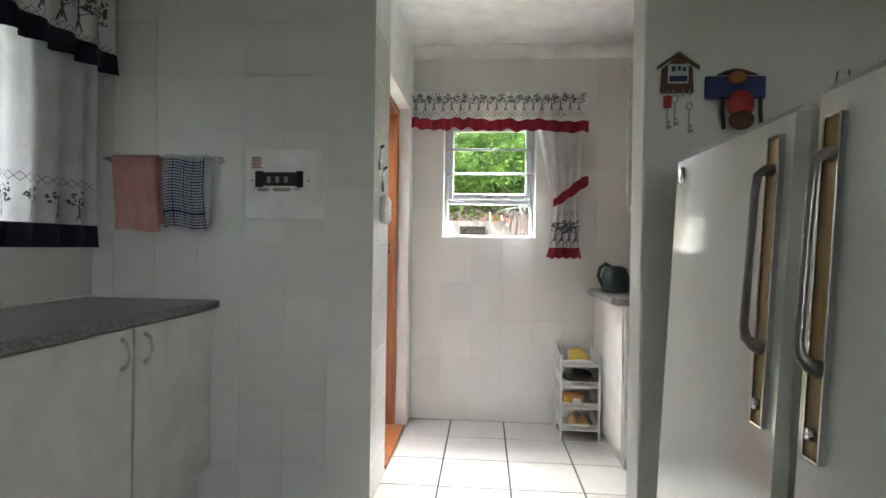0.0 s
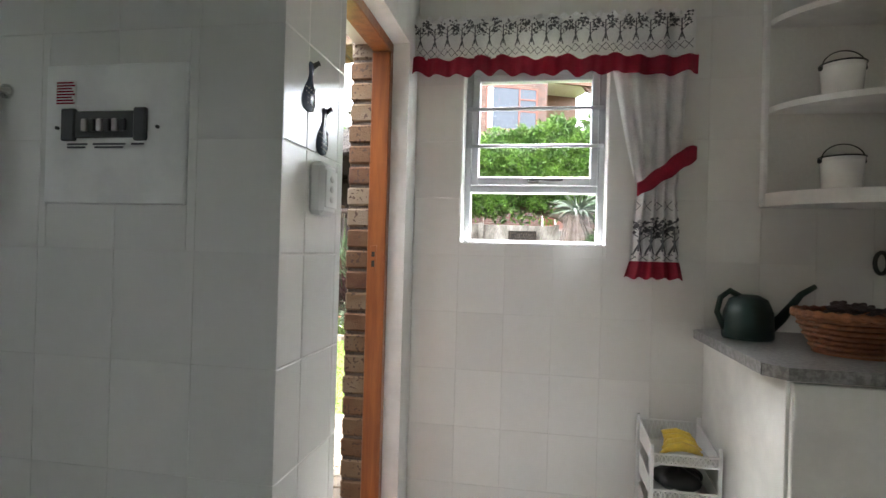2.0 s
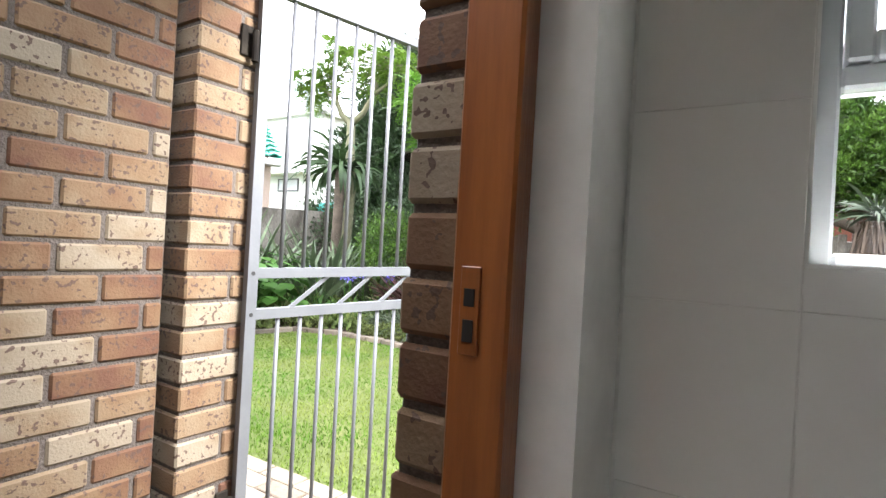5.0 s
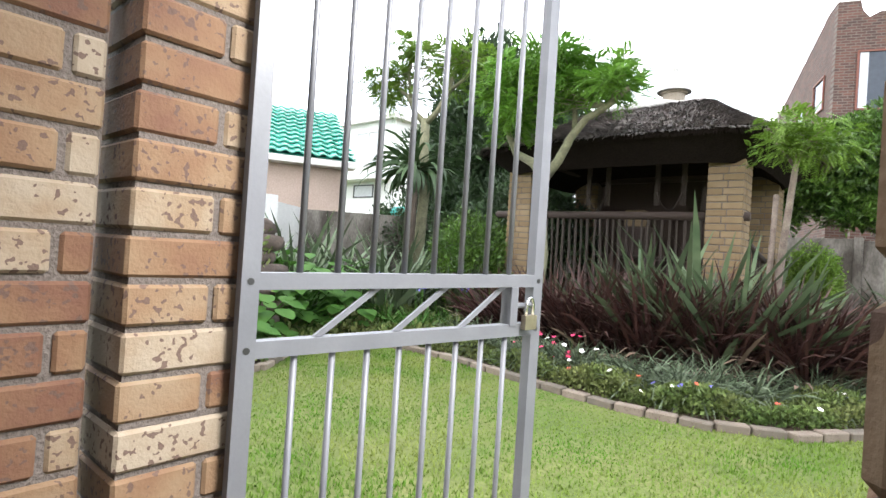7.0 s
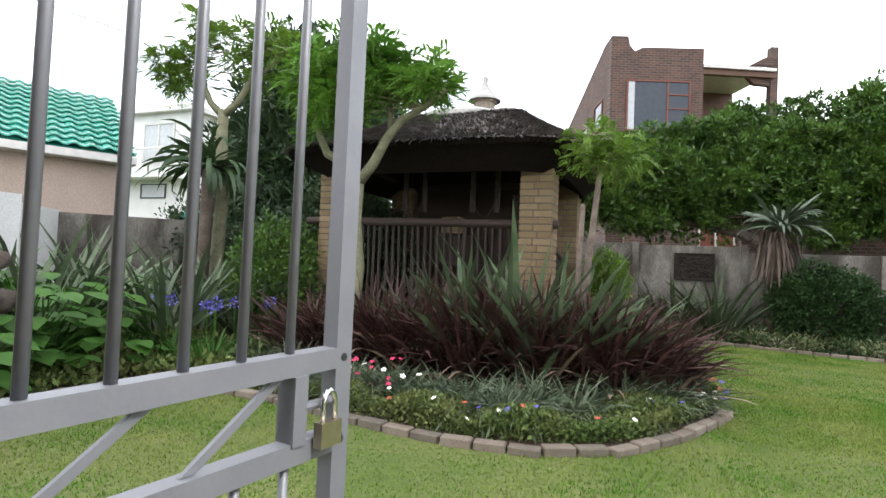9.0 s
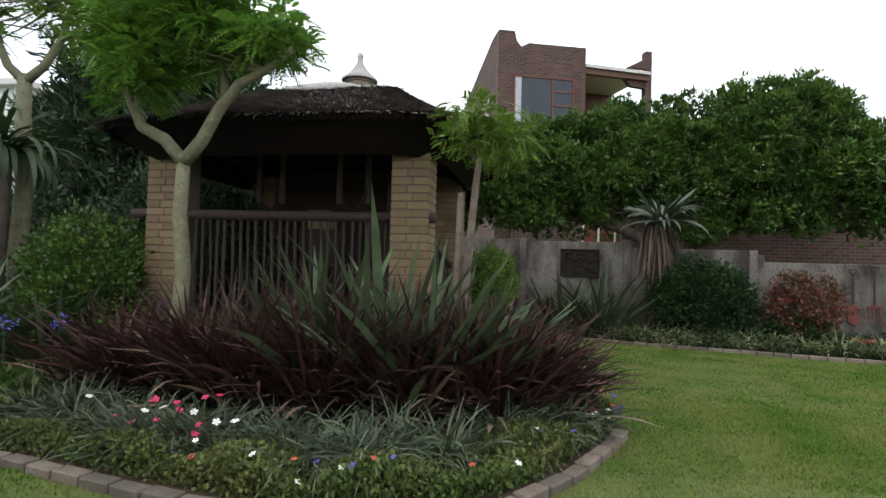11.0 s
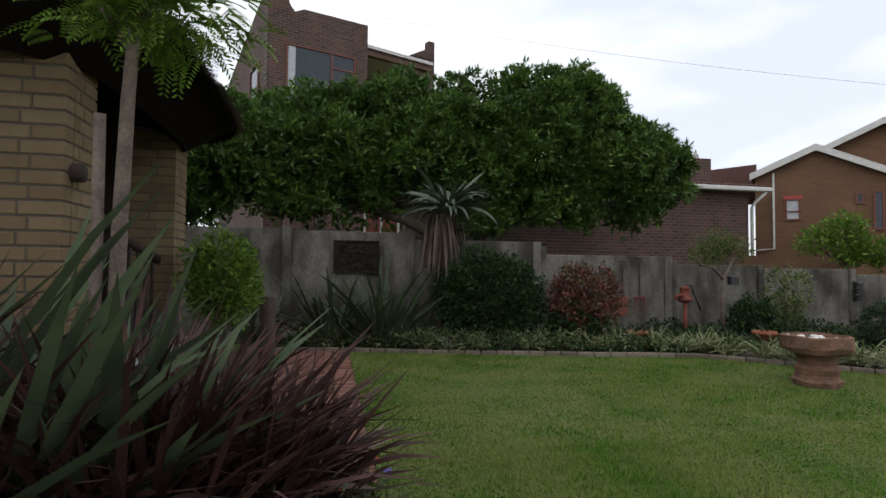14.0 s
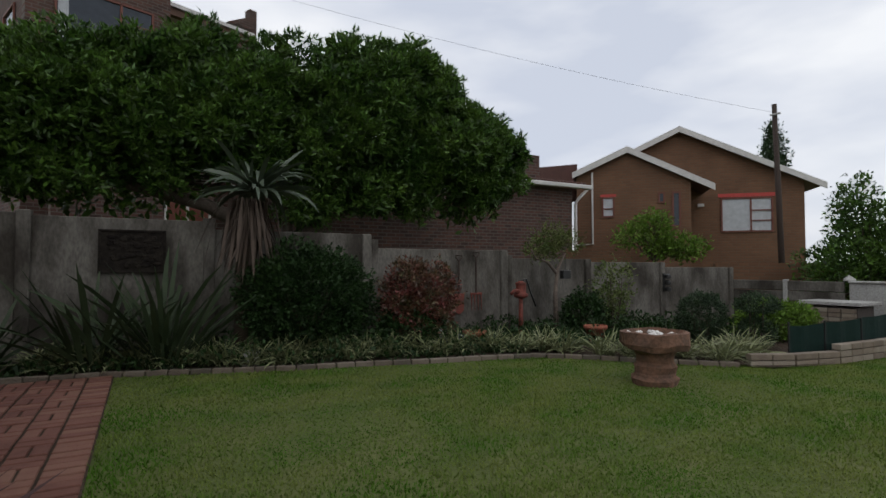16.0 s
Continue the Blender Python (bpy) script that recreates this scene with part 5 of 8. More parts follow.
for i in range(6):
    bn = thing("banana", (0.57, 3.28 + 0.02 * i, 0.437), "ripe yellow banana in the top tray", "banana", "bananas in the rack")
    o = 0.018 * i
    part("skin", G().tube([(0.50 + 0.01 * i, 3.25 + o, 0.45 + 0.012 * (i % 3)), (0.53, 3.24 + o, 0.475 + 0.012 * (i % 3)), (0.57, 3.235 + o, 0.485 + 0.01 * (i % 3)), (0.61, 3.24 + o, 0.475 + 0.01 * (i % 3)), (0.64, 3.25 + o, 0.455 + 0.012 * (i % 2))], [0.004, 0.014, 0.017, 0.014, 0.004], 8), M_BANANA, bn, "", True)
bag = thing("dark_bag", (0.57, 3.3, 0.312), "black plastic bag of vegetables in the second tray", "bag")
part("bag", G().grid(lambda u, w: (0.57 + 0.085 * math.sin(math.pi * w) * math.cos(6.283 * u) * (1 + 0.15 * math.sin(u * 31)), 3.3 + 0.085 * math.sin(math.pi * w) * math.sin(6.283 * u), 0.352 + 0.038 * math.cos(math.pi * w) * (1 + 0.2 * math.sin(u * 25))), 30, 12), M_BLACK, bag, "", True)
box1 = thing("carton", (0.55, 3.28, 0.187), "orange food carton in the third tray", "carton")
part("box", G().box(0.48, 3.235, 0.188, 0.60, 3.34, 0.25, 0.002), M_CARD, box1)
part("label_panel", G().box(0.535, 3.232, 0.20, 0.585, 3.2345, 0.235), M_PETALWHITE, box1, "white label")
part("label_panel", G().box(0.483, 3.232, 0.195, 0.505, 3.2345, 0.245), M_BANANA, box1, "yellow label")
for x, y in ((0.54, 3.27), (0.60, 3.25), (0.57, 3.33)):
    on = thing("onion", (x, y, 0.062), "brown onion in the bottom tray", "onion", "onions in the rack")
    part("bulb", G().lathe([(0.001, 0), (0.026, 0.006), (0.037, 0.028), (0.026, 0.052), (0.006, 0.064), (0.002, 0.078)], (x, y, 0.062), 18), M_ONION, on, "", True)

# ---- ground ----
GZ = 0.04
xs, ys = [-300, -2.0, -0.70, 1.6, 300], [-300, -3.2, 2.5, 3.76, 400]
g = G()
for i in range(4):
    for j in range(4):
        if (1 <= i <= 2 and j == 1) or (i == 2 and j == 2):
            continue
        g.add([(xs[i], ys[j], GZ), (xs[i + 1], ys[j], GZ), (xs[i + 1], ys[j + 1], GZ), (xs[i], ys[j + 1], GZ)], [(0, 1, 2, 3)])
structure("ground", g, M_LAWN, "short green lawn on level ground")

ISLAND_EDGE = [(-4.85, 5.3), (-4.9, 5.65), (-5.0, 5.95), (-5.42, 6.45), (-5.66, 7.0), (-5.5, 7.52), (-4.97, 7.7), (-4.18, 7.68), (-3.43, 7.53), (-2.8, 7.42), (-2.36, 7.38), (-1.85, 7.44), (-1.28, 7.75), (-0.92, 8.26), (-0.62, 8.9), (-0.47, 9.3)]
ISLAND = ISLAND_EDGE + [(-0.55, 9.75), (-1.6, 10.1), (-1.65, 15.2), (-11.9, 15.2), (-11.9, 5.3)]
BACK_EDGE = [(-1.9, 15.25), (-0.6, 15.1), (0.6, 14.7), (1.33, 14.48), (2.1, 14.35), (2.9, 14.12), (3.7, 13.97), (4.4, 13.78), (5.0, 13.25), (5.3, 12.85), (6.15, 12.0)]
BACK = BACK_EDGE + [(6.3, 11.75), (7.3, 11.56), (8.8, 11.7), (12.2, 11.9), (12.2, 16.05), (-1.9, 16.05)]


def soil(name, poly, z, label):
    bm = bmesh.new()
    vs = [bm.verts.new((x, y, z)) for x, y in poly]
    f = bm.faces.new(vs)
    bmesh.ops.triangulate(bm, faces=[f])
    if bm.faces and sum(q.normal.z for q in bm.faces) < 0:
        bmesh.ops.reverse_faces(bm, faces=bm.faces)
    me = bpy.data.meshes.new(name)
    bm.to_mesh(me)
    bm.free()
    me.materials.append(M_SOIL)
    return tagged(new(name, me), label, "planting bed", kind="structure")


soil("bed_island", ISLAND, GZ + 0.03, "dark soil of the planting bed")
soil("bed_back", BACK, GZ + 0.03, "dark soil of the bed along the wall")


def along(line, step):
    """Points and directions at even steps along a polyline."""
    out, carry = [], 0.0
    for (x0, y0), (x1, y1) in zip(line, line[1:]):
        d = math.hypot(x1 - x0, y1 - y0)
        t = carry
        while t < d:
            out.append((x0 + (x1 - x0) * t / d, y0 + (y1 - y0) * t / d, math.degrees(math.atan2(y1 - y0, x1 - x0))))
            t += step
        carry = t - d
    return out


# ---- lawn blades ----


def lawn(count, x0, x1, y0, y1, height, width, seed):
    r = np.random.RandomState(seed)
    x, y = r.uniform(x0, x1, count), r.uniform(y0, y1, count)
    keep = ~(inside(ISLAND, x, y) | inside(BACK, x, y)) & ~((x > -2.75) & (x < -0.6) & (y < 4.62)) & ~((x > -1.65) & (x < -0.5) & (y > 9.9) & (y < 15.1)) & ~((x > -0.8) & (y < 3.9))
    x, y = x[keep], y[keep]
    n = len(x)
    az, ln = r.uniform(0, 6.283, n), r.uniform(0.1, 0.9, n)
    h = height * r.uniform(0.5, 1.2, n) * (0.8 + 0.35 * np.sin(x * 1.7) * np.cos(y * 1.3))
    w = width * r.uniform(0.7, 1.3, n)
    dx, dy = np.cos(az), np.sin(az)
    a = np.stack([x - dy * w, y + dx * w, np.full(n, GZ)], 1)
    b = np.stack([x + dy * w, y - dx * w, np.full(n, GZ)], 1)
    c = np.stack([x + dx * h * ln, y + dy * h * ln, GZ + h * 0.8], 1)
    return np.stack([a, b, c], 1).reshape(-1, 3), np.arange(3 * n), np.full(n, 3)


tagged(raw_object("lawn_grass", join_raw([lawn(190000, -5.6, 3.5, 4.4, 10.5, 0.03, 0.0035, 5), lawn(190000, -1.0, 9.0, 8.5, 15.0, 0.035, 0.005, 6), lawn(50000, -7.0, 12, 3.8, 12, 0.035, 0.006, 8)]), M_GRASS), "short mown green grass blades", "grass", kind="stuff")

# ---- flax and border plants in the island bed ----
def clump(name, x, y, chunks, label, category, group, z=GZ + 0.03):
    """A strap-leaved plant: chunks of (material, blades, part name)."""
    t = thing(name, (x, y, z), label, category, group)
    for nm, raw, m, lab in chunks:
        tagged(raw_object(nm, raw, m, t, smooth=True), lab)
    return t


def leaf_parts(name, raw, segs, material, parent):
    """Each strap leaf of a raw batch as a part of its own."""
    nv, nf = 2 * (segs + 1), segs
    lp = np.array(raw[1])[:4 * nf]
    for k in range(len(raw[0]) // nv):
        raw_object(name, (raw[0][k * nv:(k + 1) * nv], lp, np.full(nf, 4)), material, parent, smooth=True)


def flax(x, y, n, length, width, spread, droop, seed, base, material, label, group):
    t = thing("green_flax", (x, y, GZ + 0.03), label, "flax", group)
    leaf_parts("leaf", blades((x, y, GZ + 0.03), n, length, width, spread, droop, seed, base), 5, material, t)


RED = [(-1.1, 9.25, 0.78), (-1.5, 8.98, 0.95), (-2.1, 8.85, 1.0), (-2.7, 8.75, 1.05), (-3.35, 8.75, 1.05), (-3.9, 8.9, 1.0), (-4.6, 8.85, 0.85), (-1.6, 9.35, 1.0), (-2.5, 9.2, 1.1)]
for i, (x, y, s) in enumerate(RED):
    clump("bronze_flax", x, y, [("foliage", blades((x, y + 0.18, GZ + 0.03), 420, 1.18 * s, 0.027, 44, 0.75, 100 + i, 0.1, lo=0.0), M_FLAXRED, ""), ("dry_leaf", blades((x, y + 0.1, GZ + 0.05), 26, 1.0 * s, 0.036, 66, 0.9, 140 + i, 0.1), M_FLAXPALE, "pale dry blades")], "bronze-red flax clump with arching strap leaves", "flax", "bronze flax in the bed")
for i, (x, y, s) in enumerate([(-2.4, 9.25, 1.8), (-2.85, 9.3, 1.6), (-1.7, 9.3, 1.5), (-2.0, 9.2, 1.65), (-3.25, 9.3, 1.3), (-2.2, 9.05, 1.4)]):
    flax(x, y, 54, s * 0.96, 0.066, 46, 0.35, 200 + i, 0.08, M_FLAXGREEN, "tall grey-green flax with stiff blades", "green flax in the bed")
rr = random.Random(5)
for i in range(19):
    t = i / 18
    x = -4.75 + 4.0 * t + rr.uniform(-0.08, 0.08)
    y = 8.28 - 0.22 * math.sin(t * 3.14) + rr.uniform(-0.15, 0.15) + (0.9 * max(0, t - 0.72) / 0.28)
    clump("liriope", x, y, [("foliage", blades((x, y, GZ + 0.03), 260, 0.48, 0.012, 60, 1.5, 300 + i, 0.07), M_LIRIOPE, "")], "silvery green lily turf clump", "lily turf", "lily turf edging the flax")

def ground_cover(poly_fn, n, size, seed, spread):
    p = poly_fn(np.random.RandomState(seed), n)
    nrm = np.tile(np.array([0, 0, 1.0]), (len(p), 1))
    return leaves(p, nrm, size, 0.55, seed, tilt=spread)


def front_border(r, n):
    t = r.uniform(0, 1, n)
    e = np.array(ISLAND_EDGE[6:] + [(-0.5, 9.7)])
    k = t * (len(e) - 1)
    i = np.minimum(k.astype(int), len(e) - 2)
    f = (k - i)[:, None]
    c = np.array([-2.6, 10.5])
    p = e[i] * (1 - f) + e[i + 1] * f
    d = c - p
    d /= np.linalg.norm(d, axis=1)[:, None]
    q = p + d * (0.1 + r.uniform(0, 0.62, n) ** 1.1)[:, None]
    bump = 0.1 + 0.12 * np.abs(np.sin(q[:, 0] * 4.1) * np.cos(q[:, 1] * 3.3))
    return np.stack([q[:, 0], q[:, 1], GZ + 0.03 + r.uniform(0, 1, n) * bump], 1)


tagged(raw_object("ground_cover", ground_cover(front_border, 34000, 0.036, 12, 1.0), M_GROUNDLEAF), "low mixed green ground cover behind the edging", "ground cover", kind="stuff")


def west_bed(r, n):
    x, y = r.uniform(-9, -4.8, n), r.uniform(5.5, 10.5, n)
    k = inside(ISLAND, x, y)
    x, y = x[k], y[k]
    return np.stack([x, y, GZ + 0.03 + r.uniform(0, 1, len(x)) * (0.12 + 0.2 * np.abs(np.sin(x * 2.3) * np.cos(y * 2.9)))], 1)


tagged(raw_object("ground_cover", ground_cover(west_bed, 26000, 0.07, 13, 0.9), M_GROUNDLEAF), "low mixed green plants in the far bed", "ground cover", kind="stuff")


def flower(x, y, z, s, material, label, seed):
    t = thing("flower", (x, y, GZ + 0.03), label, "flower", "border flowers")
    r = random.Random(seed)
    part("stem", G().tube([(x, y, GZ + 0.03), (x + 0.01, y, z)], 0.002, 4), M_GROUNDLEAF, t)
    g = G()
    tx, ty = r.uniform(-0.4, 0.4), r.uniform(-0.9, -0.2)
    for k in range(5):
        a = 2 * math.pi * k / 5 + seed
        p = [(x + 0.01, y, z)]
        for da, rr_ in ((-0.5, 0.75), (-0.25, 1.0), (0.25, 1.0), (0.5, 0.75)):
            u, w = s * rr_ * math.cos(a + da), s * rr_ * math.sin(a + da)
            p.append((x + 0.01 + u, y + w * 0.75 + 0.002, z - ty * w * 0.7 + tx * u + 0.15 * s))
        g.add(p, [(0, 1, 2, 3, 4)])
    part("petals", g, material, t)


rf = random.Random(21)
spots = [(-3.55, 7.85), (-3.5, 7.9), (-3.3, 7.8), (-3.05, 7.75), (-2.95, 7.8), (-2.75, 7.66), (-3.75, 7.95), (-3.2, 7.95), (-3.9, 7.9)]
for i, (x, y) in enumerate(spots):
    flower(x, y, GZ + 0.26 + 0.06 * (i % 3), 0.026, M_PETALWHITE if i % 3 else M_PETALRED, "white petunia in the border" if i % 3 else "crimson petunia in the border", i)
for i in range(9):
    flower(-3.5 + 0.05 * i + rf.uniform(-0.1, 0.1), 8.0 + rf.uniform(-0.12, 0.12), GZ + 0.3 + rf.uniform(-0.12, 0.14), 0.024, M_PETALRED, "crimson petunia in the border", 30 + i)
for i in range(22):
    t = rf.uniform(0.35, 1.0)
    p = ISLAND_EDGE[int(6 + t * 9)]
    m, lab = ((M_PETALWHITE, "white petunia in the border"), (M_PETALWHITE, "white petunia in the border"), (M_PETALBLUE, "violet pansy in the border"), (M_PETALORANGE, "orange-red bedding flower in the border"))[i % 4]
    flower(p[0] + rf.uniform(-0.25, 0.1), p[1] + rf.uniform(0.1, 0.35), GZ + 0.14 + rf.uniform(0, 0.12), 0.02, m, lab, 50 + i)
for i in range(14):
    flower(-0.62 + rf.uniform(-0.12, 0.12), 9.55 + rf.uniform(-0.3, 0.35), GZ + 0.12 + rf.uniform(0, 0.16), 0.028, M_PETALORANGE if i % 3 else M_PETALBLUE, "orange-red bedding flower by the path" if i % 3 else "violet pansy by the path", 80 + i)

# ---- trees ----
def limb(g, pts, r0, r1, n=8):
    k = len(pts)
    g.tube(pts, [r0 + (r1 - r0) * i / (k - 1) for i in range(k)], n)


def twigs(g, blobs, root, n, seed, r0=0.012):
    r = random.Random(seed)
    for k in range(n):
        b = r.choice(blobs)
        e = (b[0] + r.uniform(-0.8, 0.8) * b[3], b[1] + r.uniform(-0.8, 0.8) * b[4], b[2] + r.uniform(-0.6, 0.7) * b[5])
        s = r.choice(root)
        m = tuple((s[i] + e[i]) / 2 + r.uniform(-0.08, 0.08) for i in range(3))
        g.tube([s, m, e], [r0, r0 * 0.7, r0 * 0.3], 5)


tree = thing("fever_tree", (-4.2, 9.15, GZ), "forked pale-barked thorn tree with feathery leaves", "tree")
g = G()
limb(g, [(-4.2, 9.15, GZ), (-4.22, 9.15, 0.6), (-4.18, 9.15, 1.2), (-4.24, 9.15, 1.7), (-4.22, 9.15, 2.22)], 0.078, 0.058, 10)
limb(g, [(-4.22, 9.15, 2.15), (-4.42, 9.15, 2.36), (-4.66, 9.15, 2.48), (-4.8, 9.15, 2.75), (-4.9, 9.15, 3.1), (-5.0, 9.2, 3.5)], 0.065, 0.025, 8)
limb(g, [(-4.22, 9.15, 2.15), (-4.05, 9.15, 2.35), (-3.9, 9.15, 2.62), (-3.7, 9.12, 2.82), (-3.45, 9.1, 2.92), (-3.2, 9.1, 3.1)], 0.065, 0.03, 8)
limb(g, [(-3.85, 9.15, 2.68), (-3.9, 9.2, 3.0), (-4.05, 9.2, 3.4)], 0.04, 0.015, 6)
FT = [(-4.5, 9.2, 3.35, 0.5, 0.45, 0.36), (-3.75, 9.15, 3.3, 0.45, 0.45, 0.28), (-3.4, 9.1, 3.2, 0.28, 0.3, 0.2), (-4.85, 9.2, 3.25, 0.28, 0.35, 0.3), (-4.2, 9.2, 3.6, 0.5, 0.45, 0.2), (-4.5, 9.0, 2.95, 0.3, 0.3, 0.3)]
twigs(g, FT, [(-4.9, 9.15, 3.1), (-3.45, 9.1, 2.92), (-4.05, 9.2, 3.4), (-5.0, 9.2, 3.5)], 40, 4)
part("trunk", g, M_BARK, tree, "pale green-grey bark", True)
raw_object("crown", fronds(FT, 46, 2300, 0.19, 9, 0.055, 31), M_LEAFBRIGHT, tree)

st = thing("sapling", (-1.86, 10.0, GZ), "young thorn tree tied to a grey stake", "tree")
g = G()
limb(g, [(-1.86, 10.0, GZ), (-1.82, 9.85, 0.8), (-1.74, 9.65, 1.5), (-1.68, 9.52, 2.0), (-1.64, 9.45, 2.3)], 0.045, 0.025, 8)
limb(g, [(-1.64, 9.45, 2.25), (-1.55, 9.45, 2.45), (-1.42, 9.45, 2.55)], 0.02, 0.008, 6)
limb(g, [(-1.66, 9.48, 2.2), (-1.8, 9.5, 2.4), (-1.95, 9.5, 2.6)], 0.02, 0.008, 6)
ST = [(-1.52, 9.45, 2.4, 0.14, 0.16, 0.12), (-1.78, 9.48, 2.44, 0.14, 0.16, 0.12), (-1.65, 9.45, 2.58, 0.16, 0.16, 0.12), (-1.38, 9.42, 2.45, 0.1, 0.12, 0.1)]
twigs(g, ST, [(-1.42, 9.45, 2.55), (-1.95, 9.5, 2.6), (-1.64, 9.45, 2.3)], 18, 9, 0.007)
part("trunk", g, M_STEMGREY, st, "grey twisted stem", True)
raw_object("crown", fronds(ST, 18, 480, 0.14, 9, 0.038, 33), M_LIME, st)
stake = single("stake", G().tube([(-1.93, 9.95, GZ), (-1.86, 9.72, 1.2), (-1.82, 9.6, 1.95)], [0.03, 0.028, 0.026], 8), M_STEMGREY, "grey timber stake beside the young tree", "stake", at=(-1.93, 9.95, GZ), smooth=True)

# great tree leaning over the boundary wall
ht = thing("hedge_tree", (1.8, 17.6, GZ), "wide dense evergreen tree spreading over the wall", "tree")
HT = [(-3.0, 17.2, 3.3, 1.3, 1.1, 0.95), (-1.6, 17.0, 3.55, 1.3, 1.1, 1.15), (-0.2, 16.9, 3.6, 1.4, 1.2, 1.2), (1.2, 16.9, 3.7, 1.4, 1.2, 1.3), (2.6, 16.9, 3.95, 1.4, 1.2, 1.35), (3.8, 16.9, 4.0, 1.3, 1.2, 1.35), (4.9, 16.9, 3.75, 1.2, 1.2, 1.25), (5.65, 17.0, 3.2, 0.9, 1.1, 0.95), (3.4, 16.8, 2.9, 1.6, 1.0, 0.8), (5.2, 16.8, 2.75, 1.3, 1.0, 0.7), (0.4, 16.7, 2.95, 1.8, 1.0, 0.75), (-1.8, 16.9, 2.9, 1.5, 1.0, 0.65), (-4.2, 17.6, 2.9, 1.0, 1.0, 0.8)]
g = G()
limb(g, [(1.9, 17.6, GZ), (1.8, 17.5, 1.0), (1.5, 17.3, 1.8), (0.6, 17.3, 2.25), (-0.8, 17.4, 2.6), (-2.4, 17.5, 2.9)], 0.2, 0.05, 9)
limb(g, [(1.9, 17.6, 0.9), (2.3, 17.4, 1.9), (3.2, 17.4, 2.5), (4.6, 17.4, 3.0)], 0.16, 0.05, 8)
limb(g, [(2.0, 17.6, 0.8), (1.9, 17.4, 2.2), (2.2, 17.2, 3.2)], 0.14, 0.05, 8)
twigs(g, [(b[0], b[1] + 0.7, b[2] - 0.25, b[3] * 0.8, b[4] * 0.5, b[5] * 0.6) for b in HT], [(-0.8, 17.5, 2.65), (0.6, 17.5, 2.5), (3.2, 17.5, 2.7), (4.6, 17.4, 3.0), (2.2, 17.5, 3.2), (-2.4, 17.5, 2.9)], 60, 6, 0.02)
part("trunk", g, M_BARKDARK, ht, "dark crooked limbs", True)
HTOP = [(-4.8, 3.5), (-2.9, 4.35), (-2.4, 4.65), (-1.6, 4.8), (-0.7, 4.8), (0.3, 5.25), (1.1, 5.0), (2.2, 5.4), (3.0, 5.5), (3.84, 5.75), (4.7, 5.3), (5.5, 4.75), (6.0, 4.35), (6.6, 3.85)]
hr = np.random.RandomState(40)
HTSUB, HTCORE = [], []
for i in range(380):
    x = hr.uniform(-4.8, 6.4)
    top = np.interp(x, [p[0] for p in HTOP], [p[1] for p in HTOP]) + hr.uniform(-0.12, 0.12)
    low = 2.08 + 0.12 * math.sin(x * 2.1) + (0.25 if x > 5.9 else 0.0)
    f = hr.rand() ** 0.75
    rad = hr.uniform(0.22, 0.46) * (0.7 if x > 5.8 else 1.0)
    z = low + 0.2 + f * (top - low - 0.2 - rad * 0.8)
    y = 17.25 - 0.75 * math.sin(math.pi * min(1, 0.12 + 0.8 * f)) + hr.uniform(0, 0.5)
    HTSUB.append((x, y, z, rad, rad, rad * 0.75))
    if i % 3 == 0 and x < 5.9:
        HTCORE.append((x, y + 0.75, min(z, top - 0.75), 0.55, 0.45, 0.4))
raw_object("crown", join_raw([tufts(HTSUB, 17000, 12, 0.03, 0.12, 41, 0.3, 0.35, 0.25, 1.0, 0.5), tufts(HTCORE, 4600, 7, 0.12, 0.17, 42, 0.45, 0.6, 0.2, 0.8, 0.0)]), M_LEAF, ht)

# trees of the far corner
tt2 = thing("thorn_tree", (-8.0, 11.0, GZ), "tall pale-stemmed thorn tree in the far bed", "tree")
g = G()
limb(g, [(-7.95, 11.0, GZ), (-8.02, 11.0, 1.2), (-7.96, 11.0, 2.3), (-8.05, 11.0, 3.2), (-8.05, 11.0, 3.75)], 0.12, 0.085, 10)
limb(g, [(-8.05, 11, 3.65), (-8.35, 11, 3.9), (-8.55, 11, 4.25), (-8.95, 11, 4.5), (-9.5, 11, 4.7)], 0.07, 0.025, 7)
limb(g, [(-8.5, 11, 4.2), (-8.6, 11, 4.7), (-8.5, 11, 5.15)], 0.045, 0.015, 6)
limb(g, [(-8.05, 11, 3.65), (-7.75, 11, 3.85), (-7.5, 11, 4.2), (-7.35, 11, 4.7), (-7.5, 11, 5.05)], 0.07, 0.02, 7)
limb(g, [(-7.5, 11, 4.2), (-7.1, 11, 4.4), (-6.8, 11, 4.7)], 0.04, 0.015, 6)
TT = [(-9.5, 11, 4.75, 0.5, 0.5, 0.22), (-8.9, 11, 4.7, 0.45, 0.45, 0.2), (-8.5, 11, 5.15, 0.4, 0.4, 0.2), (-7.6, 11, 5.0, 0.45, 0.45, 0.25), (-7.0, 11, 4.65, 0.4, 0.4, 0.25), (-8.9, 11, 4.3, 0.4, 0.4, 0.16), (-7.6, 11, 4.4, 0.4, 0.4, 0.2)]
twigs(g, TT, [(-9.5, 11, 4.7), (-8.5, 11, 5.1), (-7.4, 11, 4.8), (-6.8, 11, 4.7)], 34, 12, 0.014)
part("trunk", g, M_BARK, tt2, "pale grey bark", True)
raw_object("crown", fronds(TT, 40, 900, 0.24, 8, 0.075, 51), M_LIME, tt2)
ta = thing("tree_aloe", (-8.05, 10.7, GZ), "tree aloe with drooping dark rosette", "aloe")
part("stem", G().tube([(-8.05, 10.7, GZ), (-8.0, 10.7, 1.5), (-7.98, 10.7, 2.7)], [0.12, 0.1, 0.11], 9), M_BARKDARK, ta, "", True)
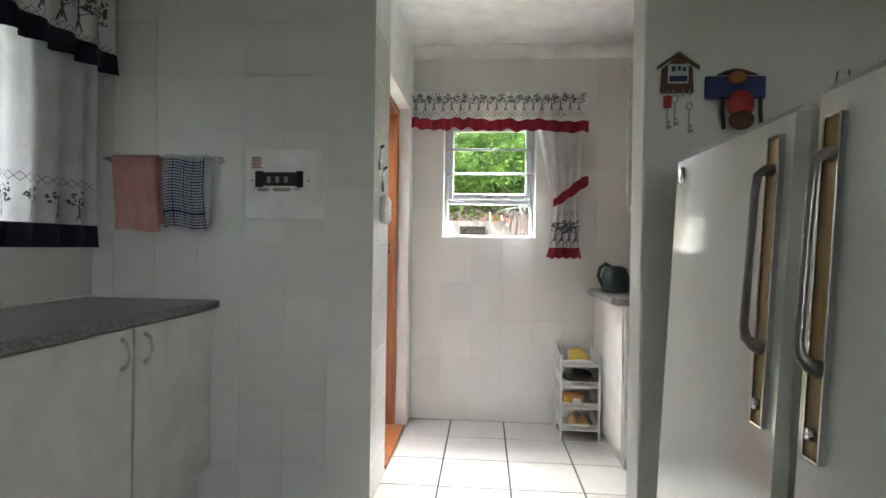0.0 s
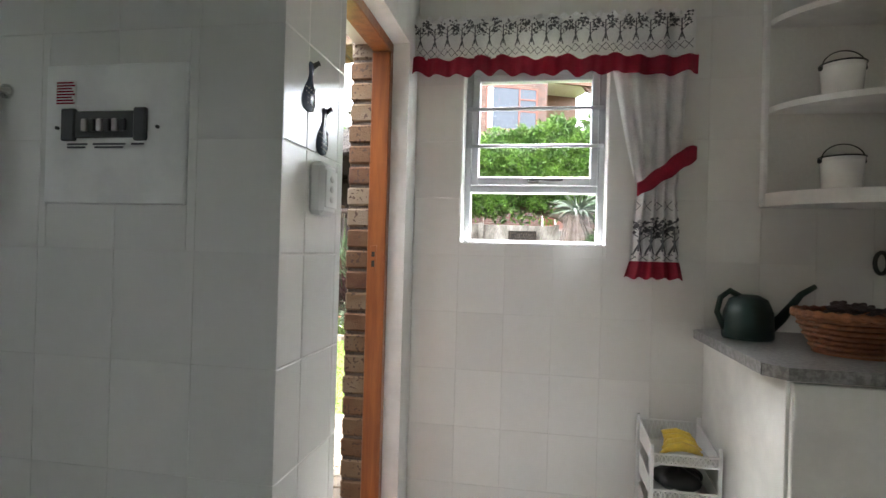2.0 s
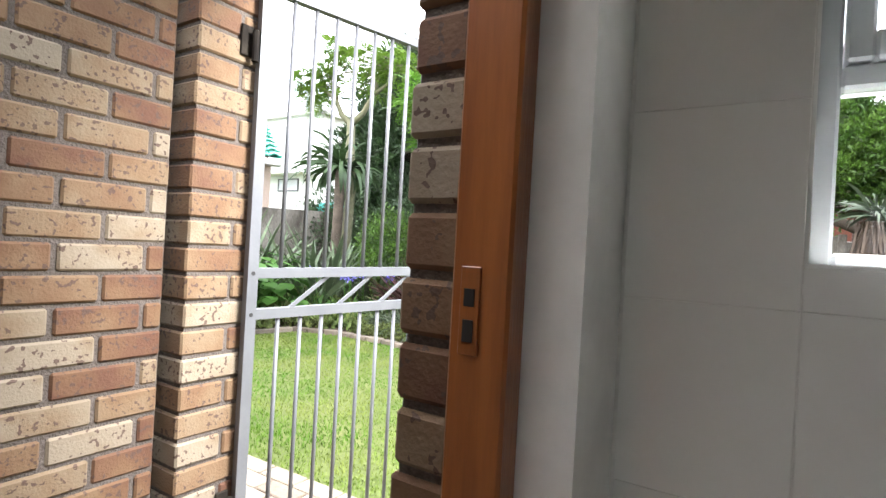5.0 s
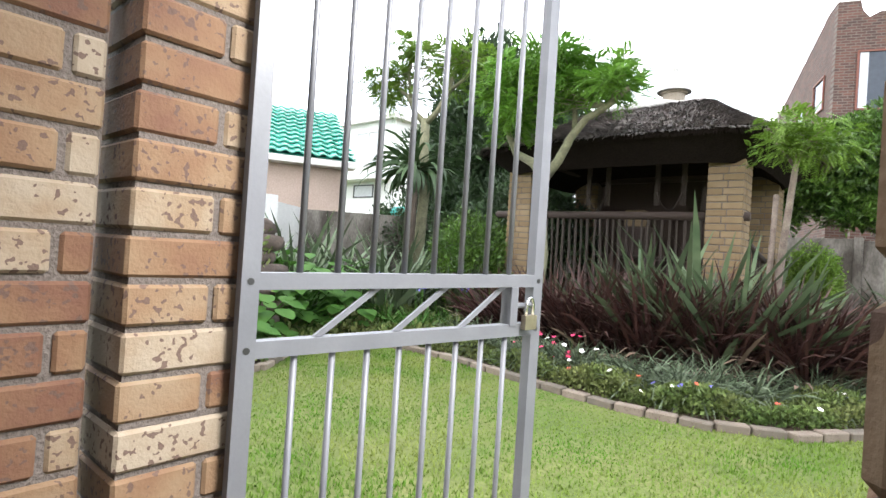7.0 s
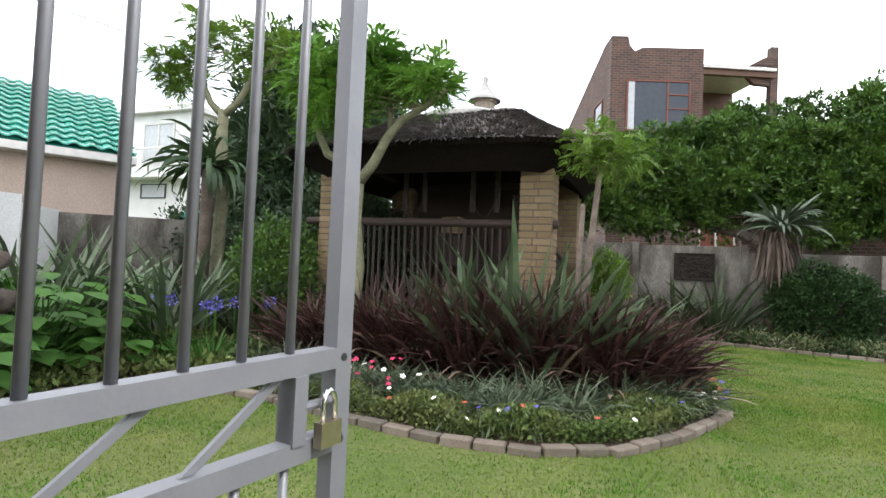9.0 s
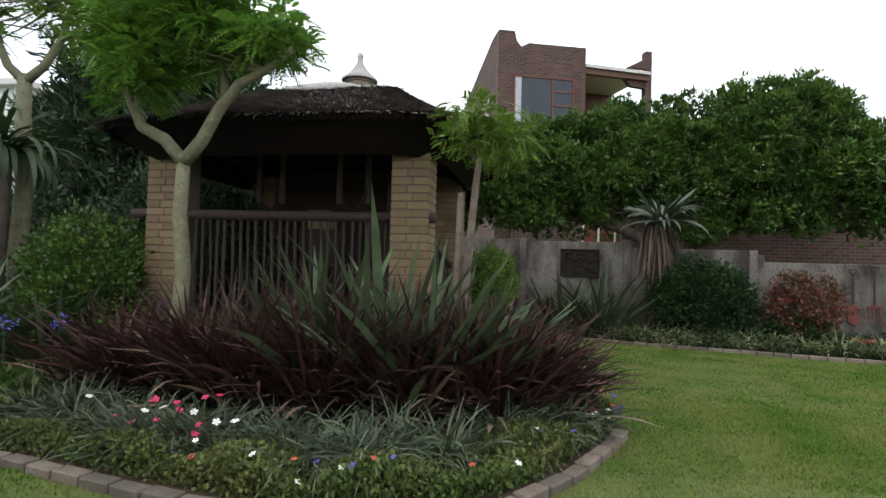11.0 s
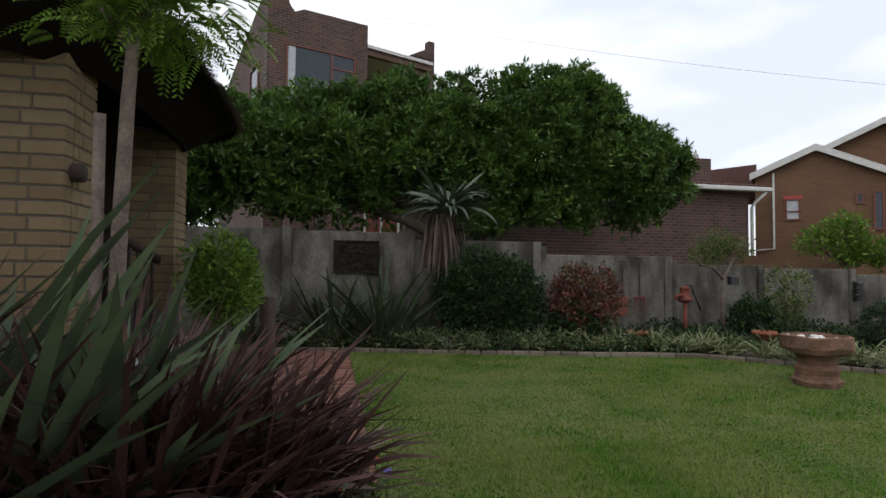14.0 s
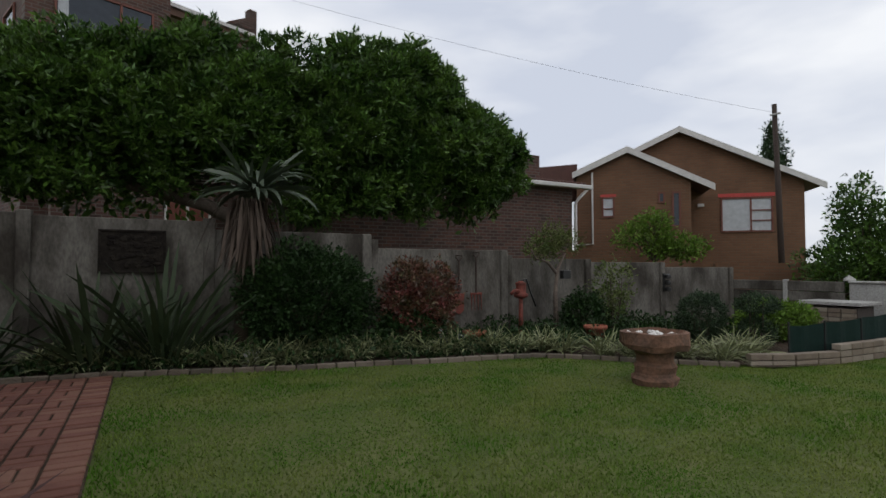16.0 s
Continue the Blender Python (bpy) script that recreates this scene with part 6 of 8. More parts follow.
leaf_parts("leaf", blades((-7.98, 10.7, 2.68), 120, 1.15, 0.075, 95, 1.9, 61, 0.06, 6, 0.0, 1.2), 6, M_LEAFDARK, ta)

CF = [(-9.0, 14.0, 2.0, 1.7, 1.3, 1.6), (-9.0, 14.0, 3.6, 1.5, 1.2, 1.3), (-9.0, 14.0, 4.9, 1.2, 1.0, 0.9), (-8.9, 14.0, 5.8, 0.7, 0.7, 0.7), (-7.6, 14.2, 2.4, 1.5, 1.1, 1.4), (-7.4, 14.2, 4.0, 1.2, 0.9, 1.0), (-7.6, 14.0, 5.2, 0.7, 0.7, 0.7), (-10.4, 14.2, 3.6, 0.9, 0.9, 1.0)]
cf = thing("conifer", (-9.0, 14.0, GZ), "dense dark conifer behind the bed", "tree")
part("trunk", G().tube([(-9, 14, GZ), (-9, 14, 2.5), (-8.9, 14, 5.8)], [0.2, 0.14, 0.04], 8), M_BARKDARK, cf)
raw_object("crown", tufts(CF, 4200, 14, 0.07, 0.26, 53, 0.2, 0.6, 0.4, 0.9, 0.4), M_LEAFDARK, cf)


def bush(name, blobs, n, per, size, material, label, seed, ratio=0.5, shell=0.45, trunk=None):
    x, y = blobs[0][0], blobs[0][1]
    t = thing(name, (x, y, GZ), label, "bush")
    g = G()
    r = random.Random(seed)
    for k in range(7):
        a = 2 * math.pi * k / 7
        b = blobs[k % len(blobs)]
        g.tube([(x + 0.04 * math.cos(a), y + 0.04 * math.sin(a), GZ), ((x + b[0]) / 2 + 0.1 * math.cos(a), (y + b[1]) / 2 + 0.1 * math.sin(a), b[2] * 0.5), (b[0] + 0.4 * b[3] * math.cos(a), b[1] + 0.4 * b[4] * math.sin(a), b[2] + 0.2 * b[5])], [0.022, 0.016, 0.006], 5)
    part("stem", g, M_BARKDARK, t)
    raw_object("foliage", tufts(blobs, n, per, size * 0.7, size, seed, ratio, shell, 0.18, 0.8, 0.3), material, t)
    return t


bush("clipped_bush", [(-6.1, 10.2, 0.9, 0.75, 0.7, 0.9), (-5.9, 10.0, 0.6, 0.7, 0.7, 0.6)], 1500, 12, 0.06, M_LEAF, "rounded bright green bush beside the gazebo", 71)
bush("dark_bush", [(-6.3, 11.8, 1.5, 1.0, 0.8, 1.1), (-5.6, 12.4, 1.2, 0.6, 0.6, 1.0)], 1300, 12, 0.08, M_LEAFDARK, "dark green shrub behind the gazebo corner", 72)
bush("dark_bush", [(-9.8, 12.5, 1.3, 1.2, 0.9, 1.1), (-8.0, 12.4, 1.1, 1.2, 0.8, 1.0)], 1400, 12, 0.09, M_LEAFDARK, "dark green shrubs in front of the far wall", 73)
bush("round_bush", [(1.72, 15.3, 0.82, 0.88, 0.55, 0.72)], 1900, 12, 0.055, M_BUSH, "dense rounded dark green bush by the wall", 74)
bush("red_bush", [(3.34, 15.2, 0.86, 0.58, 0.5, 0.5), (3.25, 15.1, 0.5, 0.52, 0.45, 0.4)], 900, 11, 0.06, M_REDLEAF, "red-tipped leafy shrub by the wall", 75)
bush("green_bush", [(3.1, 15.0, 0.35, 0.5, 0.4, 0.3)], 400, 11, 0.06, M_BUSH, "low green shrub under the red shrub", 76)
stump = thing("garden_post", (-1.43, 12.9, GZ), "short dark round timber post by the path", "post")
part("post", G().lathe([(0.001, 0.93), (0.07, 0.925), (0.082, 0.9), (0.085, 0.0)], (-1.43, 12.9, GZ), 18), M_RUSTPOLE, stump, "", True)
steps = thing("garden_steps", (-2.0, 11.3, GZ), "pale stone steps up to the gazebo", "steps", kind="structure")
for x1, z in ((-1.66, 0.24), (-1.86, 0.42), (-2.06, 0.58)):
    part("step", G().box(-2.24, 10.75, GZ, x1, 12.1, z - 0.03).box(-2.24, 10.72, z - 0.03, x1 + 0.03, 12.13, z, 0.008), M_CONCRETEPALE, steps)
bush("lime_bush", [(-1.78, 12.35, 1.22, 0.33, 0.3, 0.34), (-1.76, 12.35, 1.0, 0.3, 0.28, 0.25)], 560, 11, 0.05, M_LIME, "yellow-green shrub beside the gazebo", 77)
bush("citrus_bush", [(7.12, 15.0, 0.95, 0.38, 0.35, 0.45), (7.0, 15.0, 0.6, 0.3, 0.3, 0.3)], 200, 9, 0.06, M_GROUNDLEAF, "thin open shrub by the wall", 78)
bush("green_bush", [(6.4, 15.0, 0.45, 0.35, 0.35, 0.35)], 320, 10, 0.06, M_BUSH, "small green shrub by the wall", 79)
bush("ball_bush", [(7.3, 13.4, 0.48, 0.34, 0.34, 0.36)], 900, 12, 0.035, M_LEAFDARK, "tightly clipped ball bush", 80, 0.4, 0.2)
bush("ball_bush", [(7.66, 12.75, 0.3, 0.23, 0.24, 0.22), (7.66, 12.75, 0.72, 0.28, 0.28, 0.13)], 560, 12, 0.035, M_LEAFDARK, "clipped double-ball dark green bush", 81, 0.4, 0.2)
bush("herb_patch", [(8.9, 13.2, 0.35, 0.7, 0.5, 0.3)], 500, 11, 0.07, M_LIME, "leafy green vegetable patch", 82)

small = thing("standard_tree", (6.05, 15.35, GZ), "small standard tree with a bent bare stem", "tree")
g = G()
limb(g, [(6.1, 15.35, GZ), (6.08, 15.35, 0.8), (6.12, 15.35, 1.2), (6.3, 15.35, 1.5)], 0.05, 0.02, 7)
limb(g, [(6.1, 15.35, 1.15), (5.9, 15.35, 1.35), (5.65, 15.35, 1.4), (5.55, 15.35, 1.55)], 0.03, 0.012, 6)
part("trunk", g, M_STEMGREY, small, "", True)
raw_object("crown", tufts([(6.15, 15.35, 1.72, 0.5, 0.35, 0.26), (5.8, 15.35, 1.6, 0.3, 0.3, 0.18)], 200, 10, 0.06, 0.06, 83, 0.4, 0.9), M_GROUNDLEAF, small)
part("bird_feeder", G().box(6.22, 15.3, 1.05, 6.4, 15.4, 1.2, 0.01).tube([(6.31, 15.35, 1.2), (6.31, 15.35, 1.55)], 0.006, 5), M_BLACK, small, "black hanging feeder")

aloe = thing("tall_aloe", (0.92, 15.5, GZ), "tall aloe with a skirt of dry leaves", "aloe")
part("stem", G().tube([(0.92, 15.5, GZ), (0.95, 15.5, 1.2), (1.0, 15.47, 2.15)], [0.13, 0.13, 0.1], 10), M_DRYALOE, aloe, "", True)
leaf_parts("leaf", blades((1.04, 15.45, 2.25), 96, 0.86, 0.066, 88, 1.2, 62, 0.05, 7, 0.0, 1.3, 5), 7, M_ALOE, aloe)
sk = blades((0.98, 15.45, 2.15), 130, 1.05, 0.04, 172, 0.2, 63, 0.1, 6, 0.0, 1.6, 142)
leaf_parts("dry_leaf", sk, 6, M_DRYALOE, aloe)

for i, (x, y, s, n) in enumerate([(0.0, 15.3, 1.55, 64), (-0.75, 15.4, 1.35, 52), (-1.9, 15.6, 1.0, 36)]):
    flax(x, y, n, s, 0.06, 52, 0.45, 400 + i, 0.09, M_FLAXDARK, "dark green flax against the wall", "flax by the wall")
for i, (x, y, s) in enumerate([(-7.0, 7.6, 1.7), (-6.4, 8.6, 1.5), (-7.7, 8.8, 1.7), (-6.0, 9.6, 1.3), (-8.5, 8.0, 1.5), (-7.2, 9.9, 1.6)]):
    flax(x, y, 60, s, 0.065, 45, 0.5, 420 + i, 0.1, M_FLAXGREEN, "tall green flax in the far bed", "flax in the far bed")
for i in range(34):
    x = -1.3 + 0.25 * i + rr.uniform(-0.08, 0.08)
    k = max(j for j, p in enumerate(BACK_EDGE) if p[0] <= max(x, -1.8))
    p, q = BACK_EDGE[min(k, len(BACK_EDGE) - 2)], BACK_EDGE[min(k, len(BACK_EDGE) - 2) + 1]
    y = p[1] + (q[1] - p[1]) * min(1, max(0, (x - p[0]) / (q[0] - p[0]))) + 0.3 + rr.uniform(0, 0.25)
    clump("lily_turf", x, y, [("foliage", blades((x, y, GZ + 0.03), 110, 0.46, 0.018, 62, 1.0, 440 + i, 0.06), M_TURF, "")], "pale green strap-leaved clump along the bed", "lily turf", "clumps along the back bed")


def back_cover(r, n):
    x, y = r.uniform(-1.9, 9, n), r.uniform(12.5, 16, n)
    k = inside(BACK, x, y) & (y > 14.7 - 0.17 * x)
    x, y = x[k], y[k]
    return np.stack([x, y, GZ + 0.03 + r.uniform(0, 1, len(x)) * (0.08 + 0.3 * np.abs(np.sin(x * 2.1) * np.cos(y * 3)))], 1)


tagged(raw_object("ground_cover", ground_cover(back_cover, 30000, 0.06, 14, 0.9), M_BUSH), "low dark plants in the bed along the wall", "ground cover", kind="stuff")


def big_leaf_plant(x, y, s, n, seed):
    t = thing("broad_leaf_plant", (x, y, GZ + 0.03), "leafy plant with broad soft green leaves", "plant", "broad-leaved plants")
    r = random.Random(seed)
    st = G()
    for k in range(n):
        a, h, d = r.uniform(0, 6.283), r.uniform(0.25, 1.0) * s, r.uniform(0.1, 0.7) * s
        cx, cy, cz = x + d * math.cos(a), y + d * math.sin(a), GZ + h * 0.85
        L = r.uniform(0.13, 0.26)
        ux, uy = math.cos(a), math.sin(a)
        pts = []
        for t_, w in ((0, 0.02), (0.15, 0.38), (0.4, 0.48), (0.7, 0.34), (1, 0.01)):
            zz = cz - 0.4 * L * t_ ** 1.5 * r.uniform(0.7, 1.2)
            for sgn in (-1, 0, 1):
                pts.append((cx + ux * L * t_ - uy * L * w * sgn, cy + uy * L * t_ + ux * L * w * sgn, zz + 0.05 * L * abs(sgn)))
        part("leaf", G().add(pts, [(3 * i + j, 3 * i + j + 1, 3 * i + 4 + j, 3 * i + 3 + j) for i in range(4) for j in range(2)]), M_BIGLEAF, t, "", True)
        st.tube([(x + 0.1 * d * ux, y + 0.1 * d * uy, GZ + 0.03), (x + 0.6 * d * ux, y + 0.6 * d * uy, cz * 0.7), (cx, cy, cz)], 0.006, 4)
    part("stalk", st, M_BIGLEAF, t)


for i, (x, y, s) in enumerate([(-6.2, 6.9, 1.1), (-6.6, 7.4, 1.2), (-5.9, 6.3, 0.7), (-6.1, 7.7, 0.7), (-5.5, 5.9, 0.45), (-7.1, 6.7, 0.9)]):
    big_leaf_plant(x, y, s, 85, i)
for i in range(8):
    x, y = -5.9 + rf.uniform(-0.8, 1.0), 8.5 + rf.uniform(-0.4, 0.6)
    clump("agapanthus", x, y, [("foliage", blades((x, y, GZ + 0.03), 60, 0.5, 0.02, 60, 0.9, 500 + i, 0.05), M_BIGLEAF, "")], "green agapanthus clump with blue flower heads", "agapanthus", "agapanthus in the far bed")
    fl = thing("agapanthus_flower", (x, y, GZ + 0.03), "round blue agapanthus flower head on a stalk", "flower", "agapanthus flowers")
    part("stalk", G().tube([(x, y, GZ + 0.03), (x, y, 0.7)], 0.005, 5), M_BIGLEAF, fl)
    p, d = blob_points([(x, y, 0.74, 0.07, 0.07, 0.06)], 40, 600 + i)
    tagged(raw_object("petals", leaves(p, d, 0.035, 0.5, i), M_PETALBLUE, fl), kind="stuff")

# ---- thatched gazebo ----
lapa = thing("gazebo", (-3.9, 11.6, GZ), "thatched gazebo on sand-coloured brick pillars", "gazebo")
LX0, LX1, LY0, LY1 = -5.52, -2.26, 10.3, 12.9
pillars = []
for x, y in ((LX0, LY0), (LX1 - 0.40, LY0), (LX0, LY1 - 0.4), (LX1 - 0.40, LY1 - 0.4)):
    pillars.append(part("pillar", G().box(x + 0.008, y + 0.008, GZ, x + 0.392, y + 0.392, 2.6), M_MORTAR, lapa, "sand-coloured brick pillar"))
part("deck", G().box(LX0 - 0.1, LY0 - 0.02, GZ, LX1 + 0.1, LY1 + 0.1, 0.55), M_SANDPAVER, lapa)
for y in (LY0 + 0.2, LY1 - 0.2):
    part("eave_beam", G().tube([(LX0 - 0.3, y, 2.66), (LX1 + 0.3, y, 2.66)], 0.075, 10), M_POLE, lapa, "dark round timber beam", True)
for x in (LX0 + 0.2, LX1 - 0.2):
    part("eave_beam", G().tube([(x, LY0 - 0.3, 2.72), (x, LY1 + 0.3, 2.72)], 0.075, 10), M_POLE, lapa, "dark round timber beam", True)


def roof_at(u, w, inset=0.0):
    """Thatch surface: u round the eave, w from eave to crown."""
    q = (4 * u) % 4
    f = (q % 1) * 2 - 1
    px, py = ((1, f), (-f, 1), (-1, -f), (f, -1))[int(q)]
    h = (abs(px) ** 5 + abs(py) ** 5) ** 0.2
    sx, sy = px / h, py / h
    ex, ey = (LX1 - LX0) / 2 + 0.52 - inset, (LY1 - LY0) / 2 + 0.62 - inset
    s_x, s_y = 1 - w * 0.62, 1 - w * 0.96
    z = 2.74 + 0.89 * w - 0.03 * math.sin(w * math.pi) - inset * 0.3
    cx, cy = (LX0 + LX1) / 2, (LY0 + LY1) / 2
    return (cx + sx * ex * s_x, cy + sy * ey * s_y, z)


thatch = part("thatch", G().grid(lambda u, w: roof_at(u, w, 0.03), 72, 14), M_THATCH, lapa, "grey-brown thatch", True)
# underside takes the near-black copy, so roof shade is painted in
part("thatch_underside", G().grid(lambda u, w: (lambda p: (p[0], p[1], p[2] - 0.2))(roof_at(u, w, 0.42)), 72, 10), M_THATCHSHADED, lapa, "", True)
r = np.random.RandomState(77)
nst = 70000
u_, w_ = r.uniform(0, 1, nst), r.uniform(0, 0.95, nst) ** 1.25
pts = np.array([roof_at(a, b) for a, b in zip(u_, w_)])
low = np.array([roof_at(a, max(-0.06, b - 0.05)) for a, b in zip(u_, w_)])
dirv = low - pts
dirv /= np.linalg.norm(dirv, axis=1)[:, None]
dirv += r.normal(0, 0.12, (nst, 3))
side = np.cross(dirv, np.array([0, 0, 1.0])); side /= np.linalg.norm(side, axis=1)[:, None] + 1e-9
L = r.uniform(0.06, 0.14, (nst, 1)); W = r.uniform(0.005, 0.011, (nst, 1))
upv = np.cross(side, dirv) * np.sign(np.cross(side, dirv)[:, 2:3])
lift = r.uniform(0.0, 0.022, (nst, 1))
raw = np.stack([pts - side * W, pts + side * W, pts + dirv * L + side * W * 0.4 + upv * lift, pts + dirv * L - side * W * 0.4 + upv * lift], 1).reshape(-1, 3)
raw_object("straw", (raw, np.arange(4 * nst), np.full(nst, 4)), M_THATCH, lapa)
# cut edge of the thatch at the eave, with its shade put into the colour
part("eave_face", G().grid(lambda u, w: (lambda p: (p[0], p[1], p[2] - 0.2 + 0.19 * w))(roof_at(u, 0.0, 0.03 + 0.39 * (1 - w))), 72, 4), M_THATCHSHADED, lapa, "cut eave edge, shade put into its colour", True)
ne = 8000
u_ = r.uniform(0, 1, ne)
pe = np.array([roof_at(a, 0.0) for a in u_]) + np.stack([r.normal(0, 0.015, ne), r.normal(0, 0.015, ne), r.uniform(-0.06, 0.01, ne)], 1)
te = np.array([roof_at(a + 0.001, 0.0) for a in u_]) - np.array([roof_at(a, 0.0) for a in u_])
te /= np.linalg.norm(te, axis=1)[:, None]
down = np.stack([r.normal(0, 0.15, ne), r.normal(0, 0.15, ne), np.full(ne, -1.0)], 1)
L = r.uniform(0.02, 0.045, (ne, 1))
raw = np.stack([pe - te * 0.006, pe + te * 0.006, pe + down * L + te * 0.003, pe + down * L - te * 0.003], 1).reshape(-1, 3)
raw_object("eave_straw", (raw, np.arange(4 * ne), np.full(ne, 4)), M_THATCHSHADED, lapa)
part("ridge_cap", G().grid(lambda u, w: (-3.95 + (0.12 + 0.42 * min(1, 1.6 * (1 - w))) * 1.1 * math.copysign(abs(math.cos(6.283 * u)) ** 0.6, math.cos(6.283 * u)), 11.6 + (0.02 + 0.3 * min(1, 1.6 * (1 - w))) * math.copysign(abs(math.sin(6.283 * u)) ** 0.6, math.sin(6.283 * u)), 3.43 + 0.28 * w ** 0.7), 40, 10), M_CONCRETEPALE, lapa, "pale cement ridge cap", True)
part("chimney", G().lathe([(0.19, -0.6), (0.19, 0.58), (0.22, 0.59), (0.22, 0.63)], (-4.05, 13.1, 3.62), 18), M_SANDPAVER, lapa, "round chimney stack")
part("chimney_cowl", G().lathe([(0.29, 0.0), (0.29, 0.03), (0.2, 0.1), (0.12, 0.19), (0.06, 0.29), (0.04, 0.36), (0.055, 0.41), (0.035, 0.46), (0.001, 0.47)], (-4.05, 13.1, 4.24), 20), M_CONCRETEPALE, lapa, "pale conical chimney cowl", True)
g = G()
g.tube([(LX0 - 0.25, LY0 + 0.1, 1.82), (-4.0, LY0 + 0.1, 1.81), (LX1 + 0.06, LY0 + 0.1, 1.80)], 0.055, 10)
part("top_rail", g, M_POLE, lapa, "dark round handrail", True)
part("top_rail", G().tube([(LX1 - 0.15, LY0 + 0.2, 1.78), (LX1 - 0.15, 11.6, 1.50), (LX1 - 0.15, LY1 - 0.2, 1.30)], 0.045, 8), M_POLE, lapa, "", True)
rl = random.Random(8)
for k in range(26):
    x = LX0 + 0.42 + (LX1 - LX0 - 0.84) * (k + 0.5) / 26
    part("baluster", G().tube([(x + rl.uniform(-0.015, 0.015), LY0 + 0.12, 0.55), (x + rl.uniform(-0.02, 0.02), LY0 + 0.11, 1.2), (x + rl.uniform(-0.015, 0.015), LY0 + 0.1, 1.80)], 0.016 + rl.uniform(-0.003, 0.004), 6), M_LATH, lapa)
for k in range(9):
    y = LY0 + 0.5 + k * 0.2
    part("baluster", G().tube([(LX1 - 0.15, y, 0.55), (LX1 - 0.15, y, 1.7 - 0.05 * k)], 0.016, 6), M_LATH, lapa)
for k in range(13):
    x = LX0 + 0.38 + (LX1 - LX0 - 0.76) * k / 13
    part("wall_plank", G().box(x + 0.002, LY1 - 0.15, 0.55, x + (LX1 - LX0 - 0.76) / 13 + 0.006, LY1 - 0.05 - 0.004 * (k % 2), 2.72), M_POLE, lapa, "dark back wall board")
for x in (-4.52, -4.22, -3.5, -3.15):
    part("hanging_plank", G().box(x, 10.9, 2.0, x + 0.07, 10.93, 2.64, 0.004), M_LATH, lapa)
for x0, x1 in ((-4.48, -4.19), (-3.46, -3.12)):
    part("rope", G().tube([(x0 + (x1 - x0) * t, 10.88, 2.18 - 0.42 * (1 - (2 * t - 1) ** 2) * 0.6) for t in [j / 10 for j in range(11)]], 0.009, 6), M_LATH, lapa, "pale rope loop", True)
part("wall_board", G().box(-3.0, 11.3, 1.95, -2.7, 11.33, 2.3, 0.01), M_LATH, lapa, "hanging wooden board")
part("inner_pillar", G().box(-4.35, 12.0, 1.78, -4.05, 12.3, 2.05, 0.01), M_LAPABRICK, lapa, "inner brick column")
# block added under the column, dark so the interior below it reads as shaded
part("fireplace", G().box(-4.45, 11.95, 0.55, -3.95, 12.35, 1.78, 0.02), M_POLE, lapa, "added dark block under the inner column")
part("table", G().box(-4.4, 11.2, 1.25, -2.9, 11.9, 1.3, 0.01).box(-4.3, 11.3, 0.55, -4.2, 11.4, 1.25).box(-3.1, 11.3, 0.55, -3.0, 11.4, 1.25), M_LATH, lapa, "rough timber table")

# ---- boundary walls ----
BY = 16.1
wall_back = thing("wall_back", (3, BY, GZ), "weathered grey concrete boundary wall in stepped bays", "wall", kind="structure")
POSTS = [(-6.0, 2.0), (-3.4, 1.98), (-1.5, 1.95), (0.55, 1.93), (2.85, 1.78), (5.5, 1.56), (7.55, 1.42), (9.75, 1.36), (12.2, 1.25)]
for (x0, h0), (x1, h1) in zip(POSTS, POSTS[1:]):
    part("bay", G().box(x0 + 0.05, BY, GZ, x1 - 0.05, BY + 0.09, min(h0, h1 + 0.06) - 0.06, 0.01), M_CONCRETE, wall_back)
for x, h in POSTS:
    part("post", G().box(x - 0.075, BY - 0.05, GZ, x + 0.075, BY + 0.12, h, 0.012), M_CONCRETE, wall_back)
    if h < 1.8 and h > 1.5:
        part("post", G().box(x + 0.08, BY - 0.02, GZ, x + 0.2, BY + 0.12, h - 0.08, 0.01), M_CONCRETE, wall_back)
plaque = thing("wall_plaque", (-0.35, BY - 0.05, 1.2), "dark cast relief panel fixed to the wall", "plaque")
part("panel", G().box(-0.72, BY - 0.035, 1.2, 0.0, BY - 0.002, 1.72, 0.008), M_IRONBLACK, plaque)
g = G()
for k in range(60):
    x, z = -0.66 + 0.6 * rl.random(), 1.26 + 0.4 * rl.random()
    g.ball((x, BY - 0.038, z), (0.03 + 0.03 * rl.random(), 0.012, 0.02 + 0.02 * rl.random()), 6)
tagged(part("relief", g, M_IRONBLACK, plaque), kind="stuff")
part("rim", G().box(-0.74, BY - 0.05, 1.18, 0.02, BY - 0.036, 1.21, 0.004).box(-0.74, BY - 0.05, 1.71, 0.02, BY - 0.036, 1.74, 0.004).box(-0.74, BY - 0.05, 1.21, -0.71, BY - 0.036, 1.71, 0.004).box(-0.01, BY - 0.05, 1.21, 0.02, BY - 0.036, 1.71, 0.004), M_IRONBLACK, plaque)

fence = thing("wall_side", (12.3, 14, GZ), "pale precast concrete plank fence", "wall", kind="structure")
for y0, y1 in ((14.9, 16.2), (13.7, 14.9)):
    for k in range(4):
        part("plank", G().box(12.28, y0, GZ + 0.02 + 0.225 * k, 12.33, y1 - 0.09, GZ + 0.235 + 0.225 * k, 0.012), M_CONCRETE, fence)
    part("post", G().box(12.25, y1 - 0.09, GZ, 12.36, y1 + 0.0, 0.98, 0.01), M_CONCRETEPALE, fence)
part("wall_panel", G().box(12.25, 4.0, GZ, 12.4, 13.6, 0.93, 0.012), M_CONCRETEPALE, fence, "white-washed wall")
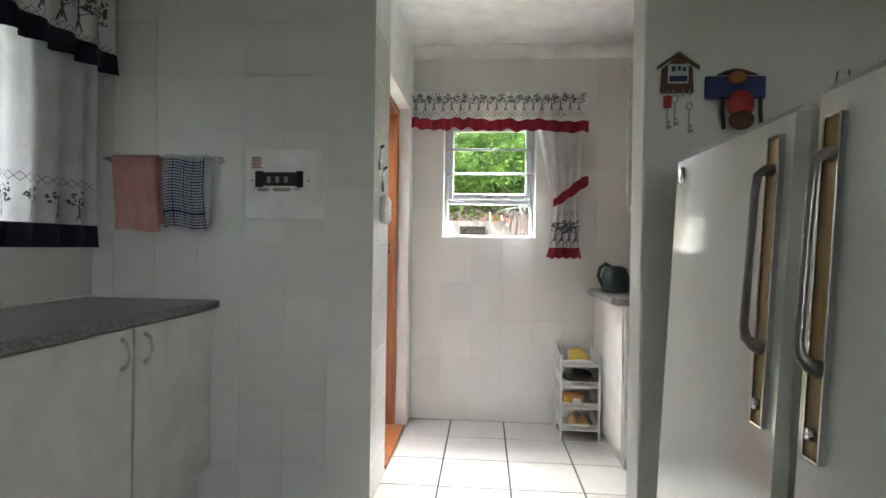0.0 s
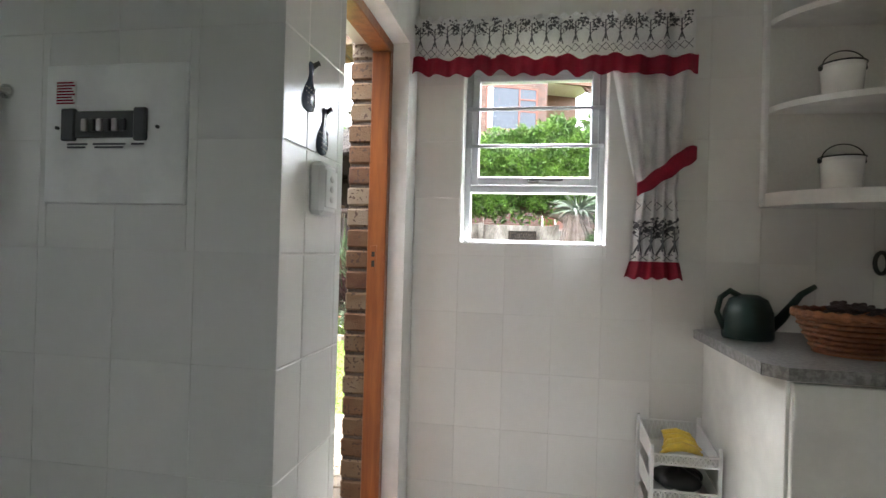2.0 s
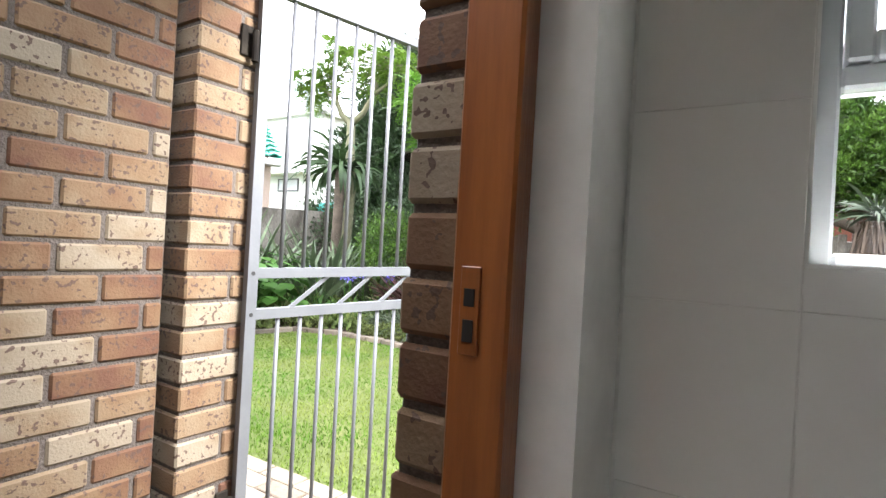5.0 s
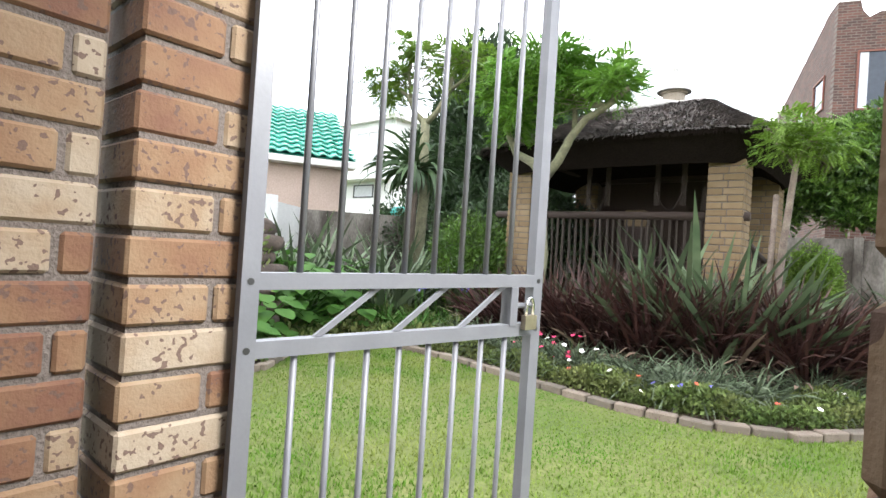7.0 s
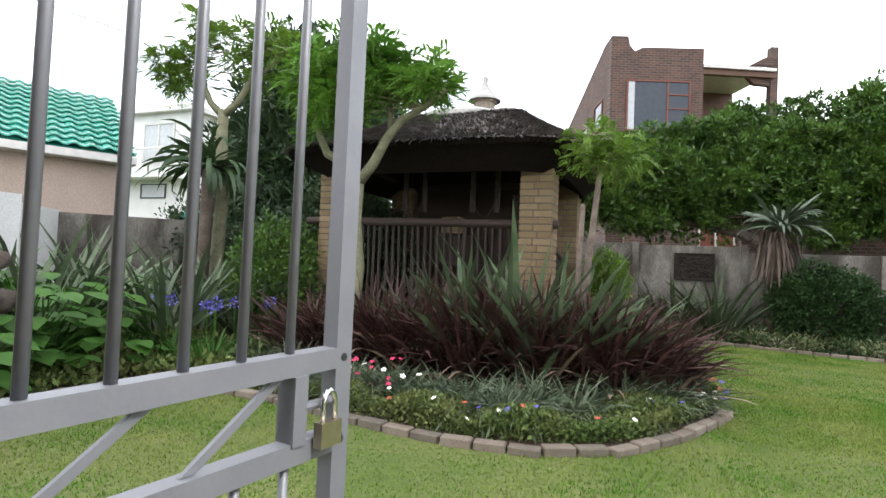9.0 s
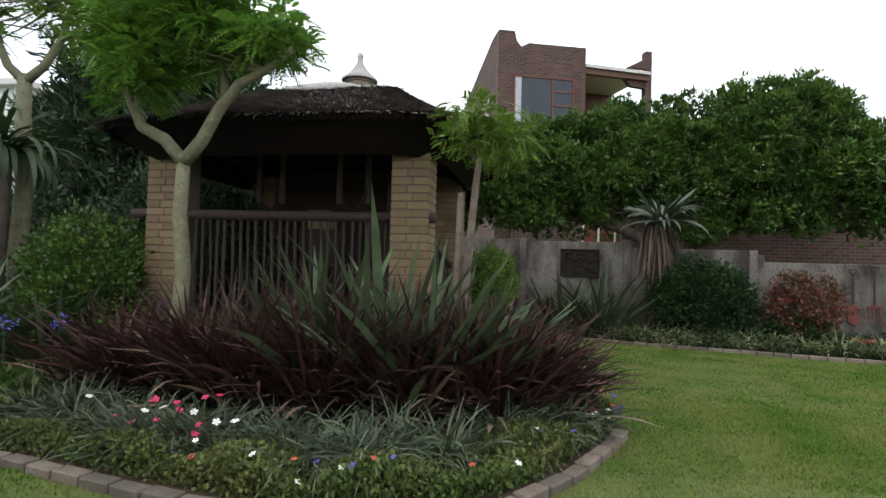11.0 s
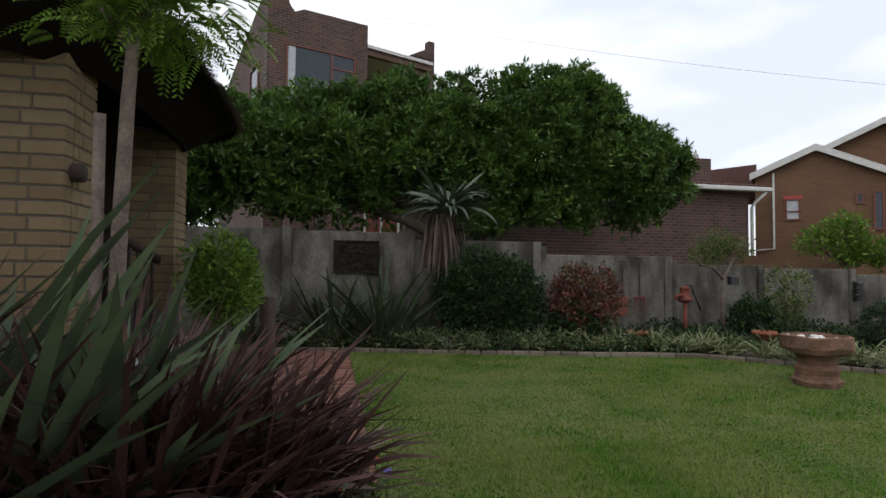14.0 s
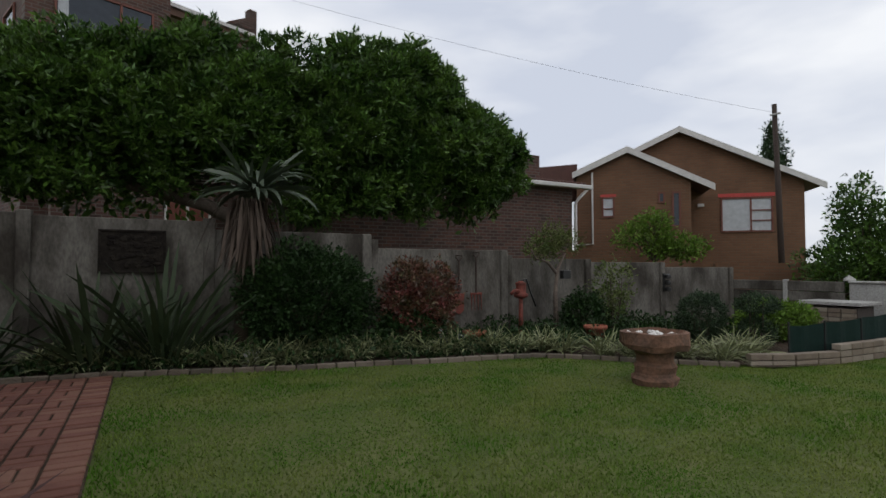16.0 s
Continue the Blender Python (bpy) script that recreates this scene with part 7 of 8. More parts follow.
part("cap", G().box(12.2, 3.95, 0.93, 12.45, 13.6, 0.97, 0.01).lathe([(0.12, 0.97), (0.12, 1.0), (0.001, 1.09)], (12.32, 13.62, 0.0), 4), M_CONCRETEPALE, fence)

# garden ornaments on the wall
for x, h, kind in ((4.53, 1.36, "spade"), (4.88, 1.42, "fork")):
    t = thing("garden_" + kind, (x, BY - 0.04, 0.4), "old rusty red garden %s hung on the wall" % kind, "garden tool")
    part("shaft", G().tube([(x, BY - 0.05, 0.8), (x, BY - 0.05, h)], 0.018, 8), M_RUSTPOLE, t)
    part("grip", G().tube([(x, BY - 0.05, h), (x - 0.06, BY - 0.05, h + 0.06), (x - 0.06, BY - 0.05, h + 0.1), (x + 0.06, BY - 0.05, h + 0.1), (x + 0.06, BY - 0.05, h + 0.06), (x, BY - 0.05, h)], 0.014, 7), M_RUSTPOLE, t)
    if kind == "spade":
        part("blade", G().prism([(x - 0.1, 0.8), (x + 0.1, 0.8), (x + 0.09, 0.5), (x, 0.44), (x - 0.09, 0.5)], BY - 0.06, BY - 0.045, lambda a, b, h: (a, h, b)), M_IRON, t)
    else:
        part("head", G().box(x - 0.12, BY - 0.065, 0.77, x + 0.12, BY - 0.04, 0.81, 0.006), M_IRON, t)
        for k in range(4):
            part("tine", G().tube([(x - 0.1 + 0.067 * k, BY - 0.05, 0.78), (x - 0.1 + 0.067 * k, BY - 0.07, 0.5)], [0.012, 0.005], 6), M_IRON, t)
pump = thing("hand_pump", (5.4, 15.45, GZ), "old red cast-iron hand water pump", "water pump")
part("column", G().tube([(5.4, 15.45, GZ), (5.4, 15.45, 0.75)], [0.045, 0.035], 10), M_IRON, pump, "", True)
part("barrel", G().lathe([(0.05, 0), (0.12, 0.03), (0.13, 0.08), (0.09, 0.1), (0.085, 0.24), (0.1, 0.26), (0.03, 0.3)], (5.4, 15.45, 0.72), 16), M_IRON, pump, "", True)
part("spout", G().tube([(5.35, 15.42, 0.84), (5.22, 15.4, 0.86), (5.16, 15.4, 0.8)], [0.035, 0.03, 0.03], 8), M_IRON, pump, "", True)
part("lever", G().tube([(5.4, 15.45, 1.02), (5.52, 15.45, 1.05), (5.62, 15.45, 0.8), (5.72, 15.45, 0.58)], [0.014, 0.016, 0.014, 0.018], 7), M_BLACK, pump, "", True)
lampw = thing("wall_light", (9.75, BY - 0.06, 0.75), "black three-globe wall light on the post", "wall light")
part("bracket", G().box(9.72, BY - 0.075, 0.72, 9.78, BY - 0.05, 1.12, 0.004), M_BLACK, lampw)
for z in (0.78, 0.92, 1.06):
    part("globe", G().lathe([(0.02, 0.05), (0.075, 0.02), (0.075, -0.04), (0.02, -0.06)], (9.79, BY - 0.13, z), 12), M_BLACK, lampw)

# bird bath and pots
bath = thing("bird_bath", (4.46, 11.93, GZ), "rough red stone bird bath on the lawn", "bird bath")
def rough_lathe(profile, at, seed, amp=0.02, n=28):
    g = G().lathe(profile, at, n)
    g.v = [(x + amp * noise.noise(Vector((x * 6, y * 6, z * 6 + seed))), y + amp * noise.noise(Vector((x * 6 + 9, y * 6, z * 6 + seed))), z + amp * 0.6 * noise.noise(Vector((x * 6, y * 6 + 5, z * 6 + seed)))) for x, y, z in g.v]
    return g
part("pedestal", rough_lathe([(0.23, 0), (0.245, 0.07), (0.21, 0.1), (0.2, 0.13), (0.215, 0.2), (0.185, 0.24), (0.19, 0.3), (0.22, 0.36)], (4.46, 11.93, GZ - 0.01), 1, 0.03), M_STONE, bath, "stacked rough stone")
part("bowl", rough_lathe([(0.2, 0.0), (0.31, 0.03), (0.335, 0.08), (0.34, 0.2), (0.3, 0.21), (0.27, 0.15), (0.001, 0.12)], (4.46, 11.93, GZ + 0.34), 2, 0.04), M_STONE, bath)
g = G()
for k in range(40):
    a, d = rl.uniform(0, 6.283), 0.28 * math.sqrt(rl.random())
    g.ball((4.46 + d * math.cos(a), 11.93 + d * math.sin(a), GZ + 0.49 + 0.02 * rl.random()), 0.02 + 0.015 * rl.random(), 6)
part("pebble", g, M_PETALWHITE, bath, "white pebbles in the bowl")
for x, y, s in ((4.02, 14.75, 0.16), (5.98, 14.3, 0.17)):
    pot = thing("terracotta_pot", (x, y, GZ + 0.03), "terracotta pot standing in the bed", "flower pot", "pots in the bed")
    part("pot", G().lathe([(0.001, 0), (s * 0.65, 0), (s * 0.95, s * 1.3), (s * 1.08, s * 1.3), (s * 1.08, s * 1.6), (s * 0.95, s * 1.6), (s * 0.9, s * 1.2), (0.001, s * 1.2)], (x, y, GZ + 0.03), 20), M_TERRACOTTA, pot, "", True)
    raw_object("plant", blades((x, y, GZ + s * 1.3), 16, 0.3, 0.012, 40, 0.5, int(x * 10), 0.02), M_BUSH, pot)
for x, y, s in ((3.45, 14.75, 0.1), (3.75, 14.7, 0.08)):
    pp = thing("garden_gnome_stone", (x, y, GZ + 0.03), "small grey-violet garden ornament in the bed", "ornament", "ornaments in the bed")
    part("body", G().lathe([(s, 0), (s * 1.1, s), (s * 0.6, s * 2.2), (s * 0.5, s * 2.6), (0.01, s * 3.2)], (x, y, GZ + 0.03), 14), M_PURPLE, pp, "", True)
wp = single("pale_stone", rough_lathe([(0.001, 0.16), (0.1, 0.14), (0.15, 0.06), (0.14, 0)], (0.95, 15.0, GZ + 0.03), 4, 0.05, 16), M_CONCRETEPALE, "pale rough stone in the bed", "stone", at=(0.95, 15.0, GZ + 0.03))

# raised vegetable bed with shade net
raised = thing("raised_bed", (8.5, 12, GZ), "low brick retaining edge of the vegetable bed", "retaining wall", kind="structure")
RB = [(6.2, 12.0), (6.7, 11.75), (7.4, 11.6), (8.4, 11.55), (9.6, 11.6), (12.1, 11.7)]
for k, (p, q) in enumerate(zip(RB, RB[1:])):
    d = math.hypot(q[0] - p[0], q[1] - p[1])
    a = math.atan2(q[1] - p[1], q[0] - p[0])
    for row in range(2 + (k > 1)):
        n = max(2, int(d / 0.24))
        for j in range(n):
            t = (j + 0.5) / n
            piece("brick", (d / n - 0.01, 0.11, 0.073), M_SANDPAVER, raised, Matrix.Translation((p[0] + (q[0] - p[0]) * t, p[1] + (q[1] - p[1]) * t, GZ + 0.04 + 0.083 * row)) @ Matrix.Rotation(a, 4, "Z"), 0.006)
net = thing("shade_net", (8.5, 12.2, GZ), "dark green shade net round the vegetable bed", "net fence")
NL = [(7.0, 11.95), (7.6, 11.82), (8.4, 11.75), (9.8, 11.85), (12.1, 11.95)]
g = G()
for i, (p, q) in enumerate(zip(NL, NL[1:])):
    h0, h1 = 0.36 + 0.03 * i, 0.39 + 0.03 * i
    g.grid(lambda u, w: (p[0] + (q[0] - p[0]) * u + 0.012 * math.sin(u * 9), p[1] + (q[1] - p[1]) * u + 0.012 * math.sin(u * 13), GZ + 0.1 + (h0 + (h1 - h0) * u - 0.02 * math.sin(u * 3.14)) * w), 10, 3)
part("net", g, M_SHADECLOTH, net)
for x, y in NL:
    part("stake", G().tube([(x, y, GZ), (x, y, 0.55)], 0.014, 6), M_BLACK, net)
braai = thing("brick_bench", (11.5, 13.4, GZ), "low sand-brick barbecue block with a pale slab", "barbecue")
part("body", G().box(11.2, 13.0, GZ, 11.8, 13.9, 0.5), M_MORTAR, braai)
part("slab", G().box(11.1, 12.9, 0.53, 11.9, 14.0, 0.6, 0.01), M_CONCRETEPALE, braai)

# ---- neighbouring houses ----
def window(parent, to, u0, z0, u1, z1, frame_m, pane_m, bars=(), lab=""):
    """A framed window on a wall; to(u, h, z): h outwards."""
    w = part("window", G().prism([(u0, z0), (u1, z0), (u1, z1), (u0, z1)], -0.02, 0.012, lambda a, b, h: to(a, h, b)), pane_m, parent, lab)
    g = G()
    t = 0.05
    for a, b, c, d in ((u0, z0, u0 + t, z1), (u1 - t, z0, u1, z1), (u0 + t, z0, u1 - t, z0 + t), (u0 + t, z1 - t, u1 - t, z1)) + tuple(bars):
        g.prism([(a, b), (c, b), (c, d), (a, d)], 0.0, 0.05, lambda p, q, h: to(p, h, q))
    part("window_frame", g, frame_m, w)
    return w


bh = thing("brick_house", (-2.75, 23.5, GZ), "two-storey red-brown brick house behind the wall", "house")
part("front_wall", G().prism([(-2.75, GZ), (0.2, GZ), (0.2, 9.32), (-1.75, 9.3), (-2.0, 9.15), (-2.15, 9.35), (-2.22, 9.68), (-2.75, 9.68)], 23.5, 23.8, lambda a, b, h: (a, h, b)), M_BH_X, bh)
part("side_wall", G().prism([(23.801, GZ), (31, GZ), (31, 8.2), (24.4, 9.68), (23.801, 9.68)], -2.75, -2.45, lambda a, b, h: (h, a, b)), M_BH_Y, bh)
part("side_wall", G().box(-0.1, 23.801, GZ, 0.2, 31, 8.9), M_BH_Y, bh)
part("rear_roof", G().box(-2.449, 23.801, 8.3, -0.101, 31, 8.4), M_BROWNROOF, bh)
to_f = lambda a, h, b: (a, 23.5 - h, b)
window(bh, to_f, -2.24, 6.3, -0.2, 8.12, M_REDFRAME, M_DARKGLASS, ((-0.95, 6.3, -0.9, 8.12), (-0.9, 7.1, -0.2, 7.15), (-0.9, 7.6, -0.2, 7.65)), "large dark glazed window")
part("curtain", G().grid(lambda u, w: (-2.17 + 0.2 * u, 23.482 + 0.004 * math.sin(u * 20), 6.36 + 1.7 * w), 8, 2), M_NET, bh, "white curtain")
to_s = lambda a, h, b: (-2.75 - h, a, b)
window(bh, to_s, 24.4, 6.6, 25.6, 7.7, M_REDFRAME, M_DARKGLASS)
window(bh, to_s, 26.6, 6.3, 27.8, 7.3, M_REDFRAME, M_DARKGLASS)
part("drainpipe", G().tube([(-2.83, 30.8, 2), (-2.83, 30.8, 8.3)], 0.05, 8), M_GUTTER, bh)
part("balcony_wall", G().box(0.201, 25.2, GZ, 3.45, 25.5, 6.9), M_BH_X, bh)
# dark brown here carries the shade under the balcony roof
part("balcony_back", G().box(0.201, 28.3, 6.9, 3.3, 28.5, 9.4), M_DARKWOOD, bh, "rear wall of the balcony, shade put into its colour")
part("balcony_roof", G().add([(0.201, 25.0, 9.4), (3.3, 25.0, 9.3), (3.3, 28.6, 9.5), (0.201, 28.6, 9.6), (0.201, 25.0, 9.28), (3.3, 25.0, 9.18), (3.3, 28.6, 9.38), (0.201, 28.6, 9.48)], [(0, 1, 2, 3), (7, 6, 5, 4), (0, 4, 5, 1), (1, 5, 6, 2), (2, 6, 7, 3), (3, 7, 4, 0)]), M_GUTTER, bh, "pale sheet roof")
part("balcony_beam", G().add([(0.201, 25.1, 9.27), (3.3, 25.1, 9.17), (3.3, 25.3, 9.17), (0.201, 25.3, 9.27), (0.201, 25.1, 9.05), (3.3, 25.1, 8.97), (3.3, 25.3, 8.97), (0.201, 25.3, 9.05)], [(0, 1, 2, 3), (7, 6, 5, 4), (0, 4, 5, 1), (1, 5, 6, 2), (2, 6, 7, 3), (3, 7, 4, 0)]), M_DARKWOOD, bh)
part("arched_end_wall", G().box(3.2, 25.2, 6.9, 3.45, 25.5, 10.2).add([(3.199, 25.25, 9.16), (2.3, 25.25, 9.16), (2.65, 25.25, 8.75), (3.199, 25.25, 8.7), (3.199, 25.45, 9.16), (2.3, 25.45, 9.16), (2.65, 25.45, 8.75), (3.199, 25.45, 8.7)], [(3, 2, 1, 0), (4, 5, 6, 7), (0, 1, 5, 4), (1, 2, 6, 5), (2, 3, 7, 6), (3, 0, 4, 7)]), M_BH_X, bh)
part("upstand", G().prism([(2.4, 9.4), (3.2, 9.4), (3.2, 9.85), (2.9, 9.7)], 25.02, 25.2, lambda a, b, h: (a, h, b)), M_BH_X, bh)
part("lower_wall", G().box(-2.4, 22.6, GZ, 3.6, 22.8, 4.6), M_BH_X, bh, "red brick lower storey")
to_l = lambda a, h, b: (a, 22.6 - h, b)
window(bh, to_l, -0.2, 2.1, 0.9, 3.1, M_GUTTER, M_REDFRAME, ((0.3, 2.1, 0.36, 3.1),), "brown wooden door panel")

bh.rotation_euler, bh.scale = (0, 0, radians(20)), (1.1, 1, 1)
wing = thing("brick_cottage", (9, 20, GZ), "single-storey red brick wing with a tiled roof", "house")
part("front_wall", G().box(1.0, 20.0, GZ, 10.75, 20.2, 3.55), M_BH_X, wing)
part("end_wall", G().box(10.55, 20.201, GZ, 10.75, 26, 3.55), M_BH_Y, wing)
roof = part("roof", G().add([(2.9, 19.75, 3.66), (11.1, 19.75, 3.66), (11.1, 26, 4.4), (2.9, 26, 4.4), (2.9, 19.75, 3.6), (11.1, 19.75, 3.6), (11.1, 26, 4.3), (2.9, 26, 4.3)], [(0, 1, 2, 3), (7, 6, 5, 4), (0, 4, 5, 1), (1, 5, 6, 2), (2, 6, 7, 3), (3, 7, 4, 0)]), M_BROWNROOF, wing, "brown corrugated tile roof")
g = G()
for k in range(68):
    x = 2.95 + 0.12 * k
    g.tube([(x, 19.7, 3.68), (x, 22.8, 4.05), (x, 26, 4.42)], 0.04, 5)
part("roll_tile", g, M_BROWNROOF, wing)
part("gutter", G().box(2.9, 19.6, 3.52, 11.2, 19.74, 3.64, 0.02), M_GUTTER, wing)
part("drainpipe", G().tube([(11.05, 19.68, 3.52), (10.85, 19.85, 3.25), (10.8, 19.93, 3.1), (10.8, 19.93, GZ)], 0.045, 8), M_GUTTER, wing, "white downpipe", True)
ch = part("chimney", G().box(9.2, 20.8, 3.7, 10.2, 21.4, 4.63, 0.01), M_BH_X, wing, "square brick chimney")
part("chimney_pot", G().lathe([(0.16, 4.57), (0.1, 4.62), (0.09, 4.74), (0.05, 4.78), (0.02, 4.9)], (9.9, 21.1, 0.05), 12), M_CONCRETEPALE, ch)
part("parapet", G().prism([(11.4, 3.6), (13.3, 3.6), (13.3, 4.95), (11.4, 4.65)], 22.5, 22.8, lambda a, b, h: (a, h, b)), M_BROWNROOF, wing)

# golden-brown house with two white-edged gables, set at an angle
GU, GN, GO = Vector((0.7071, -0.7071, 0)), Vector((0.7071, 0.7071, 0)), Vector((-0.23, 8.04, 0))
rh = new("gabled_house")
rh.matrix_world = Matrix(((GU.x, GN.x, 0, GO.x), (GU.y, GN.y, 0, GO.y), (0, 0, 1, 0), (0, 0, 0, 1)))
ORIGIN[rh.name] = Vector((0, 0, 0))
tagged(rh, "golden-brown brick house with two white-edged gables", "house")
part("front_gable", G().prism([(-0.62, GZ), (2.8, GZ), (2.8, 4.0), (0.94, 4.95), (-0.62, 4.3)], 18, 18.25, lambda a, b, h: (a, h, b)), M_RH, rh)
part("rear_gable", G().prism([(-0.6, GZ), (6.5, GZ), (6.5, 4.15), (2.73, 5.92), (-0.6, 4.5)], 20, 20.25, lambda a, b, h: (a, h, b)), M_RH, rh)
part("side_wall", G().box(2.6, 18.251, GZ, 2.8, 19.999, 4.0), M_RH, rh)
for pts, y0, y1 in ((((-0.75, 4.32), (0.94, 5.07), (3.45, 3.78)), 17.8, 20.3), (((0.9, 5.2), (2.73, 6.06), (7.05, 3.95)), 19.7, 27.0)):
    for (u0, z0), (u1, z1) in zip(pts, pts[1:]):
        part("barge_board", G().prism([(u0, z0), (u1, z1), (u1, z1 - 0.2), (u0, z0 - 0.2)], y0, y0 + 0.05, lambda a, b, h: (a, h, b)), M_GUTTER, rh, "white barge board")
        part("roof_slope", G().prism([(u0, z0), (u1, z1), (u1, z1 - 0.06), (u0, z0 - 0.06)], y0 + 0.051, y1, lambda a, b, h: (a, h, b)), M_BROWNROOF, rh)
to_g = lambda a, h, b: (a, 18 - h, b)
window(rh, to_g, 0.16, 2.84, 0.55, 3.5, M_REDFRAME, M_NET, ((0.16, 3.1, 0.55, 3.13),), "small net-curtained window")
part("red_lintel", G().box(0.12, 17.97, 3.5, 0.6, 17.999, 3.58), M_REDPLASTIC, rh)
window(rh, to_g, 2.25, 2.5, 2.5, 3.6, M_REDFRAME, M_DARKGLASS)
window(rh, to_g, 1.85, 3.25, 2.05, 3.6, M_REDFRAME, M_DARKGLASS)
to_h = lambda a, h, b: (a, 20 - h, b)
window(rh, to_h, 4.02, 2.42, 5.58, 3.58, M_REDFRAME, M_NET, ((4.9, 2.42, 4.95, 3.58), (4.95, 2.78, 5.58, 2.82), (4.95, 3.12, 5.58, 3.16)), "large net-curtained window")
part("red_lintel", G().box(3.95, 19.97, 3.6, 5.65, 19.999, 3.72), M_REDPLASTIC, rh)
part("wall_lamp", G().box(3.3, 19.9, 3.3, 3.5, 19.999, 3.4, 0.01), M_GUTTER, rh)
part("drainpipe", G().tube([(-0.13, 17.93, 4.3), (-0.13, 17.93, 2.0), (-0.7, 17.93, 1.95)], 0.035, 6), M_GUTTER, rh)
part("garden_wall", G().box(2.9, 15.2, GZ, 6.0, 15.4, 1.35), M_RH, rh, "low brown brick wall")
part("garden_wall", G().box(-1.6, 16.0, GZ, 1.5, 16.2, 1.75), M_RH, rh, "brown brick wall")


def gpos(u, n, z):
    p = GO + GU * u + GN * n
    return (p.x, p.y, z)


pole = thing("telephone_pole", gpos(4.95, 17.0, GZ), "tall dark timber telephone pole", "pole")
part("shaft", G().tube([gpos(4.96, 17.0, GZ), gpos(4.9, 17.0, 3.0), gpos(4.83, 17.0, 5.83)], [0.085, 0.075, 0.065], 10), M_RUSTPOLE, pole, "", True)
part("insulator", G().tube([gpos(4.7, 16.9, 5.5), gpos(4.95, 16.9, 5.55)], 0.03, 6), M_CONCRETEPALE, pole)
cab_a, cab_b = Vector(gpos(4.83, 17.0, 5.6)), Vector((-7.0, 27.5, 11.9))
single("overhead_cable", G().tube([tuple(cab_a.lerp(cab_b, t) - Vector((0, 0, 0.55 * 4 * t * (1 - t)))) for t in [j / 20 for j in range(21)]], 0.0035, 5), M_WIRE, "thin overhead cable from the pole", "cable", at=gpos(4.83, 17.0, 5.6))


def far_tree(name, blobs, n, size, material, label, seed, trunk_r=0.12, ratio=0.45):
    x, y = blobs[0][0], blobs[0][1]
    t = thing(name, (x, y, GZ), label, "tree")
    g = G()
    limb(g, [(x, y, GZ), (x, y, blobs[0][2] * 0.6), (x, y, blobs[0][2])], trunk_r, trunk_r * 0.4, 7)
    twigs(g, blobs, [(x, y, blobs[0][2] * 0.6)], 16, seed, trunk_r * 0.3)
    part("trunk", g, M_BARKDARK, t)
    raw_object("crown", tufts(blobs, n, 12, size * 0.8, size, seed, ratio, 0.6, 0.3, 0.8, 0.3), material, t)


ft = lambda u, n, z, *r: (*gpos(u, n, z), *r)
far_tree("dark_tree", [ft(5.9, 14.0, 1.4, 1.0, 1.0, 1.2), ft(5.2, 14.0, 1.0, 0.9, 0.8, 0.9), ft(5.55, 14.0, 2.5, 0.45, 0.45, 0.7), ft(6.7, 14.0, 1.6, 1.2, 1.0, 1.1)], 1500, 0.1, M_LEAF, "leafy dark green tree beyond the fence", 90)
far_tree("yellow_green_tree", [ft(1.4, 14.6, 2.3, 0.32, 0.4, 0.36), ft(0.85, 14.6, 2.05, 0.4, 0.4, 0.22), ft(2.1, 14.6, 1.75, 0.55, 0.4, 0.26), ft(1.5, 14.6, 1.8, 0.4, 0.4, 0.3)], 260, 0.11, M_LIME, "yellow-green shrub tree behind the wall", 91, 0.07)
far_tree("norfolk_pine", [ft(11.3, 40, 8.2, 0.8, 0.8, 0.7), ft(11.3, 40, 9.2, 0.55, 0.55, 0.7), ft(11.3, 40, 10.1, 0.3, 0.3, 0.6)], 260, 0.2, M_LEAFDARK, "distant dark pine top", 92)

# pale house with a green roof to the west
wh = thing("green_roofed_house", (-12.12, 13.1, GZ), "pale pink plastered house with a glazed green tile roof", "house")
part("east_wall", G().box(-12.8, 2.0, GZ, -12.5, 12.9, 3.15), M_PINKPLASTER, wh)
part("north_wall", G().prism([(-12.801, GZ), (-12.801, 3.3), (-16.2, 5.2), (-19.5, 3.3), (-19.5, GZ)], 12.6, 12.9, lambda a, b, h: (a, h, b)), M_PINKPLASTER, wh)
part("fascia", G().box(-12.2, 1.9, 3.08, -12.1, 13.1, 3.24, 0.01).box(-12.5, 1.9, 3.08, -12.2, 13.1, 3.1), M_GUTTER, wh, "white gutter")
rf_ = part("roof", G().add([(-12.12, 1.9, 3.26), (-12.12, 13.1, 3.26), (-16.2, 13.1, 5.35), (-16.2, 1.9, 5.35), (-20, 1.9, 3.3), (-20, 13.1, 3.3)], [(0, 1, 2, 3), (3, 2, 5, 4)]), M_GREENROOF, wh, "green roof")
tl = []
for i in range(12):
    for j in range(37):
        y = 2.0 + 0.3 * j
        x0, x1 = -12.1 - 0.34 * i, -12.1 - 0.34 * (i + 1) - 0.03
        z0, z1 = 3.30 + 0.174 * i, 3.30 + 0.174 * (i + 1) + 0.015 - 0.03
        ring = []
        for xx, zz in ((x0, z0 + 0.03), (x1, z1)):
            ring.append([(xx, y + 0.3 * s, zz + 0.05 * math.sin(math.pi * min(1, s * 1.4))) for s in [q / 6 for q in range(7)]])
        tl.append(ring)
g = G()
for ring in tl:
    g.add(ring[0] + ring[1], [(q, q + 1, q + 8, q + 7) for q in range(6)])
    g.add([(x, y, z - 0.03) for x, y, z in ring[0]] + ring[0], [(q, q + 1, q + 8, q + 7) for q in range(6)])
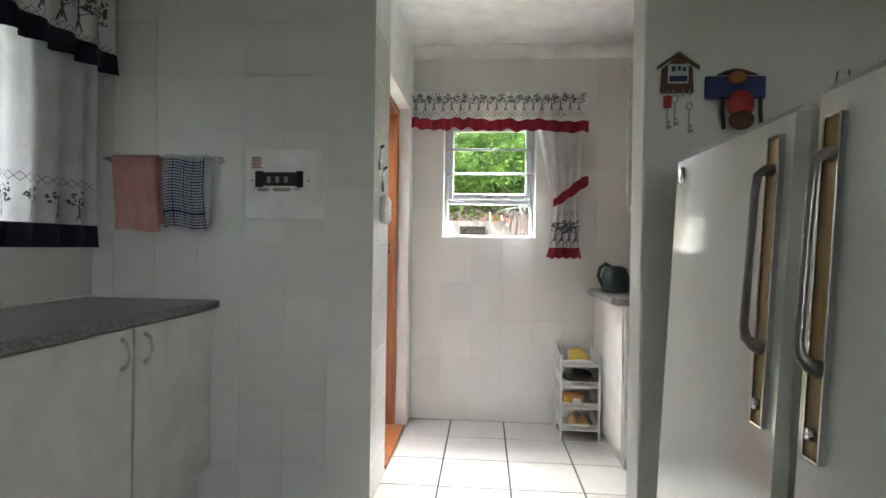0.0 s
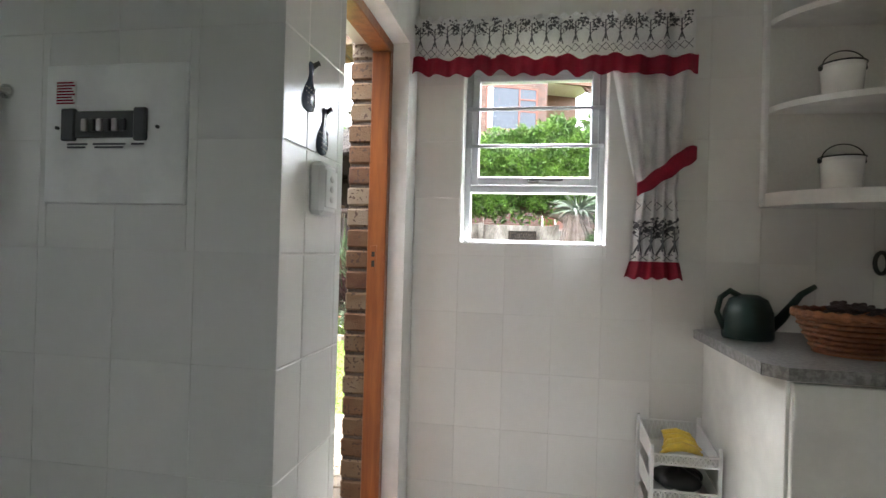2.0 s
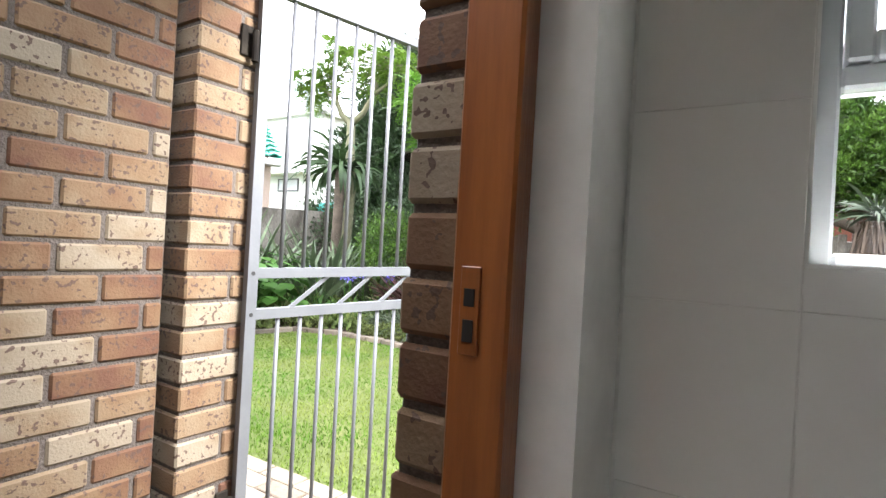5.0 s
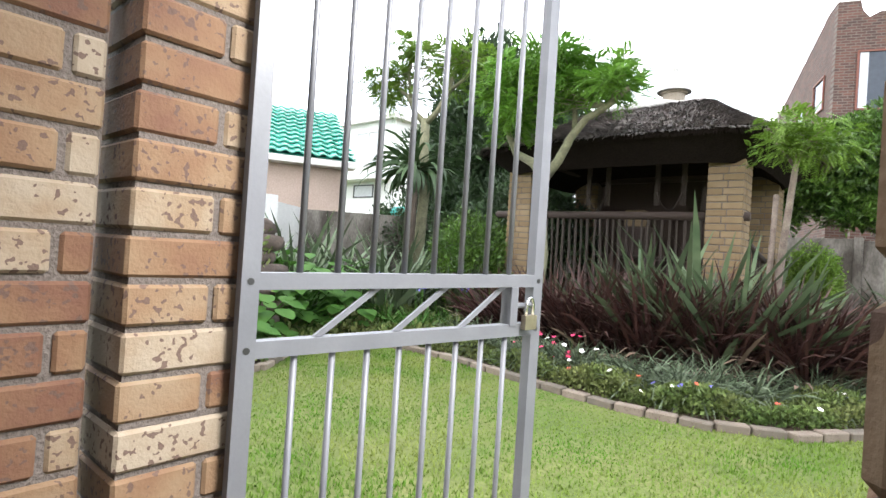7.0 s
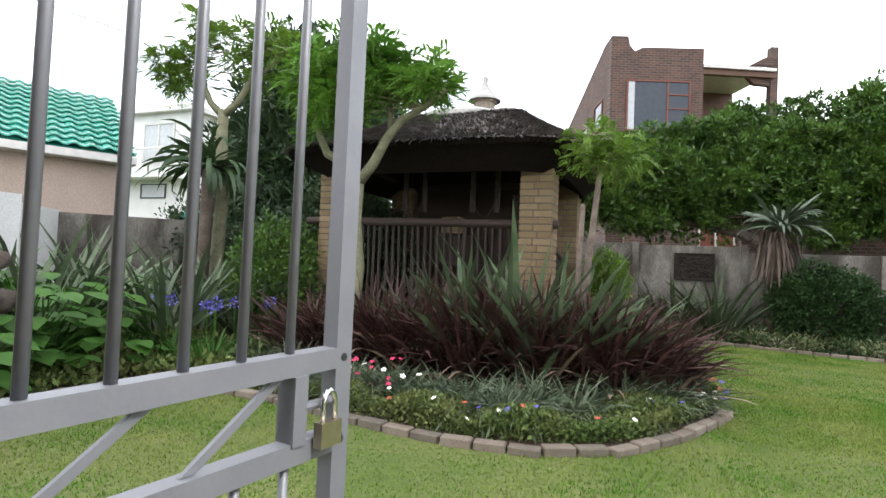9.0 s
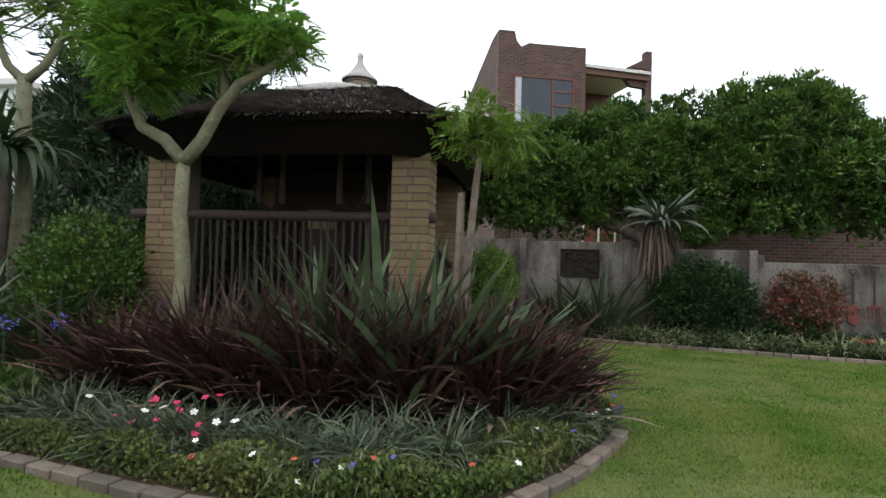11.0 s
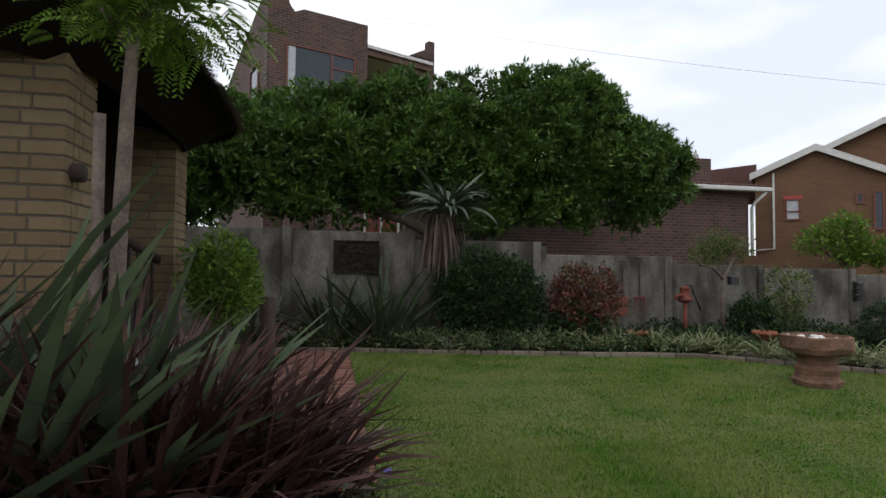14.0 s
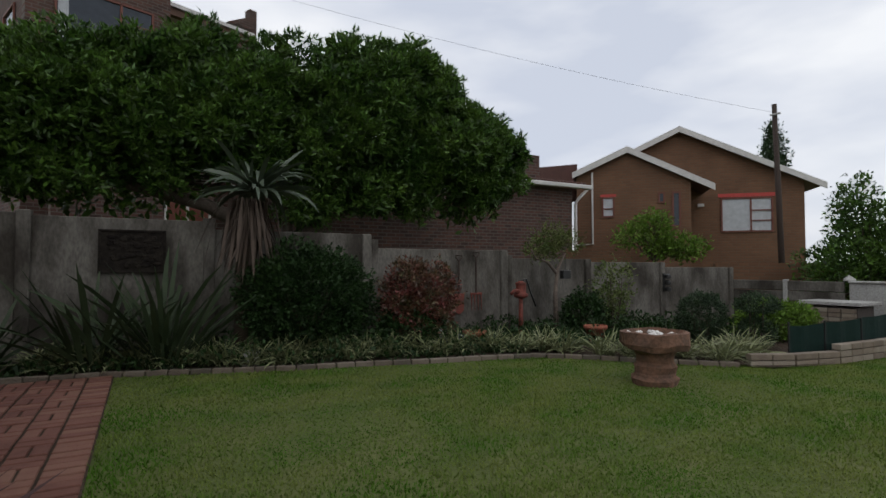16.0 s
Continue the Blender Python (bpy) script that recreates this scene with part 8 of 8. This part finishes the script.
tagged(part("roof_tiles", g, M_GREENROOF, wh, "glazed green pantiles"), kind="stuff")
wh.location, wh.rotation_euler = (-11.3, 12.0, GZ), (0, 0, radians(-29.4))
wg = thing("wall_west_garden", (-10, 11, GZ), "grey concrete and white plastered garden wall", "wall", kind="structure")
for (x0, y0), (x1, y1), h, m in (((-11.15, 10.35), (-8.9, 12.7), 1.92, M_CONCRETE), ((-8.9, 12.7), (-6.0, 16.1), 1.9, M_CONCRETE), ((-10.4, 2.0), (-10.4, 9.3), 2.08, M_WHITEPLASTER), ((-10.4, 9.3), (-11.15, 10.35), 1.95, M_WHITEPLASTER)):
    dx, dy = (y1 - y0), -(x1 - x0)
    k = 0.06 / math.hypot(dx, dy)
    part("bay", G().prism([(x0 + dx * k, y0 + dy * k), (x0 - dx * k, y0 - dy * k), (x1 - dx * k, y1 - dy * k), (x1 + dx * k, y1 + dy * k)], GZ, h), m, wg)
part("conduit", G().box(-10.335, 8.7, 0.3, -10.32, 8.74, 1.6), M_CONCRETE, wg)
tank = thing("water_tank", (-10.2, 12.9, GZ), "turquoise plastic tank behind the wall", "tank")
part("shell", G().lathe([(0.001, 1.45), (0.42, 1.42), (0.55, 1.3), (0.55, -0.74), (0.001, -0.74)], (-10.2, 12.9, 0.78), 28), M_TURQ, tank, "", True)
up = thing("white_house", (-18, 22, GZ), "white double-storey house with a balcony rail", "house")
part("wall_block", G().box(-25, 20.0, GZ, -18.4, 26, 7.0), M_WHITEPLASTER, up)
part("slab_roof", G().box(-25.3, 19.7, 7.0, -18.1, 26.3, 7.2), M_GUTTER, up)
to_u = lambda a, h, b: (a, 20.0 - h, b)
window(up, to_u, -21.0, 4.9, -19.3, 6.6, M_GUTTER, M_NET, ((-20.2, 4.9, -20.13, 6.6),))
window(up, to_u, -21.0, 3.5, -19.6, 4.1, M_BLACK, M_NET)
for k in range(16):
    part("rail_bar", G().tube([(-22.5 + 0.25 * k, 19.3, 4.4), (-22.5 + 0.25 * k, 19.3, 5.4)], 0.02, 5), M_GUTTER, up)
part("balcony", G().box(-22.7, 19.2, 4.25, -18.5, 20.0, 4.4).box(-22.7, 19.26, 5.38, -18.5, 19.34, 5.45), M_WHITEPLASTER, up)
wash = thing("washing", (-9.2, 15.0, 1.2), "pale washing hanging on a line", "washing")
for k in range(4):
    part("cloth", G().grid(lambda u, w: (-9.9 + 0.55 * k + 0.42 * u, 15.0 + 0.03 * math.sin(u * 8 + k), 1.25 + 0.75 * w), 8, 4), (M_NET, M_PINK, M_PETALWHITE, M_NET)[k], wash)
part("line", G().tube([(-10.5, 15, 2.0), (-7.0, 15, 2.0)], 0.006, 5), M_WIRE, wash)
gpier = thing("garden_pier", (-5.0, 5.2, GZ), "pale sand-brick garden pier", "pier")
part("core", G().box(-5.17, 5.06, GZ, -4.85, 5.34, 1.62), M_MORTAR, gpier)
back_cable = single("overhead_cable", G().tube([(-18, 4, 7.5), (-13, 10, 6.2), (-5, 22, 4.5)], 0.01, 5), M_WIRE, "thin black overhead cable against sky", "cable", at=(-18, 4, 7.5))

# stacked rockery with ivy in the far bed
rock = thing("rockery", (-6.4, 6.45, GZ), "stack of rough brown stones grown with ivy", "rockery")
rk = random.Random(21)
for row in range(8):
    z = GZ + 0.02 + 0.165 * row
    half = 0.62 - 0.045 * row
    for k in range(3):
        cx = -6.4 + half * (k - 1) * 0.72 + rk.uniform(-0.05, 0.05)
        sx, sy, sz = half * rk.uniform(0.42, 0.55), 0.24 + rk.uniform(-0.04, 0.05), 0.095 + rk.uniform(-0.02, 0.02)
        ph = rk.uniform(0, 6)
        cy = 6.45 + rk.uniform(-0.06, 0.06)
        def stone(u, w, cx=cx, cy=cy, z=z, sx=sx, sy=sy, sz=sz, ph=ph):
            a, b = 2 * math.pi * u, math.pi * (w - 0.5)
            k = 1 + 0.26 * math.sin(3 * a + ph) * math.cos(b) + 0.12 * math.sin(5 * a + 2 * ph + 3 * b)
            cb = abs(math.cos(b)) ** 0.55
            return (cx + sx * k * cb * math.cos(a), cy + sy * k * cb * math.sin(a), z + 0.08 + sz * math.copysign(abs(math.sin(b)) ** 0.7, math.sin(b)))
        part("stone", G().grid(stone, 14, 7), M_ROCK, rock, "", True)
tagged(raw_object("ivy", tufts([(-6.0, 6.2, 0.9, 0.22, 0.2, 0.42), (-6.15, 6.2, 1.25, 0.2, 0.2, 0.12), (-6.55, 6.2, 0.5, 0.3, 0.15, 0.3), (-6.4, 6.2, 1.0, 0.45, 0.16, 0.35)], 320, 7, 0.07, 0.06, 95, 0.6, 0.6, 0.25, 0.8, 0.2), M_GROUNDLEAF, rock), "pale green ivy")
for k in range(9):
    cx, cy = -5.75 + 0.17 * (k % 5) - 0.02 * k, 5.75 + 0.14 * (k // 5) + rk.uniform(-0.04, 0.04)
    single("cobble", G().ball((cx, cy, GZ + 0.07), (0.08 + rk.uniform(-0.015, 0.02), 0.07, 0.055), 10), M_STONE, "rounded brown cobble in the bed", "stone", "cobbles in the bed", at=(cx, cy, GZ + 0.02), smooth=True)

# ---- steel security gate ----
gate = thing("security_gate", (-1.75, 3.92, GZ), "galvanised steel security gate standing open with a padlock", "gate")
H0, H1 = Vector((-1.789, 3.895, 0)), Vector((-1.613, 4.732, 0))
dg = (H1 - H0).normalized()
ng = Vector((dg.y, -dg.x, 0))
GW = (H1 - H0).length


def gp(u, h, z):
    p = H0 + dg * u + ng * h
    return (p.x, p.y, z - 0.016 + 0.018 * u / GW)


def bar(u0, z0, u1, z1, t=0.016, d=0.016):
    return G().prism([(u0, z0), (u1, z0), (u1, z1), (u0, z1)], -d, d, lambda a, b, h: gp(a, h, b))


part("stile", bar(0, 0.07, 0.036, 2.05), M_GALV, gate)
part("stile", bar(GW - 0.036, 0.07, GW, 2.05), M_GALV, gate)
for z in (0.08, 0.925, 1.062, 2.015):
    part("crossbar", bar(0.036, z, GW - 0.036, z + 0.034), M_GALV, gate)
NB = 8
for k in range(NB):
    u = 0.036 + (GW - 0.072) * (k + 1) / (NB + 1)
    part("upright", G().tube([gp(u, 0, 1.096), gp(u, 0, 2.015)], 0.0075, 8), M_GALV, gate, "", True)
    u2 = 0.036 + (GW - 0.072) * (k + 1) / (NB + 1)
    part("upright", G().tube([gp(u2, 0, 0.114), gp(u2, 0, 0.925)], 0.0075, 8), M_GALV, gate, "", True)
for k in range(3):
    u = 0.16 + 0.2 * k
    part("brace", G().prism([(u, 0.96), (u + 0.022, 0.96), (u + 0.165, 1.062), (u + 0.143, 1.062)], -0.004, 0.004, lambda a, b, h: gp(a, h, b)), M_GALV, gate)
part("lock_box", bar(GW - 0.125, 0.959, GW - 0.095, 1.062).add(*(lambda q: (q.v, q.f))(bar(GW - 0.125, 0.955, GW - 0.1, 1.062, d=0.02))), M_GALV, gate)
part("bolt", G().tube([gp(GW - 0.1, 0.01, 1.01), gp(GW - 0.03, 0.01, 1.01)], 0.008, 8), M_GALV, gate)
# flat black discs stand in for the dark inside of the bolt holes
for u, z in ((0.018, 1.079), (0.018, 0.942), (GW - 0.018, 1.079), (GW - 0.018, 0.942), (GW - 0.11, 1.05), (GW - 0.11, 0.965)):
    part("bolt_hole", G().tube([gp(u, 0.0155, z), gp(u, 0.0172, z)], 0.007, 12), M_BLACK, gate)
for z in (1.82, 0.3):
    hg = part("hinge", G().tube([gp(-0.016, 0.012, z - 0.05), gp(-0.016, 0.012, z + 0.05)], 0.011, 10), M_IRONBLACK, gate)
    part("hinge_plate", G().box(-1.8115, 3.84, z - 0.05, -1.801, 3.885, z + 0.05, 0.002), M_IRONBLACK, hg)
padlock = thing("padlock", gp(GW - 0.062, 0.03, 0.955), "small brass padlock hanging on the gate bolt", "padlock")
g = G().prism([(GW - 0.084, 0.945), (GW - 0.040, 0.945), (GW - 0.040, 0.985), (GW - 0.084, 0.985)], 0.021, 0.039, lambda a, b, h: gp(a, h, b))
part("body", g, M_BRASS, padlock)
part("shackle", G().tube([gp(GW - 0.075, 0.03, 0.985), gp(GW - 0.075, 0.03, 1.015), gp(GW - 0.07, 0.03, 1.028), gp(GW - 0.062, 0.03, 1.034), gp(GW - 0.054, 0.03, 1.028), gp(GW - 0.049, 0.03, 1.015), gp(GW - 0.049, 0.03, 0.985)], 0.0045, 8), M_CHROME, padlock, "steel shackle", True)

# ---- pieces: tiles, bricks, pavers ----
TW, TH = 0.195, 0.24
tiles("wall_tile", wall_north, M_TILE, lambda u, v: Matrix.Translation((u, 3.4835, v)), (-0.474, 1.4), (0.0, CEIL), (-0.275 - 4 * TW, 1.13 - 5 * TH), (TW, TH), 0.0016, 0.007, holes=((WIN[0], WIN[1], WIN[2], WIN[3]),), chamfer=0.0008, bed=0.0004)
tiles("wall_tile", wall_kitchen, M_TILE, lambda u, v: Matrix.Translation((u, 2.2735, v)), (-1.74, -0.474), (0.0, CEIL), (-0.474 - 7 * TW, 1.13 - 5 * TH), (TW, TH), 0.0008, 0.007, holes=((-1.04, 1.228, -0.69, 1.535),), chamfer=0.0005, bed=0.0008)
tiles("wall_tile", wall_kitchen, M_TILE, lambda u, v: Matrix.Translation((-0.4775, u, v)) @ Matrix.Rotation(radians(90), 4, "Z"), (2.2705, 2.62), (0.0, CEIL), (2.393 - TW, 1.13 - 5 * TH), (0.19, TH), 0.003, 0.007)
tiles("floor_tile", floor, M_FLOORTILE, lambda u, v: Matrix.Translation((u, v, -0.004)) @ Matrix.Rotation(radians(90), 4, "X"), (-1.74, 1.4), (0.6, 3.48), (-0.2 - 5 * 0.338, 3.17 - 10 * 0.331), (0.338, 0.331), 0.008, 0.008, chamfer=0.002)

# face bricks of the porch wall and its pier
bricks(wall_porch, M_BRICK, lambda u, z: Matrix.Translation((-1.93, 2.5 + u, z)) @ Matrix.Rotation(radians(90), 4, "Z"), 1.17, 0.045, 2.42, 0.05, seed=2)
z, row = 0.045, 0
while z < 2.36:
    cuts = ((3.70, 3.848), (3.86, 3.935)) if row % 2 else ((3.70, 3.935),)
    for y0, y1 in cuts:
        piece("brick", (0.25, y1 - y0, 0.073), M_BRICK, wall_porch, pose(-1.937 + 0.002 * ((row * 7) % 3 - 1), (y0 + y1) / 2, z + 0.0365, 0, 0, 0.5 * ((row * 5) % 3 - 1)), 0.006)
    piece("brick", (0.105, 0.215, 0.073), M_BRICK, wall_jamb, pose(-0.662 + 0.002 * ((row * 5) % 3 - 1), 3.428, z + 0.0365, 0, 0, 0.6 * ((row * 3) % 3 - 1)), 0.007)
    piece("brick", (0.112, 0.215, 0.073), M_BRICK, wall_jamb, pose(-0.754, 3.708, z + 0.0365, 0, 0, 0.3 * ((row * 3) % 3 - 1)), 0.006)
    z += 0.085
    row += 1
# brick lintel over the passage: soldiers on edge
lintel = structure("lintel", G().box(-1.81, 3.63, 2.10, -0.80, 3.87, 2.42), M_MORTAR, "face-brick lintel over the passage")
for k in range(11):
    x = -1.725 + 0.0865 * k
    piece("brick", (0.074, 0.245, 0.222), M_BRICK, lintel, Matrix.Translation((x, 3.75, 2.205)), 0.006)
bricks(lintel, M_BRICK, lambda u, z: Matrix.Translation((-1.77 + u, 3.68, z)), 0.97, 2.33, 2.42, 0.03, seed=4)
# paving of the passage and the threshold
paving = structure("paving", G().box(-2.75, 2.5, 0.0, -0.72, 4.6, 0.042), M_MORTAR, "tan brick paving at the back door")
row = 0
y = 2.56
while y < 4.56:
    x = -2.74 + (0.117 if row % 2 else 0)
    while x < -0.80:
        if not (y < 3.92 and x < -1.70):
            piece("paver", (0.22, 0.104, 0.06), M_SANDPAVER, paving, pose(x + 0.11, y + 0.052, 0.022, 0, 0, 0.4 * ((row + int(x * 9)) % 3 - 1)), 0.005)
        x += 0.23
    y += 0.114
    row += 1
# red brick path beside the gazebo: headers along the edge, pairs laid basket-wise inside
path = structure("path", G().box(-1.62, 10.0, 0.0, -0.5, 15.1, 0.052), M_SOIL, "red brick garden path")
for k in range(44):
    piece("paver", (0.216, 0.097, 0.06), M_PAVER, path, pose(-0.62, 10.06 + 0.1145 * k, 0.034 + 0.003 * ((k * 7) % 3), 0, 0, 0.8 * ((k * 5) % 3 - 1)), 0.006)
for i in range(4):
    for j in range(22):
        cx, cy = -0.855 - 0.234 * i, 10.12 + 0.23 * j
        for s in (-0.057, 0.057):
            if (i + j) % 2:
                piece("paver", (0.216, 0.097, 0.06), M_PAVER, path, pose(cx, cy + s, 0.034 + 0.003 * ((i * 3 + j) % 3), 0, 0, 0.9 * ((i + j * 3) % 3 - 1)), 0.006)
            else:
                piece("paver", (0.097, 0.216, 0.06), M_PAVER, path, pose(cx + s, cy, 0.034 + 0.003 * ((i + j * 2) % 3), 0, 0, 0.9 * ((i * 2 + j) % 3 - 1)), 0.006)
# brick edging of the beds
edging = structure("edging", G().box(-1.0, 8.4, GZ - 0.03, -0.95, 8.45, GZ + 0.01), M_MORTAR, "tan brick edging of the island bed")
for k, (x, y, a) in enumerate(along(ISLAND_EDGE, 0.228)):
    piece("edging_brick", (0.212, 0.1, 0.08), M_EDGEBRICK, edging, pose(x, y, GZ + 0.012 + 0.004 * ((k * 5) % 3), 1.2 * ((k * 3) % 3 - 1), 0, a + 1.5 * ((k * 7) % 3 - 1)), 0.008)
edging_back = structure("edging_back", G().box(0.6, 14.75, GZ - 0.03, 0.65, 14.8, GZ + 0.01), M_MORTAR, "tan brick edging of the back bed")
for k, (x, y, a) in enumerate(along(BACK_EDGE, 0.232)):
    piece("edging_brick", (0.218, 0.08, 0.07), M_EDGEBRICK, edging_back, pose(x, y, GZ + 0.025, 0, 0, a + 1.5 * ((k * 7) % 3 - 1)), 0.007)
# gazebo pillar bricks
for ip, pl in enumerate(pillars):
    x0, y0 = ((LX0, LY0), (LX1 - 0.40, LY0), (LX0, LY1 - 0.4), (LX1 - 0.40, LY1 - 0.4))[ip]
    z, row = 0.9, 0
    while z < 2.58:
        for k, (u0, u1) in enumerate(((0.0, 0.222), (0.232, 0.4)) if row % 2 else ((0.0, 0.168), (0.178, 0.4))):
            piece("brick", (u1 - u0, 0.1, 0.073), M_LAPABRICK, pl, Matrix.Translation((x0 + (u0 + u1) / 2, y0 + 0.05, z)), 0.005)
            if ip in (1, 3):
                w0, w1 = max(u0, 0.11), u1
                if w1 - w0 > 0.04:
                    piece("brick", (0.1, w1 - w0, 0.073), M_LAPABRICK, pl, Matrix.Translation((x0 + 0.35, y0 + (w0 + w1) / 2, z)), 0.005)
        z += 0.085
        row += 1
for row in range(18):
    piece("brick", (0.33, 0.29, 0.073), M_LAPABRICK, gpier, pose(-5.01, 5.2, GZ + 0.045 + 0.085 * row, 0, 0, 0), 0.006)
for row in range(5):
    for k in range(4):
        piece("brick", (0.1, 0.21, 0.073), M_SANDPAVER, braai, pose(11.15, 13.12 + 0.225 * k, GZ + 0.06 + 0.085 * row, 0, 0, 0), 0.006)
